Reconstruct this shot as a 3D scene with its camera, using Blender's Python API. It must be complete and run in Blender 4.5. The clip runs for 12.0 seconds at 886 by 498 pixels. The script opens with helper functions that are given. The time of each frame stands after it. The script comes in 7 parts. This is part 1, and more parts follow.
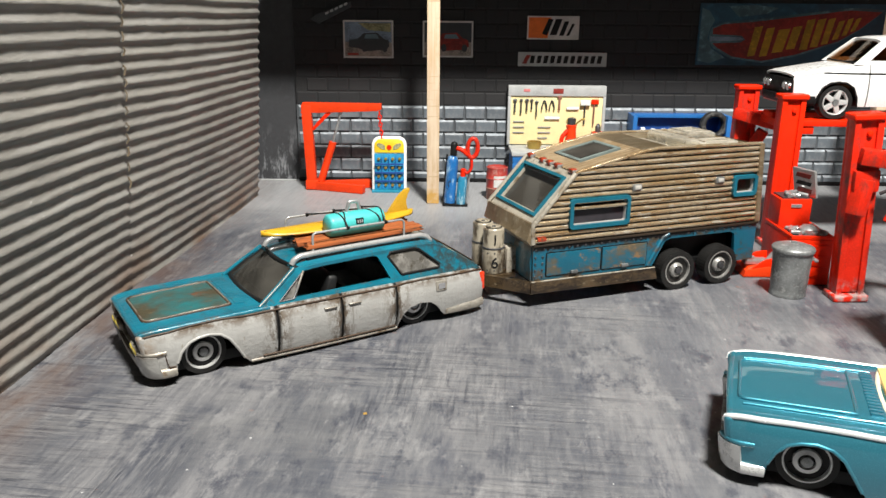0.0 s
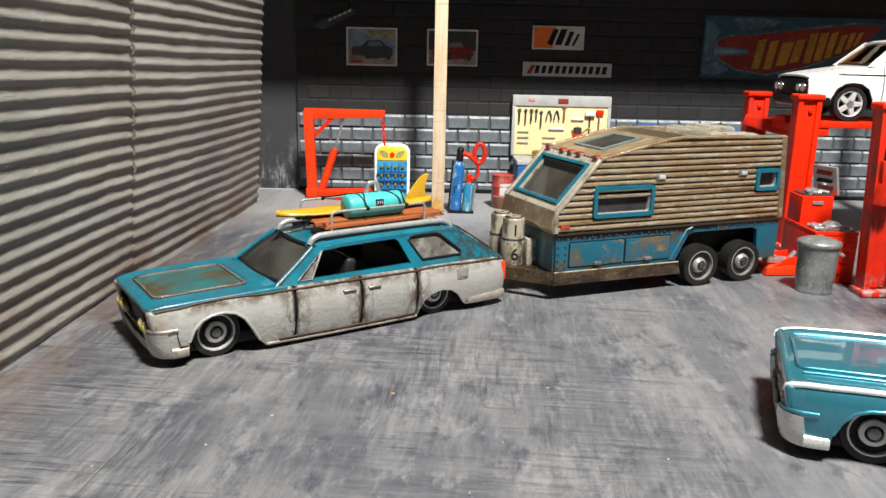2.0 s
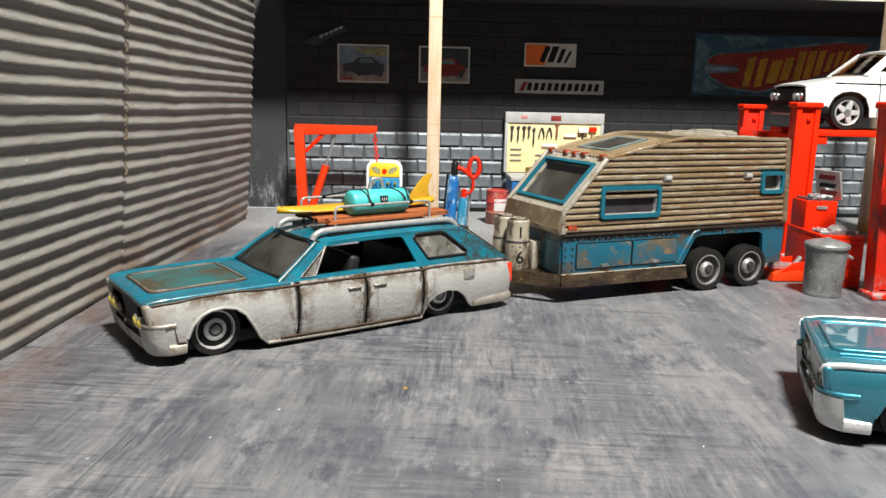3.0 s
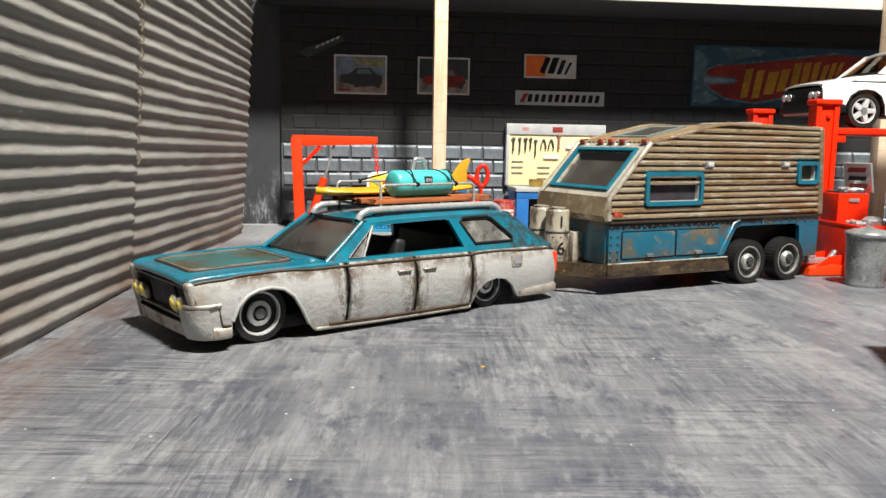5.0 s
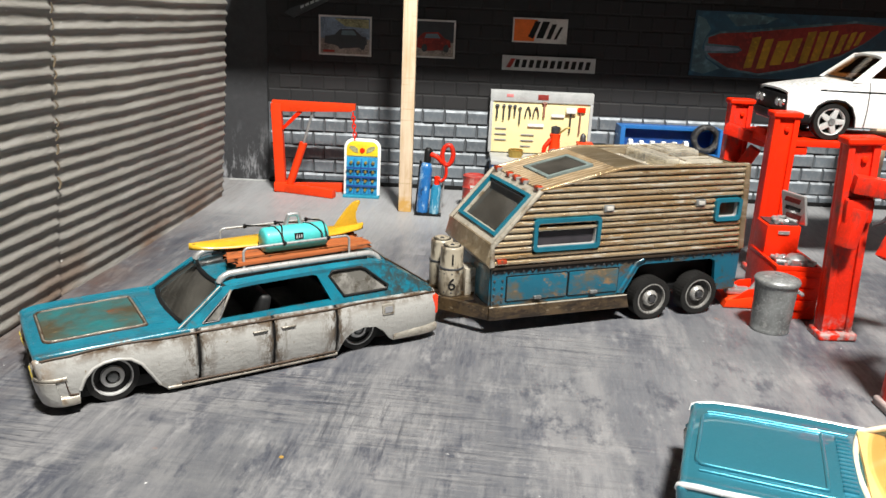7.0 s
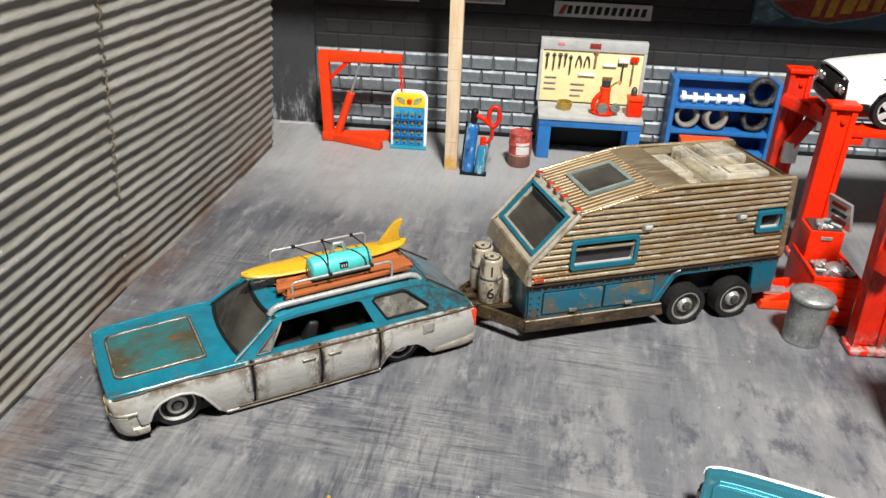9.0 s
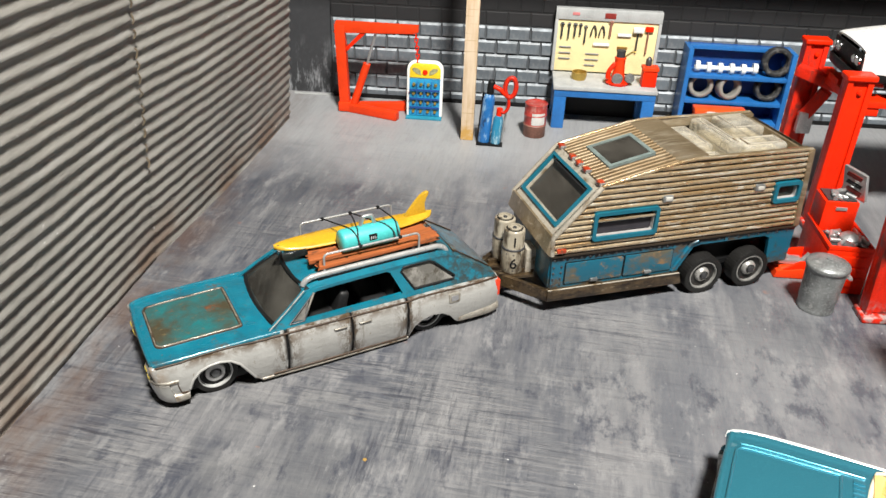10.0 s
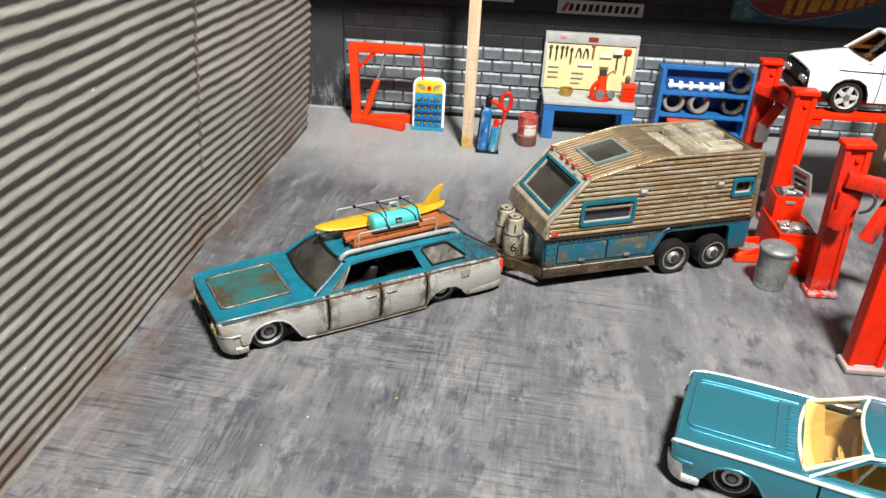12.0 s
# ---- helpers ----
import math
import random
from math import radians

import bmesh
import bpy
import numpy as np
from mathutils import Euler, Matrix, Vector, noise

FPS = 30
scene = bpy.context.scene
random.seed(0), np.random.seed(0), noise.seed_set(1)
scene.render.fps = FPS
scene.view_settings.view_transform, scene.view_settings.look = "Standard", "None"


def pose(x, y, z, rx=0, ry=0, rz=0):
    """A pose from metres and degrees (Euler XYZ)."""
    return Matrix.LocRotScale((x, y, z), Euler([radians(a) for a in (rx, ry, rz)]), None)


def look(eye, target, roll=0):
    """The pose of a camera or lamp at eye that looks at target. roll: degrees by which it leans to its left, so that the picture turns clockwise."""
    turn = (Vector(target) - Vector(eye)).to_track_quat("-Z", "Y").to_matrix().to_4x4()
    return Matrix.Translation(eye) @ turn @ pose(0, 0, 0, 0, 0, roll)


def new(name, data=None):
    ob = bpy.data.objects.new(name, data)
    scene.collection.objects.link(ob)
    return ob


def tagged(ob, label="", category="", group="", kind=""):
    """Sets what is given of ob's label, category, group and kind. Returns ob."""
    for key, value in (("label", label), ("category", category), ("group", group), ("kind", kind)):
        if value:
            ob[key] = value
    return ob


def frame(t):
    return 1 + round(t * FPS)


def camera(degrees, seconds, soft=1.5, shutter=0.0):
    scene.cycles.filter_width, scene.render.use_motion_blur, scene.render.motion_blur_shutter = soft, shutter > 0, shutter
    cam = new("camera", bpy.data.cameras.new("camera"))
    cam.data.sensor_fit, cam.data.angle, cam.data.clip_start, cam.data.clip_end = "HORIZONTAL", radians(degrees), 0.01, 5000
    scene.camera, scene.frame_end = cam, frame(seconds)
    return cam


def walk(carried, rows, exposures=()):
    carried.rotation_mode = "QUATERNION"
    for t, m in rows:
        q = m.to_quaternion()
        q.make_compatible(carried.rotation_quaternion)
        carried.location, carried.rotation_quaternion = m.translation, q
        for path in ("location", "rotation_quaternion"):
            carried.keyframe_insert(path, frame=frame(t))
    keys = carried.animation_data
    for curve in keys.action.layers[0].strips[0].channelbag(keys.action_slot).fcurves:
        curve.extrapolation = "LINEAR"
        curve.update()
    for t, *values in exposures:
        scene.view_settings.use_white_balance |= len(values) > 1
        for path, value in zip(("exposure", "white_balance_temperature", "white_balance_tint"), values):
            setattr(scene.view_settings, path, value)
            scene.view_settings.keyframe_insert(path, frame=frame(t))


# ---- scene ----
cam = camera(58.76, 12.0, soft=1.5)
PATH = [
    (0.0, (0.01299, -0.00603, 0.06490), (0.01217, 0.18495, 0.00551), 0.50),
    (0.5, (0.01227, -0.00494, 0.06462), (0.01405, 0.18683, 0.00790), 0.77),
    (1.0, (0.00980, -0.00339, 0.06011), (0.01356, 0.18902, 0.00566), 1.08),
    (1.5, (0.00524, -0.00357, 0.05513), (0.00903, 0.18972, 0.00392), 1.13),
    (2.0, (0.00454, -0.00258, 0.05165), (0.00891, 0.19132, 0.00283), 1.31),
    (2.5, (0.00348, -0.00200, 0.04783), (0.00953, 0.19277, 0.00279), 1.26),
    (3.0, (-0.00062, 0.00084, 0.04244), (0.00923, 0.19684, 0.00386), 1.34),
    (5.0, (-0.01657, 0.00997, 0.02928), (0.00471, 0.20706, 0.00277), 0.96),
    (5.5, (-0.01642, 0.01001, 0.03082), (0.00369, 0.20693, 0.00226), 0.63),
    (6.0, (-0.00348, 0.00532, 0.04417), (0.00811, 0.20165, 0.00786), 0.98),
    (6.5, (0.01345, 0.00286, 0.05377), (0.01829, 0.19690, 0.00558), 1.60),
    (7.0, (0.02312, 0.00899, 0.06522), (0.02163, 0.19979, 0.00529), 2.54),
    (8.8, (0.02557, 0.01656, 0.09768), (0.01340, 0.19300, 0.00429), 2.15),
    (9.0, (0.02373, 0.01678, 0.09805), (0.01128, 0.19269, 0.00370), 2.25),
    (9.5, (0.01990, 0.01516, 0.09945), (0.00668, 0.18892, 0.00129), 2.38),
    (10.0, (0.01890, 0.01327, 0.10073), (0.00673, 0.18504, -0.00100), 2.07),
    (10.5, (0.01602, 0.00977, 0.10044), (0.00519, 0.18168, -0.00119), 2.25),
    (11.0, (0.01369, 0.00425, 0.10259), (0.00425, 0.17693, 0.00212), 2.69),
    (11.5, (0.01332, -0.00605, 0.10535), (0.00454, 0.16740, 0.00617), 2.87),
    (12.0, (0.01393, -0.01858, 0.10782), (0.00590, 0.15630, 0.01110), 2.87),
]
walk(cam, [(t, look(eye, target, roll)) for t, eye, target, roll in PATH],
     exposures=[(0.0, 0.03), (3.0, 0.08), (5.0, 0.24), (5.5, 0.26), (6.5, 0.18), (7.0, 0.14), (9.0, -0.04), (10.0, 0.02), (12.0, 0.05)])

# ---- light ----
world = bpy.data.worlds.new("room_air")
scene.world = world
world.use_nodes = True
world.node_tree.nodes["Background"].inputs[0].default_value = (1.0, 0.93, 0.86, 1)
world.node_tree.nodes["Background"].inputs[1].default_value = 0.014


def area_lamp(name, eye, target, size, watts, colour):
    data = bpy.data.lights.new(name, "AREA")
    data.shape, data.size, data.energy, data.color = "DISK", size, watts, colour
    lamp = new(name, data)
    lamp.matrix_world = look(eye, target)
    return lamp


area_lamp("ceiling_lamp", (0.10, -0.07, 0.47), (0.05, 0.20, 0.0), 0.07, 7.5, (0.985, 0.96, 0.895))

# ---- tools: every size below is in millimetres ----
MM = 0.001


def put(x, y, z=0.0, turn=0.0):
    """A pose from millimetres and a turn about the upright."""
    return pose(x * MM, y * MM, z * MM, 0, 0, turn)


def thing(name, label, category, m=None, group="", kind=""):
    """An empty at the base of a thing; its parts hang below it."""
    ob = new(name)
    ob.empty_display_size = 0.005
    if m is not None:
        ob.matrix_world = m
    return tagged(ob, label, category, group, kind)


def link(name, bm, material, parent=None, label="", smooth=50, m=None):
    """One mesh object out of a bmesh in millimetres."""
    bmesh.ops.scale(bm, vec=(MM, MM, MM), verts=bm.verts)
    bmesh.ops.recalc_face_normals(bm, faces=bm.faces)
    data = bpy.data.meshes.new(name)
    for face in bm.faces:
        face.smooth = smooth > 0
    if smooth > 0:
        for edge in bm.edges:
            edge.smooth = len(edge.link_faces) == 2 and edge.calc_face_angle(0) < radians(smooth)
    bm.to_mesh(data)
    bm.free()
    for mat in material if isinstance(material, (list, tuple)) else [material]:
        data.materials.append(mat.mat if isinstance(mat, Paint) else mat)
    ob = new(name, data)
    if m is not None:
        ob.matrix_basis = m
    if parent is not None:
        ob.parent = parent
    if label:
        ob["label"] = label
    return ob


def part(name, bm, material, parent, label="", smooth=50):
    return link(name, bm, material, parent, label, smooth)


def box(x0, x1, y0, y1, z0, z1, bevel=0.0, bm=None, seg=2, slot=0):
    """A block between two corners, with rounded edges."""
    own = bmesh.new()
    bmesh.ops.create_cube(own, size=1)
    for v in own.verts:
        v.co = Vector((x0 + (x1 - x0) * (v.co.x + 0.5), y0 + (y1 - y0) * (v.co.y + 0.5), z0 + (z1 - z0) * (v.co.z + 0.5)))
    if bevel > 0:
        bmesh.ops.bevel(own, geom=own.edges[:], offset=bevel, segments=seg, profile=0.6, affect="EDGES")
    return merge(own, bm, slot)


def merge(own, bm=None, slot=0, m=None):
    """Adds a bmesh to another, or returns it alone."""
    if m is not None:
        bmesh.ops.transform(own, matrix=m, verts=own.verts)
    for face in own.faces:
        face.material_index = slot
    if bm is None:
        return own
    data = bpy.data.meshes.new("joined")
    own.to_mesh(data)
    own.free()
    bm.from_mesh(data)
    bpy.data.meshes.remove(data)
    return bm


def lathe(rings, n=32, bm=None, m=None, slot=0, closed=False):
    """A turned form about z from (radius, height) pairs."""
    own = bmesh.new()
    loops = []
    for r, z in rings:
        if r <= 1e-6:
            loops.append([own.verts.new((0, 0, z))])
        else:
            loops.append([own.verts.new((r * math.cos(2 * math.pi * k / n), r * math.sin(2 * math.pi * k / n), z)) for k in range(n)])
    pairs = list(zip(loops, loops[1:])) + ([(loops[-1], loops[0])] if closed else [])
    for a, b in pairs:
        for k in range(n):
            j = (k + 1) % n
            corners = [a[k % len(a)], a[j % len(a)], b[j % len(b)], b[k % len(b)]]
            corners = list(dict.fromkeys(corners))
            if len(corners) > 2:
                own.faces.new(corners)
    return merge(own, bm, slot, m)


def rod(points, r, n=10, bm=None, slot=0, caps=True):
    """A round bar along points."""
    n = max(n, 8)
    own = bmesh.new()
    points = [Vector(p) for p in points]
    loops = []
    side = None
    for i, p in enumerate(points):
        way = (points[min(i + 1, len(points) - 1)] - points[max(i - 1, 0)]).normalized()
        if side is None:
            side = way.orthogonal().normalized()
        side = (side - way * side.dot(way)).normalized()
        up = way.cross(side)
        loops.append([own.verts.new(p + r * (math.cos(2 * math.pi * k / n) * side + math.sin(2 * math.pi * k / n) * up)) for k in range(n)])
    for a, b in zip(loops, loops[1:]):
        for k in range(n):
            own.faces.new((a[k], a[(k + 1) % n], b[(k + 1) % n], b[k]))
    if caps:
        own.faces.new(loops[0][::-1]), own.faces.new(loops[-1])
    return merge(own, bm, slot)


def smooth_path(points, steps=6):
    """A rounded line through points."""
    points = [Vector(p) for p in points]
    out = []
    for i in range(len(points) - 1):
        a, b, c, d = points[max(i - 1, 0)], points[i], points[i + 1], points[min(i + 2, len(points) - 1)]
        for k in range(steps):
            t = k / steps
            out.append(0.5 * (2 * b + (c - a) * t + (2 * a - 5 * b + 4 * c - d) * t * t + (3 * b - a - 3 * c + d) * t ** 3))
    return out + [points[-1]]


def prism(outline, y0, y1, bevel=0.0, bm=None, slot=0, seg=2, m=None):
    """A plate with an outline in x and z, from y0 to y1."""
    own = bmesh.new()
    a = [own.verts.new((x, y0, z)) for x, z in outline]
    b = [own.verts.new((x, y1, z)) for x, z in outline]
    own.faces.new(a), own.faces.new(b[::-1])
    for k in range(len(a)):
        j = (k + 1) % len(a)
        own.faces.new((a[j], a[k], b[k], b[j]))
    if bevel > 0:
        rim = [e for e in own.edges if abs(e.verts[0].co.y - e.verts[1].co.y) < 1e-6]
        bmesh.ops.bevel(own, geom=rim, offset=bevel, segments=seg, profile=0.6, affect="EDGES")
    return merge(own, bm, slot, m)


def ring_frame(outer, inner, y0, y1, bm=None, slot=0):
    """A flat frame between two outlines of equal length in x and z, from y0 to y1."""
    own = bmesh.new()
    n = len(outer)
    rows = [[own.verts.new((x, y, z)) for x, z in line] for line, y in ((outer, y0), (outer, y1), (inner, y1), (inner, y0))]
    for a, b in zip(rows, rows[1:] + rows[:1]):
        for k in range(n):
            own.faces.new((a[k], a[(k + 1) % n], b[(k + 1) % n], b[k]))
    return merge(own, bm, slot)


def rounded(x0, x1, z0, z1, r, n=4):
    """A rounded rectangle's outline."""
    out = []
    for cx, cz, a0 in ((x1 - r, z1 - r, 0), (x0 + r, z1 - r, 90), (x0 + r, z0 + r, 180), (x1 - r, z0 + r, 270)):
        for k in range(n + 1):
            a = radians(a0 + 90 * k / n)
            out.append((cx + r * math.cos(a), cz + r * math.sin(a)))
    return out


def ramp(x, table):
    """Straight steps between (x, value) pairs."""
    if x <= table[0][0]:
        return table[0][1]
    for (a, u), (b, v) in zip(table, table[1:]):
        if x <= b:
            return u + (v - u) * (x - a) / (b - a)
    return table[-1][1]


def eased(x, table):
    """Soft steps between (x, value) pairs."""
    if x <= table[0][0]:
        return table[0][1]
    for k in range(len(table) - 1):
        (a, u), (b, v) = table[k], table[k + 1]
        if x <= b:
            (p, q), (c, w) = table[max(k - 1, 0)], table[min(k + 2, len(table) - 1)]
            s0 = (v - q) / (b - p) if b > p else 0
            s1 = (w - u) / (c - a) if c > a else 0
            t, h = (x - a) / (b - a), b - a
            return (2 * t ** 3 - 3 * t * t + 1) * u + (t ** 3 - 2 * t * t + t) * h * s0 + (3 * t * t - 2 * t ** 3) * v + (t ** 3 - t * t) * h * s1
    return table[-1][1]

# ---- materials ----
class Paint:
    """A node material; coordinates are the object's own, in millimetres."""

    def __init__(self, name, base, rough=0.5, metal=0.0, coat=0.0, spec=0.5):
        self.mat = bpy.data.materials.new(name)
        self.mat.use_nodes = True
        self.tree = self.mat.node_tree
        self.bsdf = self.tree.nodes["Principled BSDF"]
        self.set("Base Color", (*base, 1)), self.set("Roughness", rough), self.set("Metallic", metal)
        self.set("Coat Weight", coat), self.set("Coat Roughness", 0.12), self.set("Specular IOR Level", spec)
        where = self.node("ShaderNodeTexCoord")
        big = self.node("ShaderNodeVectorMath", operation="SCALE")
        self.join(where.outputs["Object"], big.inputs[0])
        big.inputs["Scale"].default_value = 1000.0
        self.co = big.outputs[0]
        self.colour = None
        self.base = base

    def set(self, key, value):
        self.bsdf.inputs[key].default_value = value

    def node(self, kind, operation="", data_type=""):
        n = self.tree.nodes.new(kind)
        if operation:
            n.operation = operation
        if data_type:
            n.data_type = data_type
        return n

    def join(self, a, b):
        self.tree.links.new(a, b)

    def noise(self, scale, stretch=(1, 1, 1), detail=4, rough=0.6, lo=0.4, hi=0.6, offset=(0, 0, 0), turn=0.0):
        """A mask out of noise; scale in cycles per millimetre."""
        m = self.node("ShaderNodeMapping")
        m.inputs["Scale"].default_value = stretch
        m.inputs["Location"].default_value = offset
        if turn:
            first = self.node("ShaderNodeMapping")
            first.inputs["Rotation"].default_value = (0, 0, radians(turn))
            self.join(self.co, first.inputs["Vector"])
            self.join(first.outputs[0], m.inputs["Vector"])
        else:
            self.join(self.co, m.inputs["Vector"])
        n = self.node("ShaderNodeTexNoise")
        n.inputs["Scale"].default_value, n.inputs["Detail"].default_value, n.inputs["Roughness"].default_value = scale, detail, rough
        self.join(m.outputs[0], n.inputs["Vector"])
        return self.remap(n.outputs[0], lo, hi)

    def remap(self, socket, lo, hi, a=0.0, b=1.0):
        r = self.node("ShaderNodeMapRange")
        for key, value in zip(("From Min", "From Max", "To Min", "To Max"), (lo, hi, a, b)):
            r.inputs[key].default_value = value
        self.join(socket, r.inputs["Value"])
        return r.outputs[0]

    def calc(self, op, a, b=None, c=None):
        n = self.node("ShaderNodeMath", operation=op)
        for k, v in enumerate((a, b, c)):
            if v is None:
                continue
            if isinstance(v, (int, float)):
                n.inputs[k].default_value = v
            else:
                self.join(v, n.inputs[k])
        return n.outputs[0]

    def axis(self, k):
        s = self.node("ShaderNodeSeparateXYZ")
        self.join(self.co, s.inputs[0])
        return s.outputs[k]

    def band(self, k, centre, half, soft):
        """A mask near a plane across axis k."""
        d = self.calc("ABSOLUTE", self.calc("SUBTRACT", self.axis(k), centre))
        return self.remap(d, half + soft, half, 0, 1)

    def random(self):
        return self.node("ShaderNodeObjectInfo").outputs["Random"]

    def mix(self, mask, colour):
        """Lays a colour (or socket) over what is there, by a mask."""
        n = self.node("ShaderNodeMix", data_type="RGBA")
        if self.colour is None:
            n.inputs[6].default_value = (*self.base, 1)
        else:
            self.join(self.colour, n.inputs[6])
        if isinstance(colour, tuple):
            n.inputs[7].default_value = (*colour, 1)
        else:
            self.join(colour, n.inputs[7])
        if isinstance(mask, (int, float)):
            n.inputs[0].default_value = mask
        else:
            self.join(mask, n.inputs[0])
        self.colour = n.outputs[2]
        self.join(self.colour, self.bsdf.inputs["Base Color"])
        return self

    def drive(self, key, mask, a, b):
        self.join(self.remap(mask, 0, 1, a, b), self.bsdf.inputs[key])
        return self

    def bump(self, height, depth):
        """Fine relief, depth in millimetres."""
        n = self.node("ShaderNodeBump")
        n.inputs["Strength"].default_value = 1.0
        n.inputs["Distance"].default_value = depth * MM
        self.join(height, n.inputs["Height"])
        if self.bsdf.inputs["Normal"].is_linked:
            self.join(self.bsdf.inputs["Normal"].links[0].from_socket, n.inputs["Normal"])
        self.join(n.outputs[0], self.bsdf.inputs["Normal"])
        return self


def plain(name, base, rough=0.5, metal=0.0, coat=0.0, grain=0.12, scale=0.9, depth=0.02):
    """A surface with mild mottling at two scales and a fine grain."""
    p = Paint(name, base, rough, metal, coat)
    dark = tuple(c * (1 - grain * 2.2) for c in base)
    light = tuple(min(1, c * (1 + grain)) for c in base)
    p.mix(p.noise(scale * 0.22, lo=0.35, hi=0.7), dark)
    p.mix(p.noise(scale * 2.2, lo=0.5, hi=0.75), light)
    p.drive("Roughness", p.noise(scale, lo=0.3, hi=0.7), max(0.02, rough - 0.07), min(1, rough + 0.1))
    if depth:
        p.bump(p.noise(scale * 4, lo=0, hi=1), depth)
    return p


def thin_glass(name, tint, dust=0.0, dust_colour=(0.4, 0.38, 0.34), grain=0.12, specks=False):
    """A thin tinted pane: clear, with a clean reflection and, where it is dusty, a thin film."""
    p = Paint(name, tint, 0.08)
    out = p.tree.nodes["Material Output"]
    clear = p.node("ShaderNodeBsdfTransparent")
    clear.inputs[0].default_value = (*tint, 1)
    gloss = p.node("ShaderNodeBsdfGlossy")
    gloss.inputs["Roughness"].default_value = 0.06
    facing = p.node("ShaderNodeLayerWeight")
    facing.inputs["Blend"].default_value = 0.3
    both = p.node("ShaderNodeMixShader")
    p.join(p.remap(p.calc("POWER", facing.outputs["Facing"], 2.5), 0, 1, 0.04, 0.6), both.inputs[0]), p.join(clear.outputs[0], both.inputs[1]), p.join(gloss.outputs[0], both.inputs[2])
    last = both
    if dust > 0:
        film = p.node("ShaderNodeBsdfDiffuse")
        film.inputs[0].default_value = (*dust_colour, 1)
        last = p.node("ShaderNodeMixShader")
        cover = p.remap(p.noise(grain, detail=2, rough=0.5, lo=0.35, hi=0.75), 0, 1, dust * 0.5, dust * 1.5)
        if specks:
            cover = p.calc("MAXIMUM", cover, p.calc("MULTIPLY", p.noise(1.9, detail=2, lo=0.70, hi=0.78), 0.4))
        p.join(cover, last.inputs[0])
        p.join(both.outputs[0], last.inputs[1]), p.join(film.outputs[0], last.inputs[2])
    p.join(last.outputs[0], out.inputs["Surface"])
    return p


# setting
floor_paint = Paint("painted_floor_board", (0.066, 0.069, 0.080), 0.42)
fp = floor_paint
ALONG, ACROSS = 6, 5
fp.mix(fp.noise(0.012, (1, 0.6, 1), 3, 0.55, 0.40, 0.62), (0.125, 0.127, 0.137))
fp.mix(fp.calc("MULTIPLY", fp.noise(0.02, (1, 0.45, 1), 5, 0.62, 0.48, 0.62, offset=(12, 55, 0), turn=ALONG), 0.65), (0.046, 0.052, 0.072))
left_side = fp.remap(fp.calc("ADD", fp.axis(0), fp.remap(fp.noise(0.02, detail=3, lo=0.3, hi=0.7, offset=(60, 9, 0)), 0, 1, -35, 35)), 58, 8, 0.10, 1.0)
left_side = fp.calc("MULTIPLY", left_side, fp.remap(fp.axis(1), 220, 175, 0.12, 1.0))
# broad brush marks along the board, pale and blue-black
fp.mix(fp.calc("MULTIPLY", fp.noise(0.065, (1, 0.20, 1), 6, 0.70, 0.46, 0.60, turn=ALONG), 0.7), (0.195, 0.192, 0.197))
fp.mix(fp.calc("MULTIPLY", fp.noise(0.055, (1, 0.25, 1), 7, 0.72, 0.50, 0.63, offset=(40, 9, 0), turn=ALONG), 0.9), (0.046, 0.051, 0.069))
# broad marks across it, on the left half
fp.mix(fp.calc("MULTIPLY", left_side, fp.calc("MULTIPLY", fp.noise(0.07, (0.22, 1, 1), 6, 0.72, 0.46, 0.64, offset=(7, 31, 0), turn=ACROSS), 0.38)), (0.195, 0.192, 0.188))
fp.mix(fp.calc("MULTIPLY", left_side, fp.calc("MULTIPLY", fp.noise(0.08, (0.2, 1, 1), 6, 0.74, 0.52, 0.66, offset=(70, 3, 0), turn=ACROSS), 0.6)), (0.050, 0.053, 0.066))
# paler towards the back wall, with a ragged edge
rear_pale = fp.calc("MULTIPLY", fp.remap(fp.calc("ADD", fp.axis(1), fp.remap(fp.noise(0.03, detail=4, lo=0, hi=1), 0, 1, -22, 22)), 212, 246), 0.8)
fp.mix(rear_pale, (0.33, 0.335, 0.345))
pale_side = fp.calc("MULTIPLY", fp.remap(fp.axis(0), 25, 90, 0, 1), fp.noise(0.02, (1, 0.6, 1), 6, 0.72, 0.38, 0.60, offset=(4, 70, 0)))
fp.mix(fp.calc("MULTIPLY", pale_side, 0.6), (0.215, 0.217, 0.224))
# ragged mid-sized scuffs, pale and navy
fp.mix(fp.calc("MULTIPLY", fp.noise(0.16, (1, 0.4, 1), 7, 0.74, 0.54, 0.63, offset=(21, 80, 0), turn=ALONG), 0.55), (0.235, 0.232, 0.236))
fp.mix(fp.calc("MULTIPLY", fp.noise(0.15, (1, 0.5, 1), 7, 0.74, 0.53, 0.62, offset=(90, 14, 0), turn=ALONG), fp.remap(fp.axis(1), 200, 130, 0.05, 0.7)), (0.034, 0.038, 0.054))
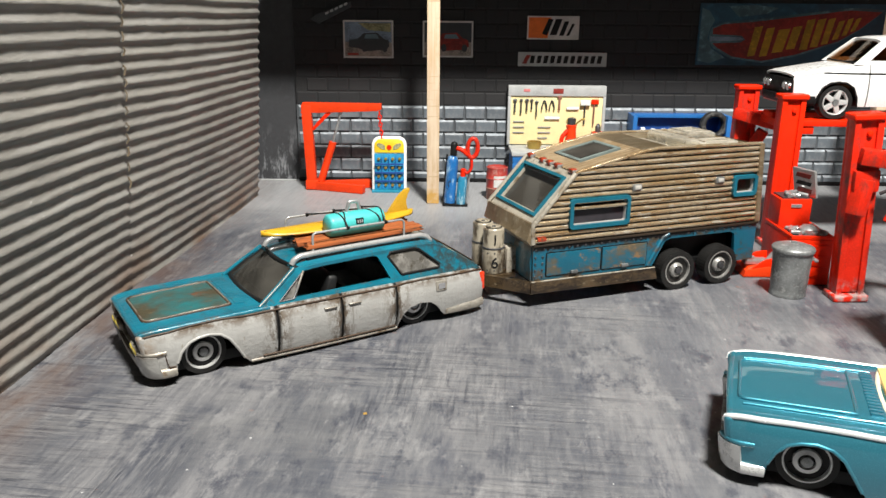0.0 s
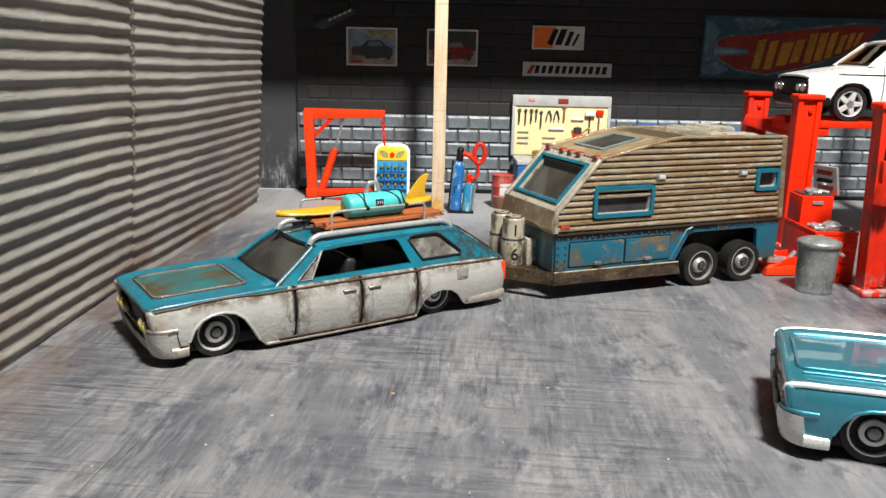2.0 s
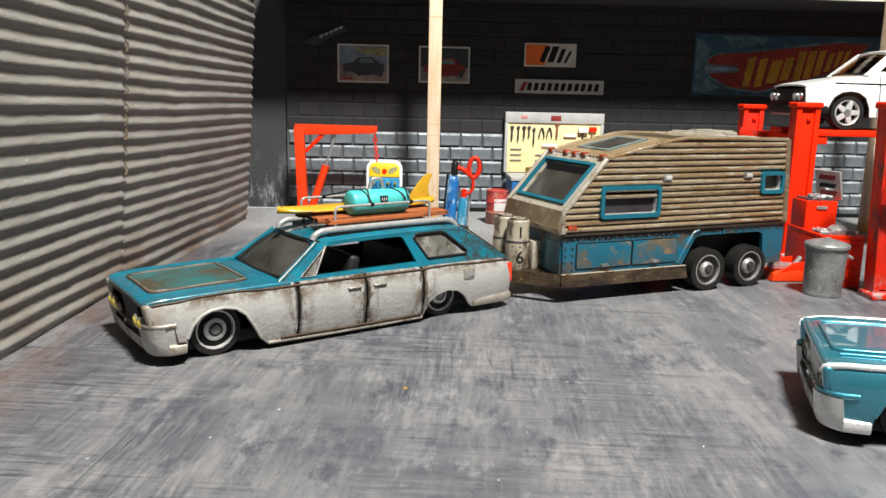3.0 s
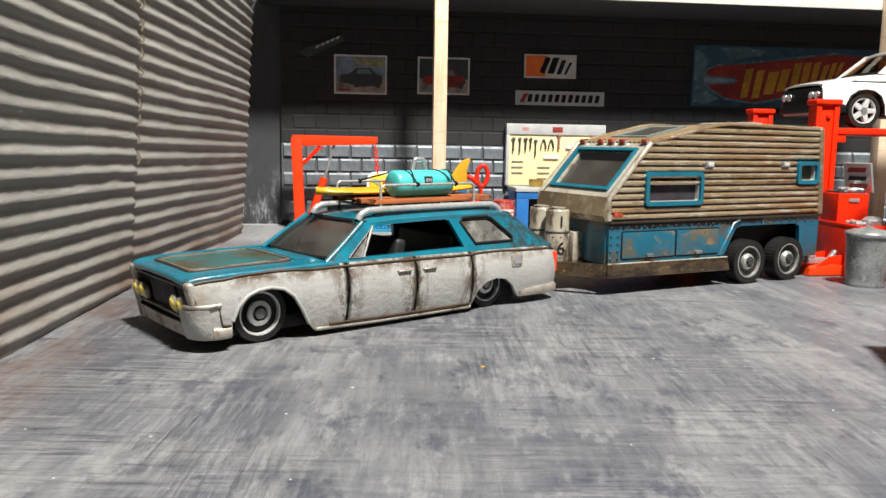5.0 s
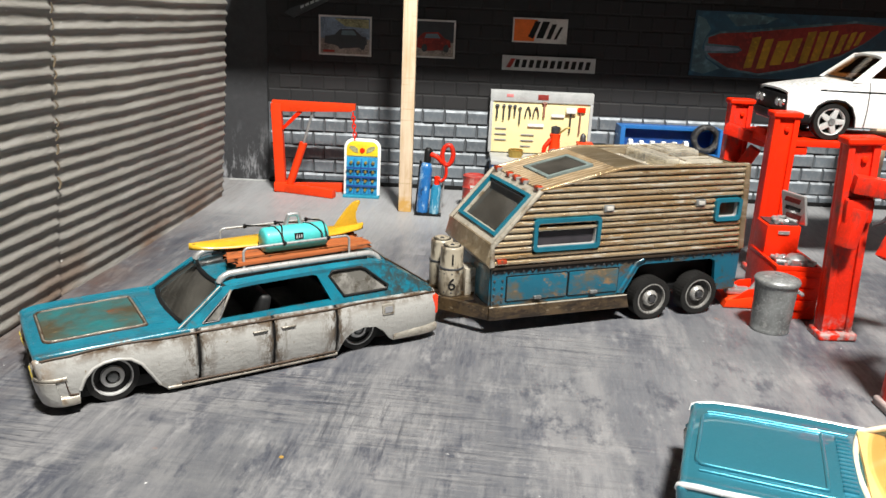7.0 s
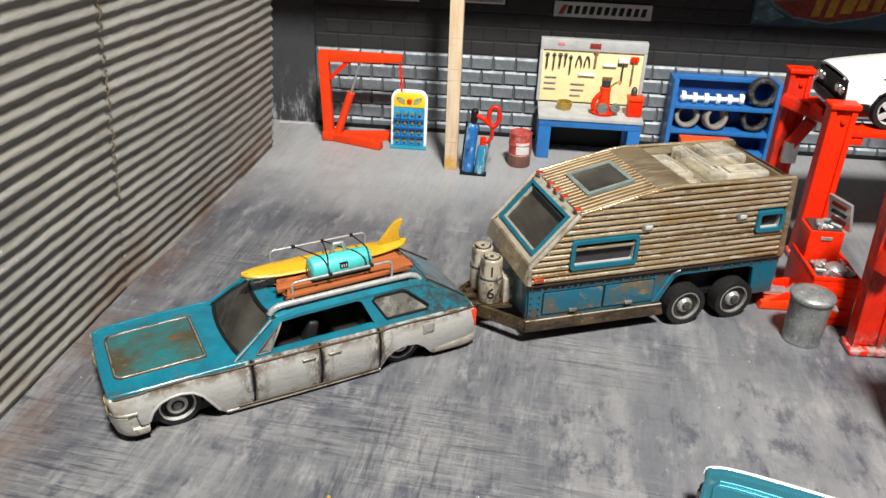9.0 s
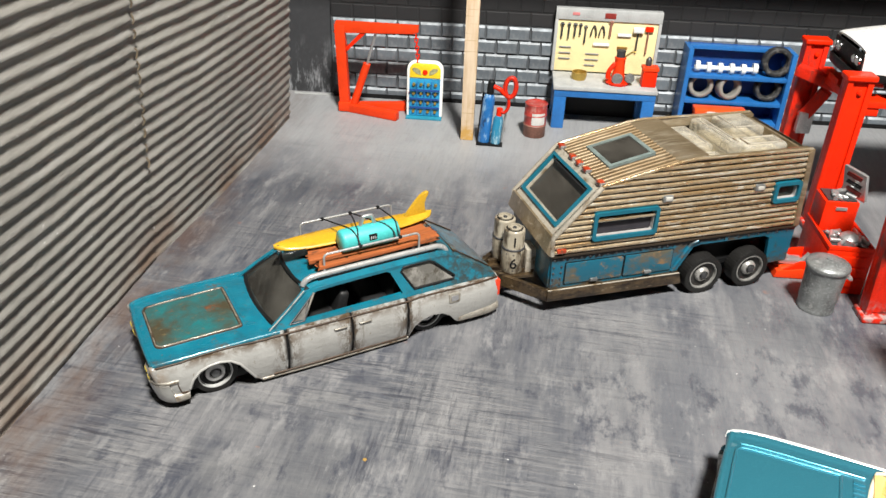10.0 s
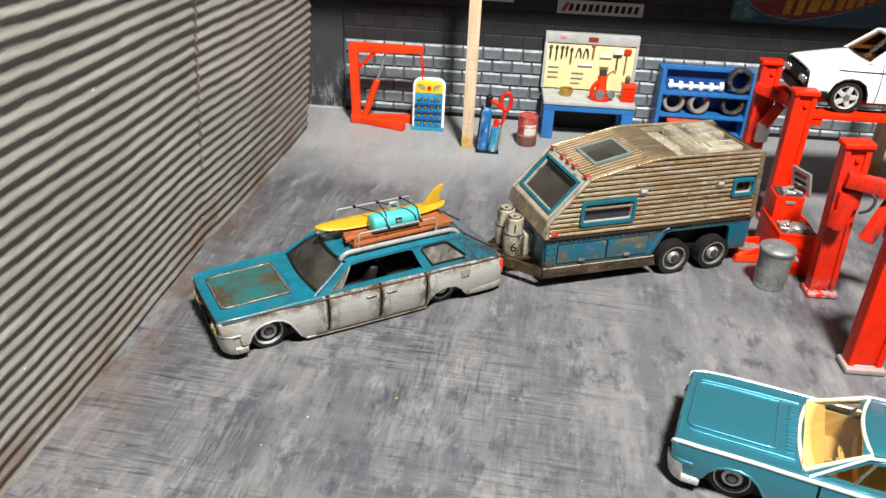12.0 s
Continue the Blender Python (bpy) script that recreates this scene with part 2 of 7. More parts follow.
# fine dry-brush strokes both ways, in patches
patches = fp.calc("MULTIPLY", fp.noise(0.03, (1, 0.6, 1), 5, 0.65, 0.46, 0.62, offset=(31, 7, 0)), left_side)
cross = fp.calc("MULTIPLY", fp.noise(0.035, (0.7, 1, 1), 5, 0.65, 0.44, 0.60, offset=(80, 2, 0)), left_side)
strokes_a = fp.noise(1.1, (1, 0.09, 1), 4, 0.7, 0.46, 0.60, turn=ALONG)
strokes_b = fp.noise(1.1, (0.09, 1, 1), 4, 0.7, 0.46, 0.60, turn=ACROSS)
fp.mix(fp.calc("MULTIPLY", strokes_a, fp.remap(patches, 0, 1, 0.03, 0.48)), (0.235, 0.231, 0.232))
fp.mix(fp.calc("MULTIPLY", strokes_b, fp.remap(cross, 0, 1, 0.02, 0.42)), (0.235, 0.228, 0.226))
fp.mix(fp.calc("MULTIPLY", fp.noise(1.0, (0.06, 1, 1), 4, 0.7, 0.53, 0.64, offset=(5, 3, 0), turn=ACROSS + 2), fp.remap(cross, 0, 1, 0.08, 0.85)), (0.035, 0.037, 0.047))
fp.mix(fp.calc("MULTIPLY", fp.noise(1.0, (1, 0.06, 1), 4, 0.7, 0.53, 0.64, offset=(15, 3, 0), turn=ALONG - 2), fp.remap(patches, 0, 1, 0.08, 0.85)), (0.035, 0.037, 0.047))
# rusty specks, a brown stain along the card wall, white flecks
fp.mix(fp.calc("MULTIPLY", fp.noise(0.22, (1, 1, 1), 3, 0.6, 0.70, 0.76, offset=(9, 0, 0)), 0.5), (0.25, 0.12, 0.08))
wall_rust = fp.calc("MULTIPLY", fp.remap(fp.axis(0), -47, -59, 0, 1), fp.noise(0.06, (1, 0.5, 1), 5, 0.7, 0.40, 0.60, offset=(3, 30, 0)))
fp.mix(fp.calc("MULTIPLY", wall_rust, 0.6), (0.095, 0.052, 0.032))
fp.mix(fp.noise(0.7, (1, 1, 1), 2, 0.5, 0.76, 0.785, offset=(2, 40, 0)), (0.46, 0.46, 0.46))
fp.drive("Roughness", strokes_a, 0.40, 0.58)
fp.set("Specular IOR Level", 0.32)
fp.bump(fp.calc("MULTIPLY", strokes_a, patches), 0.07).bump(fp.calc("MULTIPLY", strokes_b, cross), 0.07).bump(fp.noise(2.5, lo=0, hi=1), 0.05)

card = Paint("painted_corrugated_card", (0.24, 0.228, 0.207), 0.5)
card.mix(card.noise(0.02, (1, 0.6, 1.5), 3, lo=0.4, hi=0.65), (0.17, 0.162, 0.149))
card.mix(card.noise(0.35, (1, 0.12, 1), 5, lo=0.5, hi=0.72), (0.27, 0.26, 0.245))
card.mix(card.calc("MULTIPLY", card.noise(0.06, (1, 0.5, 1), 4, lo=0.45, hi=0.6), card.remap(card.axis(2), 14, 1, 0, 0.75)), (0.13, 0.075, 0.045))
card.mix(card.noise(0.9, (1, 0.4, 1), 3, lo=0.70, hi=0.74), (0.55, 0.54, 0.52))
card.bump(card.noise(0.9, (1, 0.3, 1), 6, 0.7, lo=0, hi=1), 0.4).bump(card.noise(4, lo=0, hi=1), 0.08)
card_edge = plain("torn_card_edge", (0.16, 0.12, 0.075), 0.8, grain=0.35)

dark_wall = plain("dark_grey_painted_wall", (0.036, 0.037, 0.041), 0.65, scale=0.3)
dark_wall.mix(dark_wall.calc("MULTIPLY", dark_wall.noise(0.16, (1.6, 1, 0.5), 5, 0.7, 0.52, 0.66), dark_wall.remap(dark_wall.axis(2), 22, 4, 0, 0.8)), (0.32, 0.33, 0.35))
brick_grey = Paint("grey_block_paint", (0.125, 0.147, 0.168), 0.5)
brick_grey.mix(brick_grey.remap(brick_grey.random(), 0, 1, 0, 0.8), (0.085, 0.095, 0.108))
brick_grey.mix(brick_grey.noise(0.5, lo=0.45, hi=0.7), (0.19, 0.205, 0.22))
brick_grey.mix(brick_grey.noise(0.12, lo=0.5, hi=0.75), (0.07, 0.075, 0.085))
brick_grey.bump(brick_grey.noise(1.5, lo=0, hi=1), 0.05)
brick_rim = Paint("white_rubbed_block_edge", (0.2, 0.22, 0.24), 0.5)
shift = brick_rim.node("ShaderNodeVectorMath", operation="ADD")
brick_rim.join(brick_rim.co, shift.inputs[0])
brick_rim.join(brick_rim.calc("MULTIPLY", brick_rim.random(), 500.0), shift.inputs[1])
brick_rim.co = shift.outputs[0]
brick_rim.mix(brick_rim.noise(0.22, lo=0.42, hi=0.66), (0.40, 0.44, 0.48))
mortar = plain("dark_mortar", (0.08, 0.087, 0.095), 0.8)
dark_joint = plain("black_painted_joint", (0.011, 0.011, 0.012), 0.75)
brick_dark = Paint("black_brick_paint", (0.019, 0.019, 0.0205), 0.7)
brick_dark.mix(brick_dark.remap(brick_dark.random(), 0.6, 1.0, 0, 0.6), (0.026, 0.025, 0.026))
brick_dark.mix(brick_dark.noise(0.04, lo=0.5, hi=0.75), (0.024, 0.020, 0.021))
brick_dark.set("Specular IOR Level", 0.3)
brick_dark.bump(brick_dark.noise(1.5, lo=0, hi=1), 0.05)
roof_under = plain("black_soffit", (0.03, 0.03, 0.032), 0.7)
roof_card = plain("pale_roof_board", (0.62, 0.60, 0.55), 0.7)
room_wall = plain("room_wall_paint", (0.30, 0.285, 0.265), 0.8, scale=0.02, depth=0)
wood = Paint("pale_balsa_wood", (0.66, 0.52, 0.38), 0.65)
wood.mix(wood.noise(0.9, (1, 1, 0.06), 4, lo=0.4, hi=0.7), (0.52, 0.36, 0.21))
wood.mix(wood.noise(0.25, (1, 1, 0.5), 3, lo=0.5, hi=0.75), (0.70, 0.57, 0.42))
wood.mix(wood.calc("MULTIPLY", wood.noise(0.4, lo=0.3, hi=0.5), wood.remap(wood.axis(2), 5.5, 3.5, 0, 0.85)), (0.55, 0.30, 0.05))
wood.mix(wood.calc("MULTIPLY", wood.noise(0.9, (0.05, 0.05, 1), 3, lo=0.58, hi=0.64), 0.6), (0.40, 0.27, 0.14))
wood.bump(wood.noise(1.2, (1, 1, 0.08), lo=0, hi=1), 0.08)

# workshop things
red = plain("red_enamel", (0.80, 0.022, 0.002), 0.42, grain=0.12)
red.set("Specular IOR Level", 0.18)
red_worn = plain("worn_red_enamel", (0.66, 0.020, 0.005), 0.42)
red_worn.set("Specular IOR Level", 0.3)
red_worn.mix(red_worn.noise(0.22, (1, 1, 0.5), 5, 0.7, 0.50, 0.64), (0.16, 0.03, 0.022))
red_worn.mix(red_worn.calc("MULTIPLY", red_worn.noise(0.5, lo=0.45, hi=0.6), red_worn.remap(red_worn.axis(2), 6, 1, 0, 0.9)), (0.30, 0.27, 0.26))
orange_red = plain("orange_red_enamel", (0.72, 0.045, 0.006), 0.42, grain=0.08)
orange_red.set("Specular IOR Level", 0.25)
blue = plain("blue_enamel", (0.016, 0.14, 0.42), 0.42, coat=0.2)
blue_dark = plain("deep_blue_enamel", (0.008, 0.06, 0.25), 0.45)
teal_bottle = plain("teal_enamel", (0.02, 0.25, 0.38), 0.4)
grey_top = plain("grey_bench_top", (0.42, 0.43, 0.43), 0.5)
cream = plain("cream_pegboard", (0.80, 0.68, 0.36), 0.6, grain=0.06)
white = plain("white_plastic", (0.78, 0.78, 0.76), 0.45, grain=0.05)
yellow = plain("yellow_plastic", (0.80, 0.55, 0.02), 0.4)
black = plain("black_plastic", (0.007, 0.007, 0.0075), 0.5)
black.set("Specular IOR Level", 0.25)
dark_steel = plain("dark_steel", (0.10, 0.10, 0.105), 0.45, metal=0.7)
silver = plain("silver_paint", (0.55, 0.55, 0.55), 0.36, metal=0.75, grain=0.15)
wheel_silver = plain("wheel_silver", (0.60, 0.60, 0.59), 0.32, metal=0.25, coat=0.3, grain=0.10)
chrome = plain("chrome", (0.75, 0.75, 0.75), 0.16, metal=1.0, grain=0.05, depth=0)
zinc = plain("zinc_paint", (0.27, 0.28, 0.28), 0.4, metal=0.45, grain=0.28)
zinc.mix(zinc.noise(0.5, detail=5, lo=0.6, hi=0.72), (0.42, 0.42, 0.41))
rubber = plain("tyre_rubber", (0.016, 0.016, 0.017), 0.65)
rubber.mix(rubber.noise(0.5, detail=5, lo=0.52, hi=0.70), (0.11, 0.105, 0.10))
rubber_pale = plain("dusty_tyre_rubber", (0.22, 0.21, 0.19), 0.75)
brown = plain("brown_rusty_paint", (0.27, 0.12, 0.085), 0.5, grain=0.25)
gold = plain("brass", (0.55, 0.38, 0.10), 0.35, metal=0.8)
grey_print = plain("grey_print", (0.25, 0.25, 0.26), 0.6)

# ---- setting ----
def grid_sheet(nx, ny, where, bm=None, slot=0):
    """A sheet of nx by ny cells; where(i, j) gives a corner's place."""
    own = bmesh.new()
    v = [[own.verts.new(where(i, j)) for j in range(ny + 1)] for i in range(nx + 1)]
    for i in range(nx):
        for j in range(ny):
            own.faces.new((v[i][j], v[i + 1][j], v[i + 1][j + 1], v[i][j + 1]))
    return merge(own, bm, slot)


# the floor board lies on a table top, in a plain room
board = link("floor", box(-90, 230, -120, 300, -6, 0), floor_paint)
tagged(board, "grey dry-brushed painted floor board of a model garage", "floor", kind="structure")
table = link("table_top", box(-150, 290, -190, 360, -24, -6.4, 1.5), plain("brown_table_wood", (0.25, 0.15, 0.08), 0.4, scale=0.05))
tagged(table, "plain brown wooden table top under the model", "table", kind="structure")

fleck = part("paint_fleck", lathe([(0.38, 0.0), (0.34, 0.1), (0.15, 0.16), (0, 0.16)], 9, m=Matrix.Translation((-0.2, 110.3, 0))), plain("ochre_fleck", (0.33, 0.20, 0.05), 0.5), board, "tiny ochre paint fleck")


def corrugated(name, a, b, height, crest, fall, phase, bow, label):
    """A corrugated card panel leaning inwards over a base that bows between a and b; crest is the first ridge's height at a, fall its drop along the panel."""
    a, b = Vector((*a, 0)), Vector((*b, 0))
    way = (b - a).normalized()
    out = Vector((way.y, -way.x, 0))
    pitch, per, lean = 3.14, 10, 0.062
    length = (b - a).length
    rows, cols = int(height / pitch * per), max(6, int(length / 1.3))

    def where(i, j):
        z = j * pitch / per
        s = length * i / cols
        wave = noise.noise(Vector((s * 0.02, z * 0.03, phase))) * 0.40 + noise.noise(Vector((s * 0.13, z * 0.1, phase + 9))) * 0.16
        drift = 0.30 * noise.noise(Vector((s * 0.03, phase, z * 0.04))) + 0.12 * noise.noise(Vector((s * 0.14, phase + 5, z * 0.12)))
        c = 0.5 + 0.5 * math.cos(2 * math.pi * (z - crest + fall * s + drift) / pitch)
        ridge = 0.62 * c ** 1.7 * (1 + 0.18 * noise.noise(Vector((s * 0.08, z * 0.3, phase + 2))))
        rough = 0.07 * noise.noise(Vector((s * 0.4, z * 0.5, phase + 4)))
        return a + way * s + out * (ridge + wave + rough + lean * z + bow * math.sin(math.pi * i / cols)) + Vector((0, 0, z))

    bm = grid_sheet(cols, rows, where)
    rim = [e for e in bm.edges if e.is_boundary]
    made = bmesh.ops.extrude_edge_only(bm, edges=rim)
    for v in (g for g in made["geom"] if isinstance(g, bmesh.types.BMVert)):
        v.co -= out * 1.6
    for face in bm.faces:
        face.material_index = 0
    ob = link(name, bm, [card, card_edge])
    return tagged(ob, label, "wall", kind="structure")


corrugated("wall_west_1", (-72.0, -60), (-61.4, 168.5), 125, 6.2, 0.023, 0.1, 0.0, "grey painted corrugated card wall panel, near half")
corrugated("wall_west_2", (-62.4, 166), (-53.7, 264.0), 125, 3.4, 0.0125, 0.45, 1.2, "grey painted corrugated card wall panel, far half")
tagged(link("wall_west_backing", box(-96, -91, -120, 300, -6, 125), room_wall), "plain board behind the corrugated card wall", "wall", kind="structure")
# torn card fibres on the seam between the two panels
rng = random.Random(21)
for k in range(26):
    z = 26 + 3.14 * k + rng.uniform(-0.5, 0.5)
    x = -60.9 + 0.062 * z
    tear = [(x + 0.3 * rng.random(), 168.55, z - rng.uniform(0.7, 1.6)), (x + 0.4 + 0.35 * rng.random(), 168.75, z), (x + 0.1 + 0.3 * rng.random(), 168.5, z + rng.uniform(0.5, 1.4))]
    link("torn_edge", rod(tear, rng.uniform(0.12, 0.26), 8), card_edge, bpy.data.objects["wall_west_1"])
back = link("wall_north", box(-90, 230, 292.0, 298, -6, 90), dark_wall)
tagged(back, "dark grey painted back wall with chalky smears", "wall", kind="structure")
panel = link("wall_north_lower", box(-43.4, 216, 290.2, 292.0, 0.2, 28.8), mortar)
tagged(panel, "grey block wall with white-rubbed upper edges", "block wall", kind="structure")
upper = link("wall_north_upper", box(-43.4, 216, 290.3, 292.0, 28.8, 74.9), dark_joint)
tagged(upper, "black painted brick wall above the grey blocks", "brick wall", kind="structure")
gap_strip = link("baseboard", box(-43.4, 216, 288.9, 289.5, 0.02, 1.5, 0.15), black)
tagged(gap_strip, "black strip along the foot of the block wall", "baseboard", kind="structure")
fillet = link("trim", box(-58, -44.5, 288.4, 290.0, 0.05, 0.4, 0.1), grey_top)
tagged(fillet, "pale strip along the foot of the back wall", "trim", kind="structure")
wall_east = tagged(link("wall_east", box(222, 228, -120, 292, -6, 76), room_wall), "plain side wall closing the model", "wall", kind="structure")
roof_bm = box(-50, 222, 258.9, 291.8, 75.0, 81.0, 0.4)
# underside faces take the near-black colour, all others the pale board
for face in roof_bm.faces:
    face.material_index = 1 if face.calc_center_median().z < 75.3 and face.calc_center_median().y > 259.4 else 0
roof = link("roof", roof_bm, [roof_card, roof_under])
tagged(roof, "pale board roof with a black underside over the garage", "roof", kind="structure")

BRICK_W, BRICK_H = 7.8, 4.95


def brick_mesh(w, h, d, rim):
    """A block with a chamfered front; the upper chamfer may carry another paint."""
    bm = bmesh.new()
    e = 0.3
    top = 0.75 if rim else e
    front = [bm.verts.new((x, -d, z)) for x, z in ((e, e), (w - e, e), (w - e, h - top), (e, h - top))]
    rear = [bm.verts.new((x, 0, z)) for x, z in ((0, 0), (w, 0), (w, h), (0, h))]
    bm.faces.new(front)
    for k in range(4):
        f = bm.faces.new((front[(k + 1) % 4], front[k], rear[k], rear[(k + 1) % 4]))
        f.material_index = 1 if rim and k == 2 else 0
    return bm


def wood_post(x0, y0, label):
    bm = box(0, 4.1, 0, 4.1, 0, 80.5, 0.25)
    ob = link("wooden_post", bm, wood, m=put(x0, y0))
    return tagged(ob, label, "post", group="roof posts")


wood_post(6.2, 254.6, "square pale balsa post with a glue-stained foot")
wood_post(153.4, 254.6, "square pale balsa post beside the car lift")

# ---- things on the back wall ----
def poster(name, x0, x1, z0, z1, label, rim=0.35, rim_mat=None):
    t = thing(name, label, "poster", put(x0, 290.0))
    w, h = x1 - x0, z1 - z0
    part("sheet", box(0, w, -0.5, 0.2, z0, z1), rim_mat or paper, t, smooth=0)
    return t, w, h


def flat(outline, depth, mat, t, name, label=""):
    """A thin printed shape on a sheet."""
    return part(name, prism(outline, -0.5 - depth, -0.45), mat, t, label, smooth=0)


paper = plain("grey_white_paper", (0.55, 0.54, 0.52), 0.6, grain=0.15, scale=0.6)
print_dark = plain("dark_print", (0.03, 0.035, 0.04), 0.5)
print_sky = plain("blue_print", (0.20, 0.27, 0.36), 0.5, grain=0.35, scale=0.8)
print_olive = plain("olive_print", (0.34, 0.33, 0.17), 0.5, grain=0.4, scale=0.9)
print_grey = plain("grey_road_print", (0.34, 0.29, 0.25), 0.5, grain=0.35, scale=0.8)
print_pale = plain("pale_print", (0.42, 0.44, 0.44), 0.5)
print_red = plain("red_print", (0.28, 0.022, 0.014), 0.6, grain=0.3, scale=0.5)
print_orange = plain("orange_print", (0.80, 0.16, 0.02), 0.5)
print_yellow = plain("yellow_print", (0.52, 0.27, 0.012), 0.6, grain=0.3, scale=0.3)
print_mist = plain("pale_blue_print", (0.095, 0.19, 0.23), 0.6, grain=0.35, scale=0.2)
print_mid = plain("mid_blue_print", (0.018, 0.085, 0.135), 0.6, grain=0.4, scale=0.12)
print_teal = plain("teal_print", (0.010, 0.065, 0.11), 0.5, grain=0.3, scale=0.15)
print_glass = plain("window_print", (0.10, 0.16, 0.19), 0.5)


def car_print(t, w, z0, z1, paint, sky, top):
    h = z1 - z0
    e = 0.6
    flat([(e, z0 + e), (w - e, z0 + e), (w - e, z0 + h * 0.42), (e, z0 + h * 0.42)], 0.02, print_grey, t, "road_print")
    flat([(e, z0 + h * 0.42), (w - e, z0 + h * 0.42), (w - e, z1 - e), (e, z1 - e)], 0.02, sky, t, "sky_print")
    flat([(w * 0.30, z1 - 1.0), (w * 0.95, z1 - 1.0), (w * 0.95, z1 - h * 0.3), (w * 0.5, z1 - h * 0.26)], 0.04, top, t, "tree_print")
    car = [(0.1, 0.30), (0.12, 0.48), (0.3, 0.52), (0.4, 0.66), (0.68, 0.68), (0.8, 0.52), (0.9, 0.48), (0.92, 0.3), (0.8, 0.22), (0.45, 0.18), (0.3, 0.26)]
    flat([(w * a, z0 + h * b) for a, b in car], 0.06, paint, t, "car_print")
    flat([(w * 0.42, z0 + h * 0.52), (w * 0.45, z0 + h * 0.63), (w * 0.66, z0 + h * 0.64), (w * 0.72, z0 + h * 0.52)], 0.08, print_glass, t, "window_print")
    for c in (0.42, 0.83):
        flat([(w * c + 1.0 * math.cos(a), z0 + h * 0.26 + 1.35 * math.sin(a)) for a in [k * math.pi / 6 for k in range(12)]], 0.09, print_dark, t, "wheel_print")


t, w, h = poster("car_poster", -25.2, -7.0, 45.9, 59.2, "framed poster of a dark blue car on the brick wall")
car_print(t, w, 45.9, 59.2, print_dark, print_sky, print_olive)
flat([(1.5, 46.9), (5.5, 46.9), (5.5, 47.7), (1.5, 47.7)], 0.05, print_red, t, "bar_print")
t, w, h = poster("car_poster", 3.7, 22.0, 46.4, 59.2, "framed poster of a red car on the brick wall")
car_print(t, w, 46.4, 59.2, print_red, print_dark, print_dark)

t, w, h = poster("filter_sign", 41.5, 60.2, 53.0, 61.2, "orange and white oil-company sign on the brick wall")
flat([(0.5, 53.5), (7.5, 53.5), (8.5, 60.7), (0.5, 60.7)], 0.02, print_orange, t, "orange_field")
for k, shape in enumerate(([(5.4, 55.0), (7.2, 54.4), (9.4, 60.0), (7.6, 60.3)], [(8.2, 54.6), (10.6, 54.6), (12.6, 60.2), (10.2, 60.2)],
                          [(11.6, 54.4), (13.2, 54.4), (15.0, 59.4), (13.4, 59.4)], [(14.2, 54.4), (15.2, 54.4), (17.2, 58.6), (16.2, 58.6)])):
    flat(shape, 0.05, black, t, "letter_bar")

t, w, h = poster("tyre_sign", 38.6, 70.9, 43.5, 48.5, "long grey tyre-company sign on the brick wall", rim_mat=print_pale)
for k in range(11):
    x = 4.2 + k * 2.45
    flat([(x, 44.6), (x + 1.5, 44.6), (x + 2.0, 47.3), (x + 0.5, 47.3)], 0.05, black, t, "letter_bar")
flat([(1.4, 44.4), (3.0, 44.4), (4.6, 47.5), (3.0, 47.5)], 0.05, print_red, t, "emblem_bar")

t, w, h = poster("flame_banner", 103.4, 178, 44.5, 66.2, "dark blue banner with a red and yellow flame emblem", rim_mat=print_teal)
flat([(0.3, 44.8), (0.3, 65.9), (30, 65.9), (36, 62), (20, 58), (12, 52), (26, 46), (34, 44.8)], 0.02, print_mid, t, "blue_patch")
flat([(0.6, 46.0), (0.6, 64.5), (3.4, 63.4), (5.6, 60.2), (4.2, 57.4), (3.4, 54.0), (5.2, 50.4), (10.4, 47.2), (5.0, 45.2)], 0.035, print_mist, t, "pale_patch")
flat([(10, 65.2), (20, 65.6), (28, 64.6), (24, 62.6), (14, 61.4)], 0.035, print_mist, t, "pale_patch")
halo = [(4.6, 57.6), (9, 59.6), (18.6, 60.4), (36, 62.6), (54, 64.8), (66, 64.2), (59, 58.0), (51, 52.8), (36, 47.8), (24, 45.4), (12.6, 46.9), (6, 50.4), (4.0, 52.4), (4.0, 55.0)]
flat(halo, 0.05, print_mist, t, "halo")
flame = [(5.2, 57.4), (9, 58.9), (18.8, 59.7), (36.3, 61.8), (53.8, 64.0), (65, 63.4), (58, 57.6), (51.0, 53.4), (36, 48.5), (24, 46.1), (13.0, 47.6), (7.0, 50.8), (5.4, 52.2), (15.5, 52.6), (17.2, 53.6), (15.6, 55.0), (5.2, 55.4)]
flat(flame, 0.08, print_red, t, "flame", "red flame")
flat([(4.4, 52.9), (15.4, 53.2), (16.6, 53.7), (15.2, 54.4), (4.4, 54.6)], 0.07, print_sky, t, "dart_print")
# a brand mark, as plain leaning bars
for x, wd, low, top in ((18.4, 3.0, 47.6, 58.4), (22.8, 3.0, 47.6, 58.0), (27.2, 4.2, 49.0, 57.6), (32.2, 3.4, 50.2, 58.6), (37.0, 3.0, 50.0, 61.0), (40.8, 3.0, 51.0, 61.2), (44.6, 2.6, 52.0, 61.4), (48.4, 2.2, 53.6, 60.6), (51.6, 2.0, 55.0, 61.4), (54.6, 1.8, 56.6, 61.6)):
    flat([(x, low), (x + wd * 0.9, low + 0.4), (x + wd + 1.6, top), (x + 1.7, top - 0.5)], 0.11, print_yellow, t, "letter_bar")

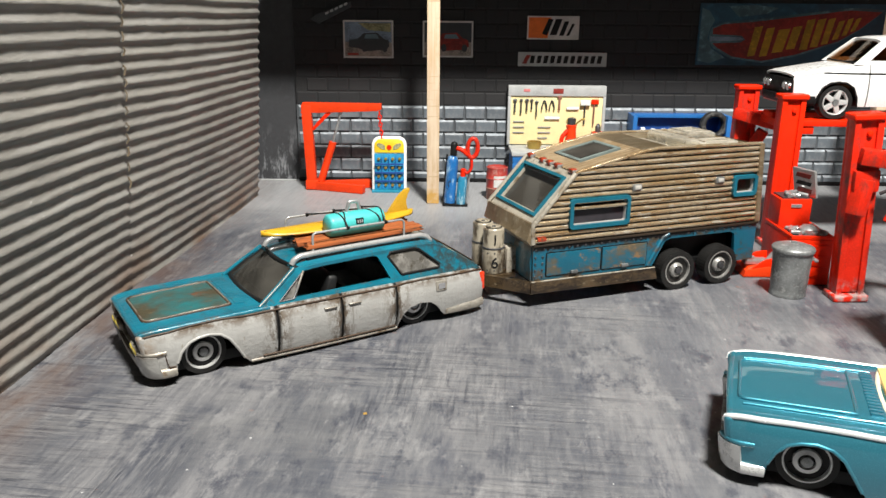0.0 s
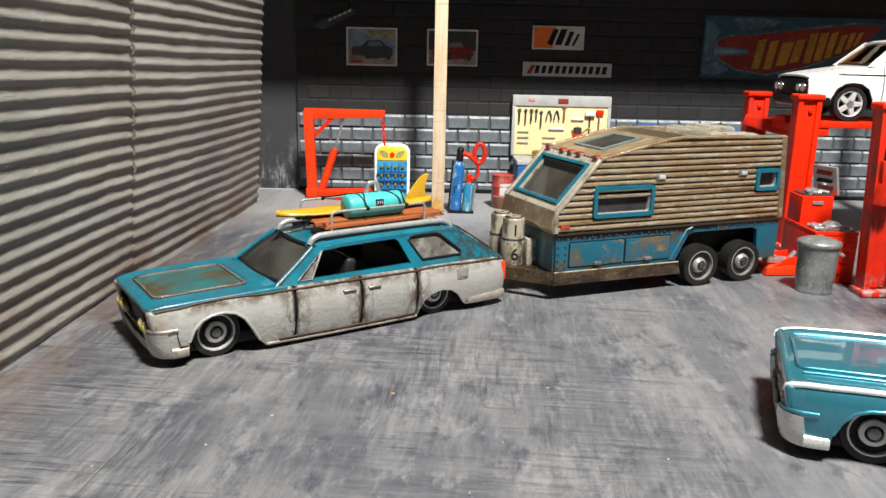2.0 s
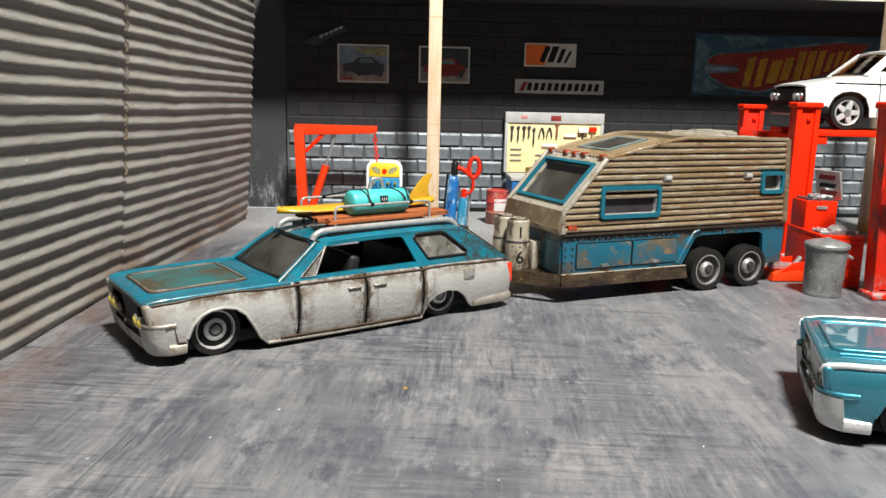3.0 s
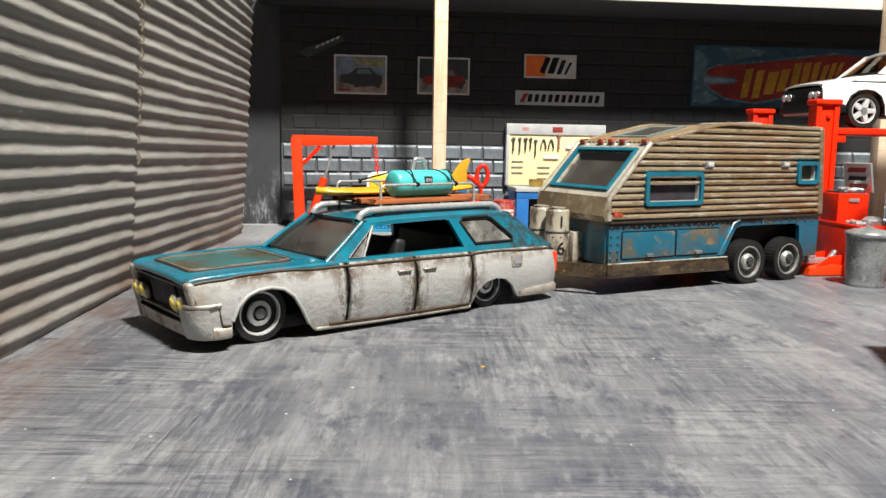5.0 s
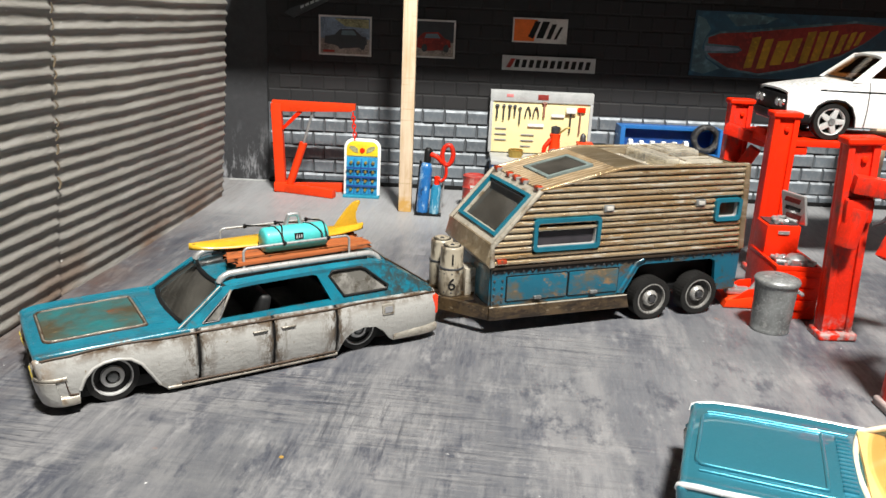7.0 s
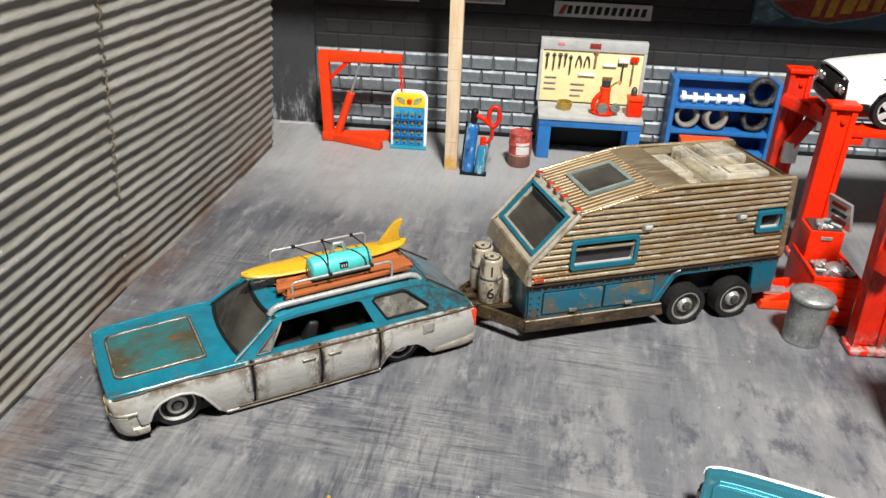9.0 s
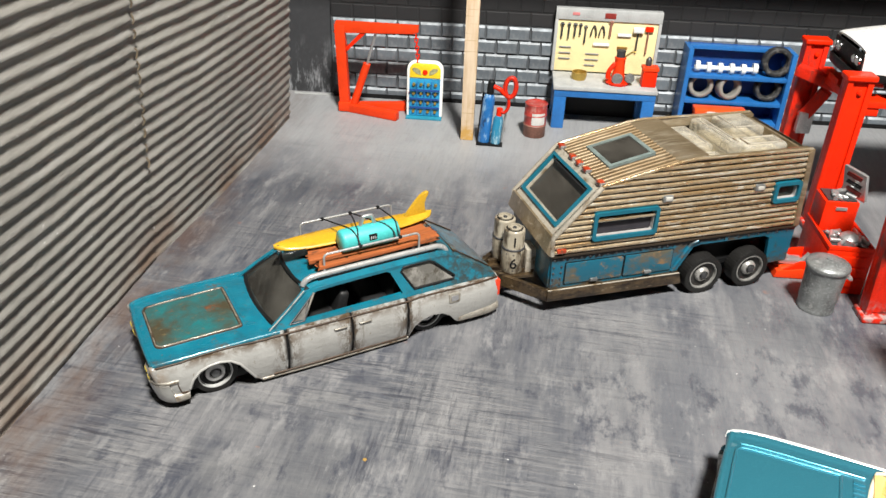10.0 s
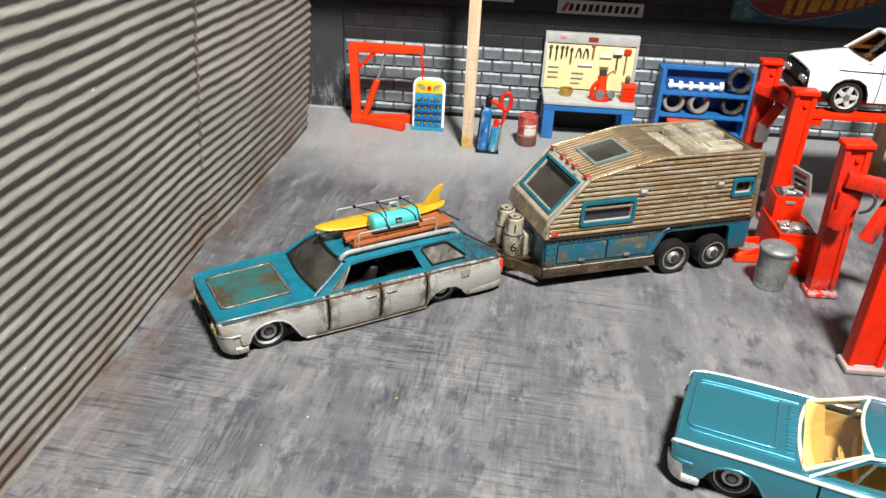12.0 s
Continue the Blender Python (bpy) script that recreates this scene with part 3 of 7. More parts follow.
sign = thing("arrow_sign", "small dark tilted sign with pale writing on the wall", "sign", put(-36.6, 290.0))
part("sheet", prism([(-0.3, 59.4), (2.6, 57.9), (14.6, 63.8), (14.4, 65.6), (1.6, 60.9)], -0.7, 0.2), print_dark, sign, smooth=0)
for k in range(5):
    x = 5.2 + k * 1.7
    flat([(x, 60.9 + k * 0.78), (x + 1.2, 61.45 + k * 0.78), (x + 1.2, 62.3 + k * 0.78), (x, 61.7 + k * 0.78)], 0.25, print_pale, sign, "letter_bar")

# ---- the workbench and what stands on it ----
bench = thing("workbench", "blue workbench with a grey top and dark open front", "workbench", put(35.8, 269.0))
part("worktop", box(0, 34.6, 1.0, 17.5, 13.7, 15.0, 0.25), grey_top, bench, "grey top")
part("apron", box(0.4, 34.2, 1.4, 2.8, 11.3, 13.7, 0.2), blue, bench)
for x in (0.4, 30.0):
    part("leg", box(x, x + 4.2, 1.4, 5.0, 0, 11.3, 0.3), blue, bench)
    part("leg", box(x, x + 4.2, 13, 17, 0, 13.7, 0.3), blue, bench)
part("side_panel", box(0.5, 1.2, 5.0, 13, 5, 13.7), blue_dark, bench)
part("side_panel", box(33.4, 34.1, 5.0, 13, 5, 13.7), blue_dark, bench)
# black sheet stands in for the shade under the worktop
part("back_panel", box(4.6, 30, 15.6, 16.6, 0, 13.7), black, bench, "black sheet for the shade under the worktop")

peg = thing("tool_board", "cream tool board with a grey rim and hanging hand tools", "tool board", put(35.2, 286.6))
part("panel", box(1.0, 35.0, 0.6, 2.6, 15.1, 33.4, 0.2), cream, peg)
part("rim", box(0, 36, 0, 3.2, 33.0, 36.8, 0.3), grey_top, peg, "grey top rim")
part("rim", box(0, 1.1, 0, 3.2, 15.1, 33.0, 0.2), grey_top, peg)
part("rim", box(34.9, 36, 0, 3.2, 15.1, 33.0, 0.2), grey_top, peg)
part("sticker", box(16.5, 20.2, -0.15, 0.2, 34.0, 35.8, 0.05), print_red, peg, "red sticker")
part("sticker", box(5.6, 8.0, -0.12, 0.2, 34.6, 35.6, 0.05), plain("pink_print", (0.6, 0.2, 0.2), 0.5), peg)
for x, top, bot, wdt, mat in ((2.6, 32, 27.0, 0.7, dark_steel), (4.9, 32, 26.6, 0.6, dark_steel), (7.0, 32, 27.4, 0.7, dark_steel), (8.8, 32, 28, 0.6, dark_steel),
                              (10.6, 31.4, 25.4, 0.6, dark_steel), (19.0, 33.4, 28.0, 0.8, brown), (28.4, 30.6, 23.0, 0.6, dark_steel), (31.8, 31.0, 22.6, 0.6, brown)):
    bm = rod([(x, 0.1, top), (x - 0.1, 0.0, bot)], wdt / 2, 8)
    rod([(x - wdt, 0.1, top - 0.5), (x + wdt, 0.1, top - 0.5)], wdt * 0.55, 8, bm)
    part("hand_tool", bm, mat, peg)
for x in (13.4, 16.2):
    bm = rod(smooth_path([(x - 0.9, 0, 28.0), (x - 0.7, 0, 29.8), (x, 0, 31.4), (x + 0.7, 0, 29.8), (x + 0.9, 0, 28.0)]), 0.26, 8)
    part("pliers", bm, dark_steel, peg)
part("mallet_head", box(26.6, 30.2, -0.9, 0.4, 29.8, 31.6, 0.3), white, peg, "white mallet head")
part("saw_handle", box(30.6, 33.4, -0.4, 0.4, 30.2, 32.0, 0.3), red, peg)
for x0, x1, zz, mat in ((21.6, 26.2, 28.2, white), (13.6, 19.2, 24.6, white), (22.0, 25.4, 23.8, gold)):
    part("level", box(x0, x1, -0.2, 0.5, zz, zz + 0.9, 0.15), mat, peg)
for x0, x1, zz in ((2.2, 6.2, 23.6), (2.2, 6.2, 21.6), (2.2, 6.2, 19.6), (11.4, 16, 21.6), (11.4, 16, 19.6), (11.4, 15, 17.6)):
    part("screwdriver", rod([(x0, 0.3, zz), (x1, 0.3, zz)], 0.22, 6), grey_print, peg)

bowl = thing("brass_bowl", "small round brass-coloured bowl on the workbench", "bowl", put(44.6, 279, 15.0))
part("bowl", lathe([(0.0, 0.0), (2.2, 0.0), (2.6, 1.2), (2.6, 2.6), (2.3, 2.6), (2.2, 1.0), (0, 0.6)], 24), gold, bowl)
machine = thing("bench_machine", "red bench machine with a dark motor and grey wheel", "machine", put(57.4, 276.5, 15.0))
part("base", lathe([(0, 0), (3.8, 0), (4.2, 0.8), (3.4, 1.6), (0, 1.8)], 20), red, machine)
part("column", lathe([(2.4, 1.2), (2.0, 4.0), (1.7, 7.0), (1.9, 9.0), (0, 9.6)], 16), orange_red, machine)
part("motor", lathe([(0, 9.0), (1.4, 9.2), (1.5, 11.4), (0, 11.8)], 16), dark_steel, machine, "dark motor")
part("arm", rod(smooth_path([(-1.5, -0.6, 7.0), (-3.4, -1.4, 4.6), (-3.6, -1.8, 2.2)]), 0.8, 10), red, machine)
part("wheel", lathe([(0, -0.6), (1.7, -0.6), (1.9, 0), (1.7, 0.6), (0, 0.6)], 18, m=Matrix.Translation((-0.6, -3.2, 2.6)) @ Matrix.Rotation(radians(90), 4, "X")), zinc, machine, "grey wheel")
part("wheel", lathe([(0, -0.5), (1.5, -0.5), (1.7, 0), (1.5, 0.5), (0, 0.5)], 18, m=Matrix.Translation((3.6, -2.0, 2.6)) @ Matrix.Rotation(radians(80), 4, "X")), zinc, machine)
part("lever", rod(smooth_path([(1.2, 0, 9.0), (3.4, -0.6, 11.0), (4.6, -0.8, 11.2)]), 0.3, 8), gold, machine)
crate = thing("red_tool_box", "small red tool box with a dark bottle behind it", "tool box", put(67.6, 276.5, 15.0))
part("body", box(-2.4, 2.4, -2.6, 2.0, 0, 5.4, 0.5), red, crate)
part("lid", box(-2.7, 2.7, -2.9, 2.2, 5.4, 6.6, 0.4), orange_red, crate)
part("bottle", lathe([(0, 6.6), (1.0, 6.6), (1.0, 8.6), (0.4, 9.4), (0, 9.6)], 14, m=Matrix.Translation((-0.6, 0.6, 0))), dark_steel, crate)

# ---- the tyre shelf ----
shelf = thing("tyre_shelf", "blue open shelf unit against the brick wall", "shelf", put(80.2, 280.0))
W, D, H = 35.6, 9.8, 27.0
part("back_panel", box(0.6, W - 0.6, D - 0.8, D, 0, H, 0.1), blue_dark, shelf)
for x in (0, W - 1.6):
    part("side_panel", box(x, x + 1.6, 0, D, 0, H, 0.25), blue, shelf)
for zz in (1.0, 8.4, 17.2, H - 1.4):
    part("board", box(1.6, W - 1.6, 0.2 if zz < 20 else 6.0, D - 0.8, zz, zz + 1.3, 0.15), blue, shelf)


def tyre_form(r, rin, half):
    rings = []
    mid, tube = (r + rin) / 2, (r - rin) / 2
    for k in range(16):
        a = 2 * math.pi * k / 16
        ca, sa = math.cos(a), math.sin(a)
        rings.append((mid + tube * math.copysign(abs(ca) ** 0.6, ca), half * math.copysign(abs(sa) ** 0.6, sa)))
    return lathe(rings, 36, closed=True)


def loose_tyre(x, y, z, turn, lean, mat, label, r=4.6):
    ob = link("tyre", tyre_form(r, r * 0.62, 1.9), mat)
    ob.matrix_basis = put(x, y, z + r) @ pose(0, 0, 0, 90 - lean, 0, 0) @ pose(0, 0, 0, 0, turn, 0)
    return tagged(ob, label, "tyre", group="loose tyres")


loose_tyre(110.4, 283.2, 18.5, 0, 5, rubber, "black rubber tyre standing on the blue shelf", 5.0)
loose_tyre(109.4, 283.6, 9.7, 0, 8, rubber, "black rubber tyre on the middle shelf", 4.5)
loose_tyre(86.8, 283.6, 9.7, 0, 8, rubber_pale, "dusty grey tyre on the middle shelf", 4.3)
loose_tyre(96.2, 283.0, 9.7, 14, 8, rubber_pale, "dusty grey tyre leaning on the middle shelf", 4.3)
shaft = thing("crankshaft", "white crankshaft lying on the top shelf", "crankshaft", put(94.0, 283.0, 18.5))
part("shaft", rod([(-10.5, 0, 1.8), (10.5, 0, 1.8)], 0.8, 10), white, shaft)
for k in range(6):
    x = -9.6 + k * 3.85
    part("throw", lathe([(0, -0.7), (1.8, -0.7), (1.8, 0.7), (0, 0.7)], 18, m=Matrix.Translation((x, 0, 1.9 + (0.35 if k in (0, 5) else -0.1))) @ Matrix.Rotation(radians(90), 4, "Y")), white, shaft)
hub = thing("orange_tool_case", "orange-red tool case standing before the shelf", "tool case", put(93.0, 276.5))
part("body", box(-8.4, 8.4, -2.4, 2.4, 0, 6.6, 0.6), orange_red, hub)
part("lid", box(-8.7, 8.7, -2.7, 2.6, 6.7, 8.6, 0.6), plain("orange_enamel", (0.80, 0.085, 0.01), 0.4), hub)
part("label_bar", box(-4.6, 4.4, -2.75, -2.3, 7.1, 7.9), white, hub, "pale label bar")

# ---- engine hoist ----
hoist = thing("engine_hoist", "orange-red engine hoist with a chain and hydraulic ram", "engine hoist", put(-36.0, 275.0))
part("column", prism([(-1.7, 1.6), (1.7, 1.6), (0.6, 30.4), (-2.8, 30.4)], -1.6, 1.6, 0.25), orange_red, hoist)
part("boom", prism([(-3.0, 27.6), (24.0, 28.6), (25.6, 29.2), (25.6, 31.2), (-2.4, 31.4)], -1.4, 1.4, 0.3), orange_red, hoist)
part("brace", prism([(0.3, 22.0), (1.4, 21.6), (7.6, 27.6), (6.0, 28.0)], -1.0, 1.0, 0.2), red, hoist)
part("base", box(-2.2, 2.4, -2.0, 2.4, 0.2, 3.6, 0.4), orange_red, hoist)
for a, length in ((-19, 20.5), (10, 21.5)):
    bm = box(0, length, -1.4, 1.4, 0.1, 3.0, 0.3)
    bmesh.ops.rotate(bm, cent=(0, 0, 0), matrix=Matrix.Rotation(radians(a), 3, "Z"), verts=bm.verts)
    part("leg", bm, orange_red, hoist)
part("ram", rod([(3.2, -0.4, 3.0), (8.0, -0.4, 17.4)], 1.35, 14), orange_red, hoist)
part("ram_rod", rod([(8.0, -0.4, 17.2), (11.2, 0, 28.2)], 0.45, 10), silver, hoist, "grey steel rod")
bm = bmesh.new()
for k in range(9):
    p = Vector((24.8 + 0.12 * k, -0.6, 28.4 - 1.35 * k))
    s = 0.55
    d = Vector((s, 0, 0)) if k % 2 else Vector((0, s, 0))
    rod([p + d, p + d * 0.8 - Vector((0, 0, 1.2)), p - d * 0.8 - Vector((0, 0, 1.2)), p - d, p + d], 0.24, 6, bm)
part("chain", bm, red, hoist, "red chain")

# ---- spare parts rack, gas bottles, drum ----
rack = thing("parts_board", "blue and yellow parts board with white rim and knobs", "parts board", put(-7.8, 272.4))
lean = Matrix.Rotation(radians(-6), 4, "X")
def arch_outline(x0, x1, z0, z1, r):
    return [(x0, z0), (x1, z0)] + [(x1 - r + r * math.cos(a), z1 - r + r * math.sin(a)) for a in [k * math.pi / 12 for k in range(7)]] + [(x0 + r + r * math.cos(a), z1 - r + r * math.sin(a)) for a in [math.pi / 2 + k * math.pi / 12 for k in range(7)]]
part("plate", prism(arch_outline(-6.2, 6.2, 0, 19.8, 3.0), -0.2, 1.2, 0.2, m=lean), white, rack, "white rim")
part("panel", prism([(-5.3, 0.9), (5.3, 0.9), (5.3, 13.6), (-5.3, 13.6)], -0.6, 0.0, 0.1, m=lean), plain("light_blue_enamel", (0.018, 0.26, 0.50), 0.4, grain=0.2), rack, "blue panel")
part("head", prism(arch_outline(-5.3, 5.3, 14.0, 18.9, 2.4), -0.6, 0.0, 0.1, m=lean), yellow, rack, "yellow head")
part("emblem", lathe([(0.9, 0.3), (0.8, 0.5), (0, 0.55)], 14, m=lean @ Matrix.Translation((0, -0.45, 15.9)) @ Matrix.Rotation(radians(90), 4, "X")), red, rack, "red round emblem")
for side in (-1, 1):
    part("leaf_mark", prism([(side * x, z) for x, z in ((1.4, 15.0), (3.0, 15.4), (4.4, 16.6), (4.2, 17.4), (2.6, 17.2), (1.5, 16.4))][::side], -0.8, -0.5, m=lean), print_olive, rack, "olive leaf mark")
for i in range(3):
    part("divider", box(-2.65 + 2.5 * i, -2.35 + 2.5 * i, -0.95, -0.4, 1.2, 13.4, 0.08), blue, rack)
for i in range(4):
    for j in range(4):
        part("knob", lathe([(0, 0.9), (0.45, 0.8), (0.62, 0)], 10, m=lean @ Matrix.Translation((-3.75 + 2.5 * i, -0.55, 2.4 + 3.1 * j)) @ Matrix.Rotation(radians(90), 4, "X")), gold, rack)
for j in range(3):
    part("ledge", box(-5.2, 5.2, -1.0, -0.4, 3.6 + 3.1 * j, 4.2 + 3.1 * j, 0.1), blue_dark, rack)
part("foot", box(-6.2, 6.2, -2.4, 1.6, 0, 0.8, 0.2), teal_bottle, rack)

# pale streaks put white highlights into the cylinders' colour; the dark ones are scuffs
scuffed_highlit_blue = plain("scuffed_highlit_blue_enamel", (0.012, 0.13, 0.38), 0.35, coat=0.4)
scuffed_highlit_blue.mix(scuffed_highlit_blue.noise(0.6, (1, 1, 0.35), 5, 0.7, 0.55, 0.64), (0.25, 0.40, 0.55))
scuffed_highlit_blue.mix(scuffed_highlit_blue.noise(0.5, (1, 1, 0.4), 5, 0.7, 0.58, 0.66, offset=(4, 4, 0)), (0.01, 0.02, 0.05))
highlit_teal = plain("highlit_teal_enamel", (0.02, 0.20, 0.34), 0.35, coat=0.4)
highlit_teal.mix(highlit_teal.noise(0.6, (1, 1, 0.35), 5, 0.7, 0.55, 0.64), (0.30, 0.45, 0.52))
drum_red = plain("faded_red_drum_paint", (0.42, 0.045, 0.035), 0.4, coat=0.3, grain=0.2)
drum_red.mix(drum_red.noise(0.4, (1, 1, 0.5), 5, 0.7, 0.52, 0.66), (0.45, 0.20, 0.17))
gas = thing("gas_bottle_trolley", "gas bottle trolley with blue cylinders and a coiled red hose", "gas trolley", put(15.6, 252.6) @ pose(0, 0, 0, 0, 4, 0))
part("base_plate", box(-4.0, 4.4, -2.0, 2.4, 0, 0.9, 0.2), black, gas)
part("tall_bottle", lathe([(0, 0.9), (1.9, 0.9), (1.9, 15.0), (1.5, 16.4), (0.7, 17.0), (0, 17.0)], 20, m=Matrix.Translation((-1.8, 0.2, 0))), scuffed_highlit_blue, gas, "tall blue gas cylinder")
part("valve", lathe([(0, 17), (1.1, 17), (1.2, 20.6), (0.8, 21.4), (0, 21.6)], 14, m=Matrix.Translation((-1.7, 0.2, 0))), black, gas, "black valve head")
part("short_bottle", lathe([(0, 0.9), (1.6, 0.9), (1.6, 9.0), (1.1, 10.2), (0, 10.4)], 20, m=Matrix.Translation((2.0, -0.2, 0))), highlit_teal, gas, "short teal gas cylinder")
part("valve", lathe([(0, 10.2), (0.9, 10.2), (1.0, 12.6), (0, 13.0)], 14, m=Matrix.Translation((2.0, -0.2, 0))), red, gas)
loop = [(4.4 + 1.7 * math.cos(a), -0.8, 20.0 + 3.2 * math.sin(a)) for a in [k * math.pi / 10 for k in range(21)]]
part("hose", rod(loop, 0.75, 10), red_worn, gas, "coiled red hose")
part("hose", rod(smooth_path([(-0.8, -0.4, 19.6), (1.2, -0.9, 19.0), (3.0, -0.9, 17.6)]), 0.75, 10), red, gas)
part("hose", rod(smooth_path([(4.2, -0.8, 16.8), (4.6, -0.9, 13.6), (3.4, -0.9, 11.6), (2.4, -0.6, 12.0)]), 0.5, 10), red_worn, gas)
part("upright", rod([(4.0, 0.8, 0.8), (4.2, 0.8, 17)], 0.35, 8), silver, gas)
part("upright", rod([(-3.8, 0.8, 0.8), (-3.8, 0.8, 17)], 0.35, 8), black, gas)

drum = thing("oil_drum", "small red oil drum with a rusty lower half and white label", "oil drum", put(30.4, 263.2))
part("lower_shell", lathe([(0, 0), (3.5, 0), (3.7, 0.2), (3.7, 3.7), (3.9, 4.0), (3.7, 4.3)], 28), brown, drum)
part("upper_shell", lathe([(3.7, 4.3), (3.7, 7.2), (3.9, 7.5), (3.7, 7.8), (3.7, 10.9), (3.8, 11.2), (3.5, 11.4), (3.4, 10.9), (0, 10.9)], 28), drum_red, drum)
bm = bmesh.new()
for k in range(6):
    a0, a1 = radians(-110 + 12 * k), radians(-98 + 12 * k)
    v = [bm.verts.new((3.76 * math.cos(a), 3.76 * math.sin(a), zz)) for a, zz in ((a0, 4.6), (a1, 4.6), (a1, 8.6), (a0, 8.6))]
    bm.faces.new(v)
part("label", bm, paper, drum, "white label")

# ---- paints of the vehicles ----
teal_worn = Paint("worn_teal_paint", (0.003, 0.118, 0.175), 0.30, coat=0.8)
teal_worn.set("Coat Roughness", 0.07)
teal_worn.mix(teal_worn.noise(0.25, lo=0.45, hi=0.7), (0.006, 0.152, 0.215))
teal_worn.mix(teal_worn.calc("MULTIPLY", teal_worn.noise(0.14, detail=7, rough=0.74, lo=0.58, hi=0.65), 0.8), (0.09, 0.058, 0.03))
teal_worn.mix(teal_worn.calc("MULTIPLY", teal_worn.noise(1.1, detail=4, rough=0.7, lo=0.63, hi=0.68), 0.6), (0.13, 0.095, 0.055))
tail_dirt = teal_worn.calc("MULTIPLY", teal_worn.remap(teal_worn.axis(0), 41, 52, 0, 1), teal_worn.noise(0.5, detail=6, rough=0.75, lo=0.40, hi=0.55, offset=(2, 2, 2)))
teal_worn.mix(teal_worn.calc("MULTIPLY", tail_dirt, 0.9), (0.028, 0.03, 0.026))
teal_worn.mix(teal_worn.calc("MULTIPLY", teal_worn.noise(0.13, detail=6, rough=0.72, lo=0.52, hi=0.66, offset=(9, 1, 3)), 0.5), (0.022, 0.035, 0.033))
teal_worn.bump(teal_worn.noise(0.8, lo=0, hi=1), 0.16)
teal_rust = Paint("rust_eaten_teal_bonnet", (0.006, 0.125, 0.135), 0.38, coat=0.3)
teal_rust.mix(teal_rust.noise(0.11, (1, 1, 1), 6, 0.66, 0.30, 0.58), (0.050, 0.042, 0.024))
teal_rust.mix(teal_rust.noise(0.14, (1, 1, 1), 5, 0.7, 0.60, 0.70, offset=(3, 8, 0)), (0.14, 0.045, 0.014))
teal_rust.mix(teal_rust.noise(0.7, detail=5, rough=0.7, lo=0.58, hi=0.70), (0.13, 0.10, 0.05))
teal_rust.bump(teal_rust.noise(1.4, lo=0, hi=1), 0.06)
white_worn = Paint("worn_white_paint", (0.345, 0.34, 0.325), 0.3, coat=0.7)
white_worn.set("Coat Roughness", 0.09)
white_worn.mix(white_worn.noise(0.14, lo=0.5, hi=0.75), (0.29, 0.284, 0.266))
for gap, strong in ((13.5, 0.85), (26.7, 0.95), (38.9, 0.9)):
    near_gap = white_worn.band(0, gap, 0.6, 3.0)
    patchy = white_worn.noise(0.7, (1, 1, 0.35), 6, 0.8, 0.47, 0.53, offset=(gap, 0, 0))
    white_worn.mix(white_worn.calc("MULTIPLY", white_worn.calc("MULTIPLY", near_gap, patchy), strong), (0.075, 0.046, 0.022))
    white_worn.mix(white_worn.calc("MULTIPLY", white_worn.band(0, gap, 0.28, 0.55), white_worn.noise(0.8, (1, 1, 0.3), 4, 0.7, 0.36, 0.50, offset=(0, gap, 0))), (0.014, 0.011, 0.008))
rim_dirt = white_worn.calc("MULTIPLY", white_worn.remap(white_worn.axis(2), 8.4, 10.3, 0, 1), white_worn.noise(0.35, (1, 1, 1), 5, 0.7, 0.42, 0.58))
white_worn.mix(rim_dirt, (0.075, 0.045, 0.022))
nose_rust = white_worn.calc("MULTIPLY", white_worn.calc("MULTIPLY", white_worn.remap(white_worn.axis(0), -8.2, -10.6, 0, 1), white_worn.remap(white_worn.axis(2), 5.4, 7.2, 0, 1)), white_worn.noise(0.4, (1, 1, 1), 5, 0.7, 0.36, 0.54, offset=(5, 9, 2)))
white_worn.mix(white_worn.calc("MULTIPLY", nose_rust, 0.85), (0.19, 0.115, 0.055))
low_dirt = white_worn.calc("MULTIPLY", white_worn.remap(white_worn.axis(2), 3.0, 0.8, 0, 1), white_worn.noise(0.5, (1, 1, 1), 5, 0.7, 0.45, 0.60))
white_worn.mix(low_dirt, (0.12, 0.085, 0.045))
white_worn.mix(white_worn.noise(0.9, detail=6, rough=0.75, lo=0.64, hi=0.69), (0.17, 0.125, 0.075))
white_worn.mix(white_worn.calc("MULTIPLY", white_worn.noise(0.3, (1, 1, 0.4), 6, 0.72, 0.63, 0.70, offset=(8, 8, 1)), 0.35), (0.16, 0.125, 0.085))
white_worn.bump(white_worn.noise(0.35, detail=4, lo=0, hi=1), 0.16).bump(white_worn.noise(1.4, detail=3, lo=0, hi=1), 0.06)
rust_line = plain("rusty_brown_line", (0.055, 0.028, 0.013), 0.5, grain=0.3, scale=1.5)
beige_line = plain("rubbed_silver_line", (0.30, 0.27, 0.22), 0.32, metal=0.4, grain=0.25, scale=1.5)
beige_line.mix(beige_line.noise(0.25, detail=5, rough=0.7, lo=0.46, hi=0.58), (0.055, 0.035, 0.02))
rail_silver = plain("silver_rail_paint", (0.40, 0.40, 0.395), 0.3, metal=0.35, coat=0.6, grain=0.12)
bumper_worn = plain("worn_silver_bumper", (0.40, 0.37, 0.32), 0.48, metal=0.5, grain=0.2)
bumper_worn.mix(bumper_worn.noise(0.5, lo=0.52, hi=0.68), (0.14, 0.085, 0.04))
metal_blue = Paint("metallic_blue_enamel", (0.04, 0.225, 0.305), 0.36, metal=0.6, coat=1.0)
metal_blue.mix(metal_blue.noise(7.0, detail=2, lo=0.5, hi=0.8), (0.07, 0.33, 0.43))
metal_blue.bump(metal_blue.noise(6.0, detail=1, lo=0, hi=1), 0.025)
metal_blue.set("Coat Roughness", 0.04)
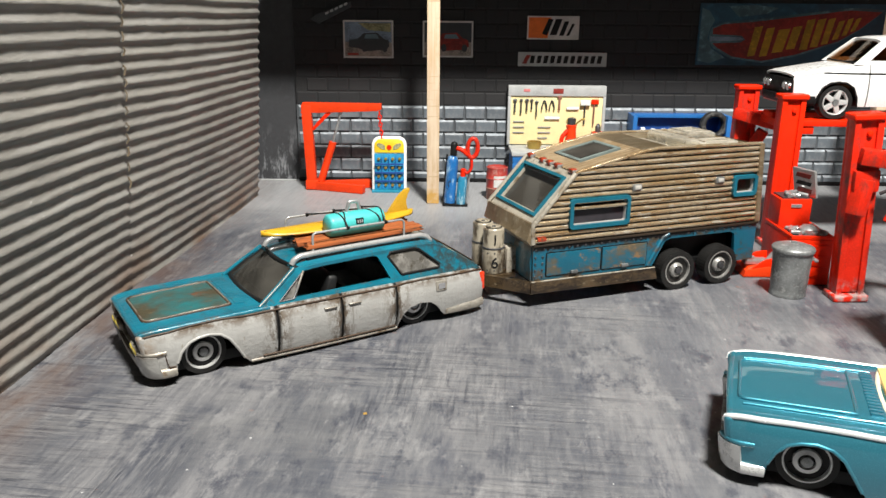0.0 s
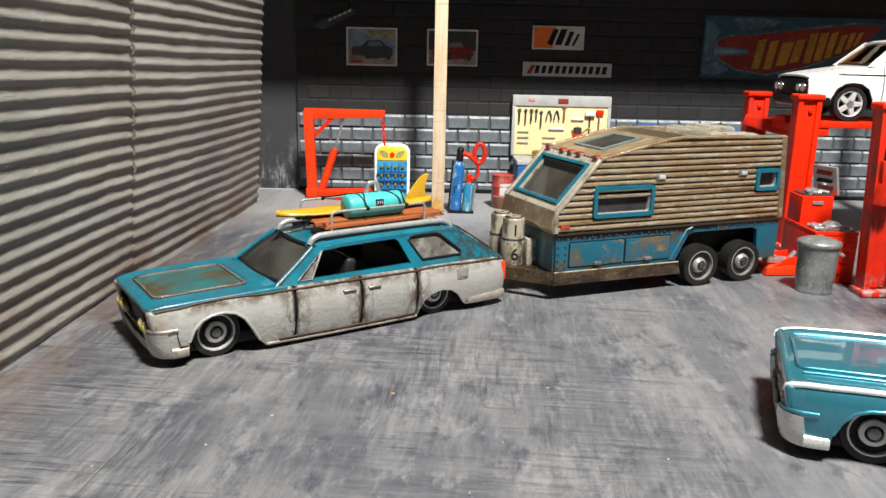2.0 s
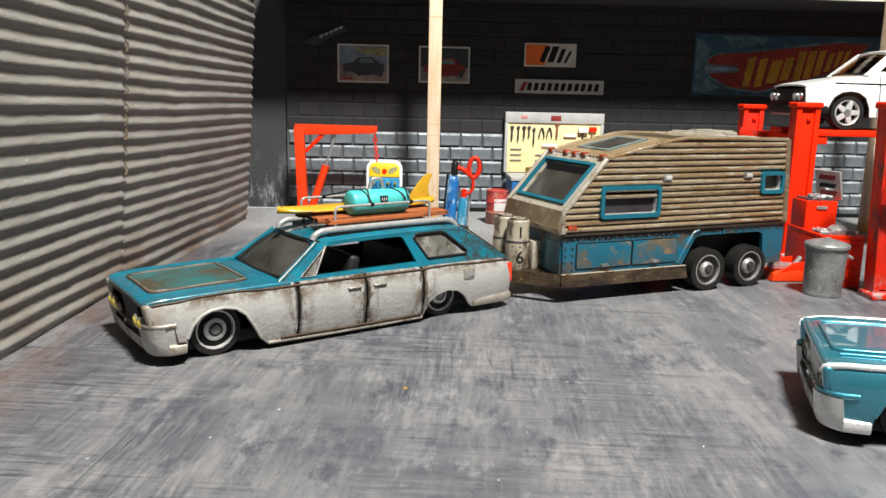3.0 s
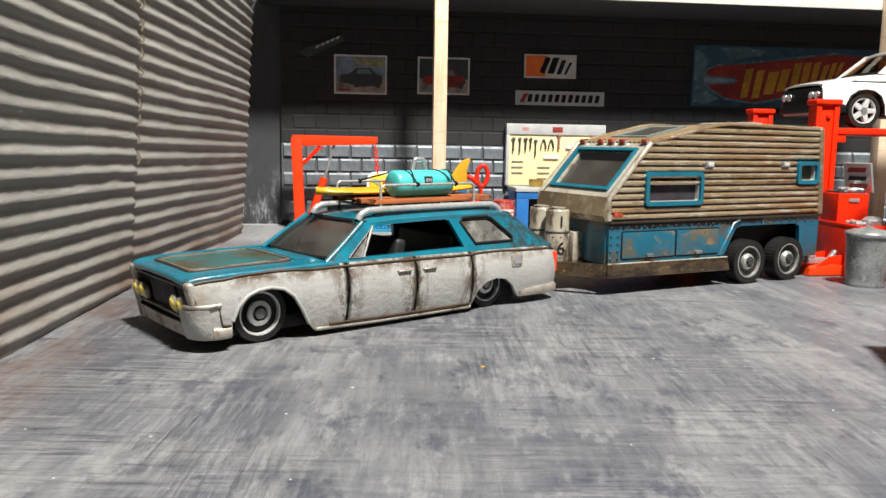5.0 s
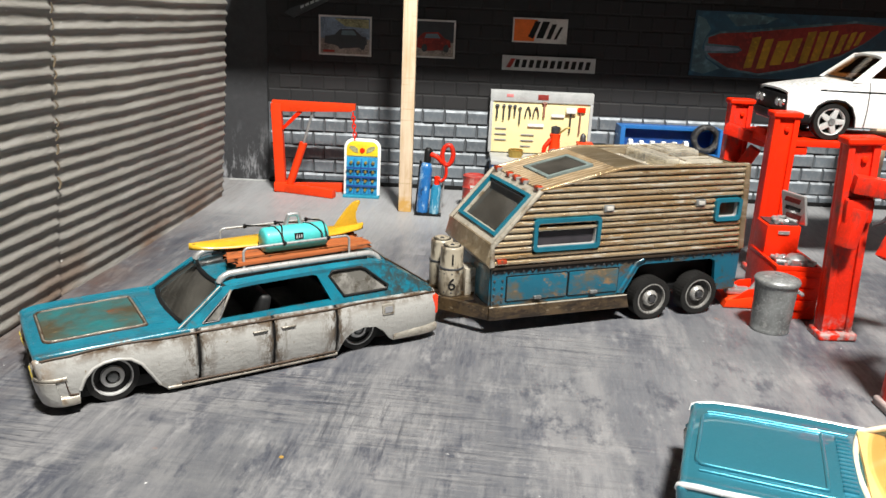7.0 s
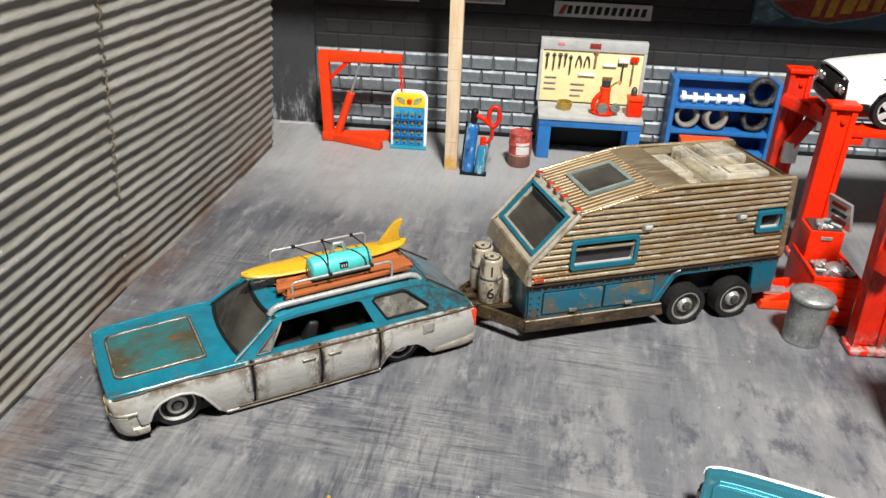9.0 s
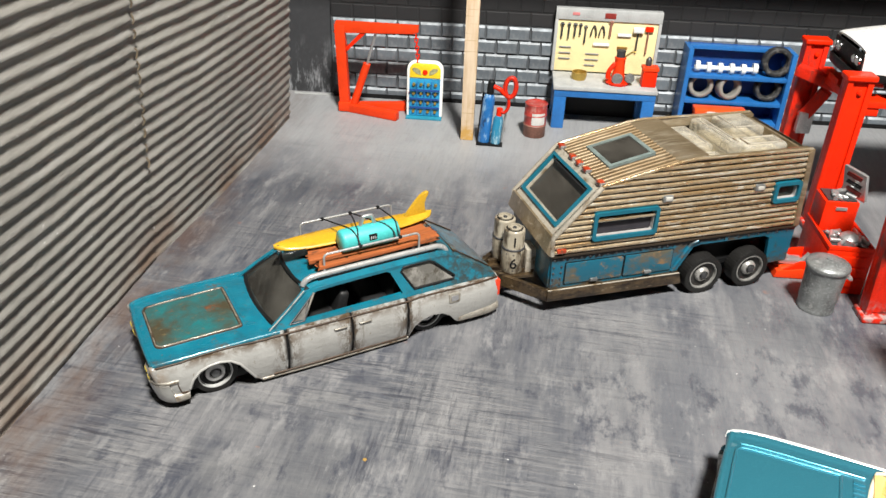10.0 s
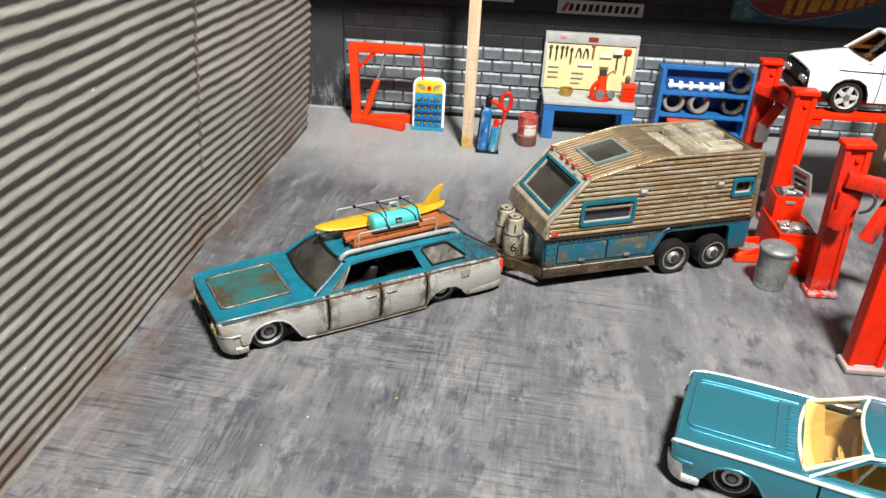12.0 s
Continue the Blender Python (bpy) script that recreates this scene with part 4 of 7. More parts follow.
pearl = plain("pale_pearl_trim", (0.80, 0.82, 0.82), 0.2, metal=0.3, coat=0.6, grain=0.03, depth=0)
car_white = plain("clean_white_enamel", (0.78, 0.78, 0.77), 0.28, coat=0.6, grain=0.03, depth=0)
tan_inside = plain("yellow_tan_plastic", (0.72, 0.48, 0.17), 0.45, grain=0.06)
dark_inside = plain("dark_interior_plastic", (0.010, 0.010, 0.0105), 0.55)
smoke_glass = thin_glass("dusty_smoked_glass", (0.34, 0.33, 0.32), 0.46, (0.085, 0.080, 0.070))
dusty_glass = Paint("dusty_pale_glass", (0.10, 0.095, 0.086), 0.26, coat=1.0)
dusty_glass.mix(dusty_glass.noise(0.3, detail=5, lo=0.47, hi=0.62), (0.21, 0.20, 0.185))
dusty_glass.mix(dusty_glass.noise(0.3, detail=7, rough=0.75, lo=0.52, hi=0.60, offset=(4, 4, 4)), (0.055, 0.048, 0.038))
clear_glass = thin_glass("clear_plastic", (0.93, 0.90, 0.82), 0.03)
brown_glass = thin_glass("brown_tinted_plastic", (0.66, 0.52, 0.38))
lamp_yellow = plain("yellow_lamp_lens", (0.80, 0.62, 0.10), 0.15, coat=0.6, depth=0)
lamp_red = plain("red_lamp_lens", (0.70, 0.045, 0.012), 0.2, coat=0.6, depth=0)
tyre_black = plain("black_toy_tyre", (0.014, 0.0135, 0.013), 0.5)
tyre_black.set("Specular IOR Level", 0.3)


# ---- vehicles ----
def sheet_between(fn, us, vs, bm=None, slot=0):
    """A sheet through fn(u, v) at the given steps."""
    return grid_sheet(len(us) - 1, len(vs) - 1, lambda i, j: fn(us[i], vs[j]), bm, slot)


def steps(a, b, size, extra=()):
    n = max(1, round(abs(b - a) / size))
    s = {round(a + (b - a) * k / n, 4) for k in range(n + 1)} | {e for e in extra if a < e < b}
    return sorted(s)


def turn_in(bm, depth, centre=None):
    """Gives a sheet a rim, turned towards the middle."""
    rim = [e for e in bm.edges if e.is_boundary]
    made = bmesh.ops.extrude_edge_only(bm, edges=rim)
    for v in (g for g in made["geom"] if isinstance(g, bmesh.types.BMVert)):
        if centre is None:
            v.co.y -= math.copysign(depth, v.co.y)
        else:
            v.co -= Vector(centre) * depth
    return bm


def sweep(path, section, bm=None, slot=0):
    """Carries a section of (outward, height) pairs along a level path of (x, y), outward being to its right."""
    own = bmesh.new()
    pts = [Vector((p[0], p[1], 0)) for p in path]
    loops = []
    for i, p in enumerate(pts):
        way = (pts[min(i + 1, len(pts) - 1)] - pts[max(i - 1, 0)]).normalized()
        out = Vector((way.y, -way.x, 0))
        loops.append([own.verts.new(p + out * o + Vector((0, 0, h))) for o, h in section])
    n = len(section)
    for a, b in zip(loops, loops[1:]):
        for k in range(n):
            own.faces.new((a[k], a[(k + 1) % n], b[(k + 1) % n], b[k]))
    own.faces.new(loops[0][::-1]), own.faces.new(loops[-1])
    return merge(own, bm, slot)


def pierced(outer, holes, place, depth):
    """A plate in (u, v) with holes, laid by place(u, v, d) and given a depth."""
    own = bmesh.new()
    edges = []
    for line in (outer, *holes):
        vs = [own.verts.new((u, 0, v)) for u, v in line]
        edges += [own.edges.new((vs[k], vs[(k + 1) % len(vs)])) for k in range(len(vs))]
    bmesh.ops.triangle_fill(own, use_beauty=True, use_dissolve=False, edges=edges)
    back = bmesh.ops.extrude_face_region(own, geom=own.faces[:])
    moved = {g for g in back["geom"] if isinstance(g, bmesh.types.BMVert)}
    for v in own.verts:
        u, w = v.co.x, v.co.z
        v.co = Vector(place(u, w, depth if v in moved else 0.0))
    return own


def finer(line, size):
    """A closed line with points added."""
    out = []
    for k in range(len(line)):
        a, b = Vector(line[k]), Vector(line[(k + 1) % len(line)])
        n = max(1, round((b - a).length / size))
        out += [tuple(a + (b - a) * i / n) for i in range(n)]
    return out


trailer_silver = plain("dull_wheel_silver", (0.42, 0.41, 0.39), 0.3, metal=0.5, coat=0.4, grain=0.2)
plain_black_steel = plain("dark_wheel_dish", (0.035, 0.033, 0.031), 0.45, metal=0.3, grain=0.3)


def toy_wheel(r, half, x, y, z, side, car, style="disc"):
    """A wheel on its axle; side is -1 for the near face."""
    m = Matrix.Translation((x, y, z)) @ Matrix.Rotation(radians(90 * -side), 4, "X")
    rin = r * 0.77
    rings = [(rin, -half), (r * 0.96, -half), (r, -half * 0.7), (r, half * 0.7), (r * 0.965, half), (rin, half * 1.02), (rin * 0.97, half * 0.86)]
    wheel = part("wheel", lathe(rings + [(rin * 0.97, -half)], 44, m=m, closed=True), tyre_black, car)
    if style == "disc":
        part("rim_ring", lathe([(rin * 0.99, half * 0.8), (rin * 0.98, half * 1.0), (rin * 0.91, half * 1.0), (rin * 0.885, half * 0.6)], 44, m=m), wheel_silver, wheel, "thin silver ring")
        part("rim", lathe([(rin * 0.98, half * 0.7), (rin * 0.62, half * 0.5), (rin * 0.32, half * 0.6), (0, half * 0.7)], 40, m=m), [black], wheel, "black dish")
        part("hub_ring", lathe([(rin * 0.58, half * 0.72), (rin * 0.55, half * 0.92), (rin * 0.36, half * 1.02), (rin * 0.33, half * 0.78)], 36, m=m), wheel_silver, wheel, "silver hub ring")
        part("hub_cap", lathe([(rin * 0.26, half * 0.8), (rin * 0.24, half * 1.05), (0, half * 1.2)], 20, m=m), zinc, wheel)
    elif style == "steel":
        part("rim_ring", lathe([(rin * 0.97, half * 0.75), (rin * 0.95, half * 0.97), (rin * 0.885, half * 0.98), (rin * 0.86, half * 0.5)], 44, m=m), trailer_silver, wheel, "silver ring")
        part("rim", lathe([(rin * 0.86, half * 0.62), (rin * 0.70, half * 0.5), (rin * 0.60, half * 0.45), (rin * 0.5, half * 0.5)], 40, m=m), plain_black_steel, wheel, "dark rim dish")
        part("hub_ring", lathe([(rin * 0.50, half * 0.45), (rin * 0.46, half * 0.85), (rin * 0.32, half * 1.05), (rin * 0.28, half * 0.8), (0, half * 0.8)], 40, m=m), trailer_silver, wheel)
        tread = bmesh.new()
        for k in range(40):
            turn = Matrix.Translation((x, y, z)) @ Matrix.Rotation(2 * math.pi * k / 40, 4, "Y")
            merge(box(-0.2, 0.2, -half * 0.98, half * 0.98, r * 0.93, r * 1.012), tread, 0, turn)
        part("tread", tread, tyre_black, wheel, smooth=0)
        part("hub_cap", lathe([(rin * 0.22, half * 0.9), (rin * 0.2, half * 1.25), (0, half * 1.3)], 16, m=m), dark_steel, wheel)
    else:
        part("rim", lathe([(rin * 0.97, half * 0.86), (rin * 0.93, half * 0.98), (rin * 0.86, half * 0.9), (rin * 0.82, half * 0.25)], 40, m=m), wheel_silver, wheel)
        part("brake_dish", lathe([(rin * 0.84, half * 0.3), (0, half * 0.2)], 30, m=m), black, wheel, "dark dish")
        for k in range(5):
            a = 2 * math.pi * k / 5 + 0.3
            bm = prism([(-0.8, rin * 0.12), (0.8, rin * 0.12), (0.55, rin * 0.9), (-0.55, rin * 0.9)], -half * 0.95, -half * 0.35, 0.1)
            part("spoke", bm, wheel_silver, wheel).matrix_basis = Matrix.Translation((x * MM, y * MM, z * MM)) @ Matrix.Rotation(a, 4, "Y")
        part("hub_cap", lathe([(rin * 0.26, half * 0.5), (rin * 0.24, half * 1.05), (0, half * 1.1)], 20, m=m), zinc, wheel)
    return wheel


class Shell:
    """The lower body of a toy car: x runs rearwards from the front axle, y from its middle line."""

    def __init__(self, belt, half, under, bulge):
        self.belt, self.half, self.under, self.bulge = belt, half, under, bulge

    def side_point(self, x, f, sign, inset=0.0):
        top, low = eased(x, self.belt), ramp(x, self.under)
        z = low + (top - low) * f
        y = eased(x, self.half) + eased(z / top, self.bulge) - inset
        return Vector((x, sign * y, z))

    def side(self, x0, x1, sign, inset=0.0, rim=0.6, size=0.8):
        us = steps(x0, x1, size, [k for k, _ in self.under])
        vs = [0, 0.12, 0.25, 0.4, 0.55, 0.7, 0.82, 0.91, 0.965, 1]
        bm = sheet_between(lambda x, f: self.side_point(x, f, sign, inset), us, vs)
        return turn_in(bm, rim) if rim else bm

    def deck_point(self, x, f, profile, lift=0.0):
        """f runs from -1 to 1 across; profile gives the height over the belt by |f|."""
        h = eased(x, self.half)
        return Vector((x, f * h, eased(x, self.belt) + eased(abs(f), profile) + lift))

    def deck(self, x0, x1, f0, f1, profile, lift=0.0, size=1.2, rim=0.5):
        us = steps(x0, x1, size)
        vs = steps(f0, f1, 0.05)
        bm = sheet_between(lambda x, f: self.deck_point(x, f, profile, lift), us, vs)
        return turn_in(bm, rim, (0, 0, 1)) if rim else bm


LONG_BELT = [(-12.2, 9.5), (-11.2, 10.1), (-8, 10.5), (13, 10.9), (40, 10.7), (58, 10.4), (61, 10.0)]
LONG_HALF = [(-12.2, 10.6), (-11, 11.3), (-6, 11.8), (10, 12.0), (30, 12.1), (50, 12.0), (58, 11.7), (61, 11.0)]
LONG_UNDER = [(-12.2, 2.4), (-5.4, 2.2), (-5.2, 4.2), (-4.4, 6.2), (-3.0, 7.6), (-1.4, 8.2), (0.6, 8.4), (2.6, 8.0), (4.2, 6.8), (5.6, 4.6), (7.0, 2.2), (8.2, 1.0), (20, 0.8), (39.3, 0.8),
                 (39.7, 2.2), (40.6, 4.0), (42.2, 5.2), (44.6, 5.7), (47, 5.3), (48.8, 4.0), (50.2, 2.2), (51.0, 1.5), (60, 2.0), (61, 2.4)]
LONG_BULGE = [(0, -0.5), (0.25, 0.35), (0.55, 0.9), (0.8, 0.75), (0.93, 0.3), (1, -0.1)]
DECK = [(0, 0.55), (0.5, 0.45), (0.78, 0.12), (0.88, 0.10), (0.95, 0.32), (1, 0.0)]


def raked(bm, worn):
    """Pulls a casting's nose back towards its foot, so that the fender tips overhang."""
    top, slope = (0.55, 0.215) if worn else (0.55, 0.135)
    for v in bm.verts:
        w = min(1.0, max(0.0, (-5.2 - v.co.x) / 5))
        v.co.x += w * (top + slope * max(0.0, 10.2 - v.co.z))
    return bm


def big_saloon(car, shell, side_mat, top_mat, hood_mat, trim_mat, line_mat, bumper_mat, worn):
    """Lower body, bonnet, lamps, bumpers and wheels of the long saloon casting."""
    for sign in (-1, 1):
        for name, x0, x1 in (("front_fender", -11.4, 13.28), ("front_door", 13.72, 26.48), ("rear_door", 26.92, 38.68), ("rear_quarter", 39.12, 61)):
            part(name, raked(shell.side(x0, x1, sign), worn), side_mat, car)
        part("side_liner", raked(shell.side(-10.5, 60.4, sign, 0.45, 0), worn), black, car, "dark inner shell")
        for x in (24.2, 29.4):
            p = shell.side_point(x, 0.80, sign)
            part("door_handle", rod([p + Vector((-1.3, 0, 0)), p + Vector((-1.2, sign * 0.3, 0)), p + Vector((1.2, sign * 0.3, 0)), p + Vector((1.3, 0, 0))], 0.16, 8), bumper_mat, car)
        us = steps(-11.2, 60.8, 1.2)
        bm = bmesh.new()
        rod([shell.side_point(-11.3, 0.9, sign) + Vector((-0.75, -sign * 0.9, -0.3)), shell.side_point(-11.3, 0.96, sign) + Vector((-0.5, -sign * 0.2, 0.0))] + [shell.side_point(x, 0.955 if worn else 0.985, sign) + Vector((0, sign * 0.04, 0.0)) for x in us], 0.2 if worn else 0.42, 10, bm)
        part("belt_trim", raked(bm, worn), line_mat, car, "thin trim along the top edge")
        if worn:
            part("fender_crown", raked(rod([shell.side_point(x, 1.0, sign) + Vector((0, -sign * 0.35, -0.1)) for x in steps(-11.2, 12.4, 1.2)], 0.5, 12), worn), top_mat, car)
        if worn:
            part("door_foot_gap", rod([shell.side_point(x, 0.085, sign) + Vector((0, sign * 0.05, 0)) for x in steps(10.5, 38.9, 1.2)], 0.2, 8), rust_line, car, "dark rusty line over the sill")
        part("sill", rod([shell.side_point(x, 0.02, sign) for x in steps(8.2, 39.2, 1.5)], 0.32, 8), bumper_mat, car)
    part("bonnet_surround", raked(shell.deck(-11.4, 11.6, -0.985, 0.985, DECK), worn), top_mat, car)
    part("bonnet_nose", raked(rod([shell.deck_point(-11.3, f, DECK) + Vector((0.1 - 0.25 * (1 - f * f), 0, -0.5)) for f in steps(-0.97, 0.97, 0.06)], 0.62, 10), worn), top_mat, car)
    b0, b1, bf = (-9.6, 6.4, 0.60) if worn else (-10.2, 5.6, 0.60)
    part("bonnet", raked(shell.deck(b0, b1, -bf, bf, DECK, 0.14), worn), hood_mat, car, "framed bonnet panel")
    corner = [(b0 + 1.2 - 1.2 * math.sin(a), -bf + 0.1 - 0.1 * math.cos(a)) for a in [k * math.pi / 10 for k in range(6)]]
    edge = [(x, f) for x, f in corner] + [(b0, f) for f in steps(-bf + 0.1, bf - 0.1, 0.1)] + [(x, -f) for x, f in corner[::-1]]
    edge += [(x, bf) for x in steps(b0 + 1.2, b1, 1.5)] + [(b1, -f) for f in steps(-bf, bf, 0.1)] + [(-x, -bf) for x in steps(-b1, -b0 - 1.2, 1.5)]
    edge = [shell.deck_point(x, f, DECK, 0.16) for x, f in edge]
    part("bonnet_edge", raked(rod(edge + edge[:1], 0.22 if worn else 0.26, 10), worn), trim_mat, car, "raised line round the bonnet")
    if worn:
        part("bonnet_groove", raked(rod([p + Vector((0, 0, -0.16)) for p in edge + edge[:1]], 0.36, 10), worn), rust_line, car, "rusty groove round the bonnet panel")
        for sign in (-1, 1):
            part("corner_gap", raked(rod([(-8.0, sign * 12.52, 6.3), (-7.9, sign * 12.56, 5.0), (-7.6, sign * 12.5, 3.75), (-5.6, sign * 12.36, 3.7)], 0.15, 6), worn), rust_line, car, "dark gap round the bumper corner")
    for f in () if worn else (-0.70, 0.70):
        part("bonnet_ridge", raked(rod([shell.deck_point(x, f, DECK, 0.06) for x in steps(-9.6, 9.0, 1.5)], 0.26, 10), worn), trim_mat, car, "second raised line beside the panel")
    part("cowl", shell.deck(7.4, 9.2, -0.62, 0.62, DECK, 0.10), top_mat, car)
    for k in range(0 if worn else 14):
        f = -0.58 + 0.09 * k
        part("cowl_slat", box(7.3, 9.0, f * 11.2 - 0.24, f * 11.2 + 0.24, 11.3, 11.66, 0.08), top_mat, car)
    # nose
    part("grille_backing", raked(box(-11.2, -10.6, -9.6, 9.6, 3.4, 9.6), worn), black, car)
    for k in range(15):
        y = -4.6 + k * 0.657
        part("grille_bar", raked(box(-11.6, -11.2, y - 0.12, y + 0.12, 4.8, 8.9, 0.05), worn), dark_steel if worn else bumper_mat, car)
    part("grille_rail", raked(box(-11.8, -11.2, -9.8, 9.8, 8.9, 9.3, 0.15), worn), dark_steel if worn else bumper_mat, car)
    part("grille_rail", raked(box(-12.2, -11.2, -9.8, 9.8, 4.3, 4.7, 0.15), worn), bumper_mat, car)
    for y in (-8.9, -6.3, 6.3, 8.9):
        m = Matrix.Translation((-11.95 if worn else -11.25, y, 6.4)) @ Matrix.Rotation(radians(-90), 4, "Y")
        lamp = part("headlamp", raked(lathe([(1.35, 0), (1.35, 0.5), (1.1, 0.75)], 20, m=m), worn), bumper_mat, car)
        part("lens", raked(lathe([(1.12, 0.6), (0.8, 0.95), (0, 1.1)], 20, m=m), worn), lamp_yellow if worn else clear_glass, lamp, "yellow lens" if worn else "")
    nose = [(-12.0, -10.6), (-12.4, -9.0), (-12.6, -5), (-12.7, 0), (-12.6, 5), (-12.4, 9.0), (-12.0, 10.6)]
    blade = [(-0.3, 2.1), (0.2, 2.2), (0.5, 2.6), (0.5, 3.4), (0.2, 3.9), (-0.3, 4.0)]
    part("front_bumper", raked(sweep(smooth_path([(x, y, 0) for x, y in nose[::-1]], 4), [(-o, h) for o, h in blade]), worn), bumper_mat, car)
    for sign in (-1, 1):
        bend = smooth_path([(-12.7, sign * 9.2, 0), (-12.4, sign * 10.4, 0), (-11.7, sign * 11.4, 0), (-10.8, sign * 12.0, 0), (-9.9, sign * 12.35, 0)], 5)
        way = 1 if sign < 0 else -1
        part("bumper_corner", raked(sweep(bend[::way], [(-0.35, 1.9), (0.1, 1.9), (0.35, 2.3), (0.45, 4.2), (0.4, 6.2), (-0.35, 6.3)] if way > 0 else [(0.35, 1.9), (-0.1, 1.9), (-0.35, 2.3), (-0.45, 4.2), (-0.4, 6.2), (0.35, 6.3)]), worn), side_mat if worn else bumper_mat, car)
        part("corner_lip", raked(rod([Vector((p.x, p.y, 6.6)) for p in bend[4:]] + [Vector((-7.6, sign * 12.45, 6.7))], 0.42, 8), worn), bumper_mat if worn else side_mat, car)
        strip = [(-10.2, sign * 12.3), (-8.0, sign * 12.35), (-5.5, sign * 12.2)]
        part("lower_strip", raked(sweep(strip[::way], [(-0.4, 1.9), (0.1, 1.9), (0.4, 2.3), (0.35, 3.3), (0.0, 3.6), (-0.4, 3.6)]), worn), bumper_mat, car)
        part("arch_lip", rod([shell.side_point(x, 0.0, sign) + Vector((0, -sign * 0.05, 0.1)) for x, _ in LONG_UNDER[2:11]], 0.27, 10), side_mat, car)
        part("nose_blade", raked(box(-12.2, -10.6, sign * 10.85 - 0.95, sign * 10.85 + 0.95, 6.3, 10.1, 0.9, seg=5), worn), side_mat, car)
    tail = [(51.2, -11.9), (57, -12.1), (60.4, -11.6), (61.4, -10.0), (61.7, 0), (61.4, 10.0), (60.4, 11.6), (57, 12.1), (51.2, 11.9)]
    low = [(-0.3, 1.4), (0.3, 1.5), (0.5, 2.0), (0.5, 2.8), (0.2, 3.2), (-0.3, 3.2)]
    part("rear_bumper", sweep(smooth_path([(x, y, 0) for x, y in tail], 4), low), bumper_mat, car)
    part("tail_panel", box(60.2, 61.1, -10.6, 10.6, 2.6, 10.2, 0.3), side_mat, car)
    for sign in (-1, 1):
        part("tail_lamp", box(60.2, 61.5, sign * 11.2 - 0.75, sign * 11.2 + 0.75, 5.2, 9.2, 0.35), lamp_red, car, "red tail lamp")
    part("chassis", box(-9, 59, -9.6, 9.6, 1.4, 3.6, 0.4), black, car)
    for x in (0.0, 44.6):
        for sign in (-1, 1):
            toy_wheel(4.3, 1.9, x, sign * 8.4, 4.33, sign, car)
        part("axle", rod([(x, -8, 4.38), (x, 8, 4.38)], 0.4, 8), dark_steel, car)
    part("cabin_floor", box(10, 58, -10.2, 10.2, 3.4, 5.0), dark_inside if worn else tan_inside, car)


def cabin_side(car, mat, outer, holes, z0, y0, z1, y1, thick=0.9):
    """The window frame of both flanks, leaning inwards from y0 at z0 to y1 at z1."""
    for sign in (-1, 1):
        def place(u, w, d):
            return (u, sign * (y0 + (y1 - y0) * (w - z0) / (z1 - z0) - d), w)
        part("window_frame", pierced(finer(outer, 2.0), [finer(h, 1.5) for h in holes], place, thick), mat, car)


def pane(car, name, line, sign, z0, y0, z1, y1, mat, label=""):
    bm = bmesh.new()
    for d in (0.35, 0.65):
        bm.faces.new([bm.verts.new((u, sign * (y0 + (y1 - y0) * (w - z0) / (z1 - z0) - d), w)) for u, w in line])
    return part(name, bm, mat, car, label, smooth=0)


def screen(car, low, high, ylow, yhigh, bow, mat, label, gap=0.3):
    """A bowed windscreen from the line low to the line high in (x, z)."""
    bm = bmesh.new()
    for d in (0.0, gap):
        sheet_between(lambda f, u: Vector((low[0] + (high[0] - low[0]) * u + bow * f * f + d * 0.6, f * (ylow + (yhigh - ylow) * u), low[1] + (high[1] - low[1]) * u - d * 0.6 + 0.5 * u * (1 - u))), [k / 6 - 1 for k in range(13)], [0, 0.25, 0.5, 0.75, 1], bm)
    return part("windscreen", bm, mat, car, label)


def screen_edge(car, low, high, ylow, yhigh, bow, r, mat, name="windscreen_surround"):
    def p(f, u):
        return Vector((low[0] + (high[0] - low[0]) * u + bow * f * f, f * (ylow + (yhigh - ylow) * u), low[1] + (high[1] - low[1]) * u + 0.5 * u * (1 - u)))
    fs = [k / 6 - 1 for k in range(13)]
    line = [p(f, 0) for f in fs] + [p(1, u) for u in (0.25, 0.5, 0.75)] + [p(f, 1) for f in fs[::-1]] + [p(-1, u) for u in (0.75, 0.5, 0.25)] + [p(-1, 0)]
    part(name, rod(line, r, 8), mat, car)


def roof_skin(car, name, table, half, crown, mat, drop=0.6, thick=0.7):
    """A roof over x with a soft crown; table gives its height, half its half-width."""
    us = steps(table[0][0], table[-1][0], 1.2)
    fs = [k / 10 - 1 for k in range(21)]
    bm = bmesh.new()

    def point(x, f, d):
        return Vector((x, f * (eased(x, half)), eased(x, table) + crown * (1 - f * f) - drop * abs(f) ** 8 - d))
    bm = sheet_between(lambda x, f: point(x, f, 0), us, fs)
    turn_in(bm, thick, (0, 0, 1))
    sheet_between(lambda x, f: point(x, f * 0.985, thick), us, fs, bm)
    return part(name, bm, mat, car)


def seat(car, x, mat, wide=8.0):
    part("seat", box(x - 3.2, x + 3.0, -wide, wide, 5.0, 8.6, 0.9, seg=3), mat, car)
    bm = box(-1.1, 1.1, -wide, wide, 0, 6.2, 0.8, seg=3)
    bmesh.ops.transform(bm, matrix=Matrix.Translation((x + 3.0, 0, 7.2)) @ Matrix.Rotation(radians(12), 4, "Y"), verts=bm.verts)
    part("seat_back", bm, mat, car)


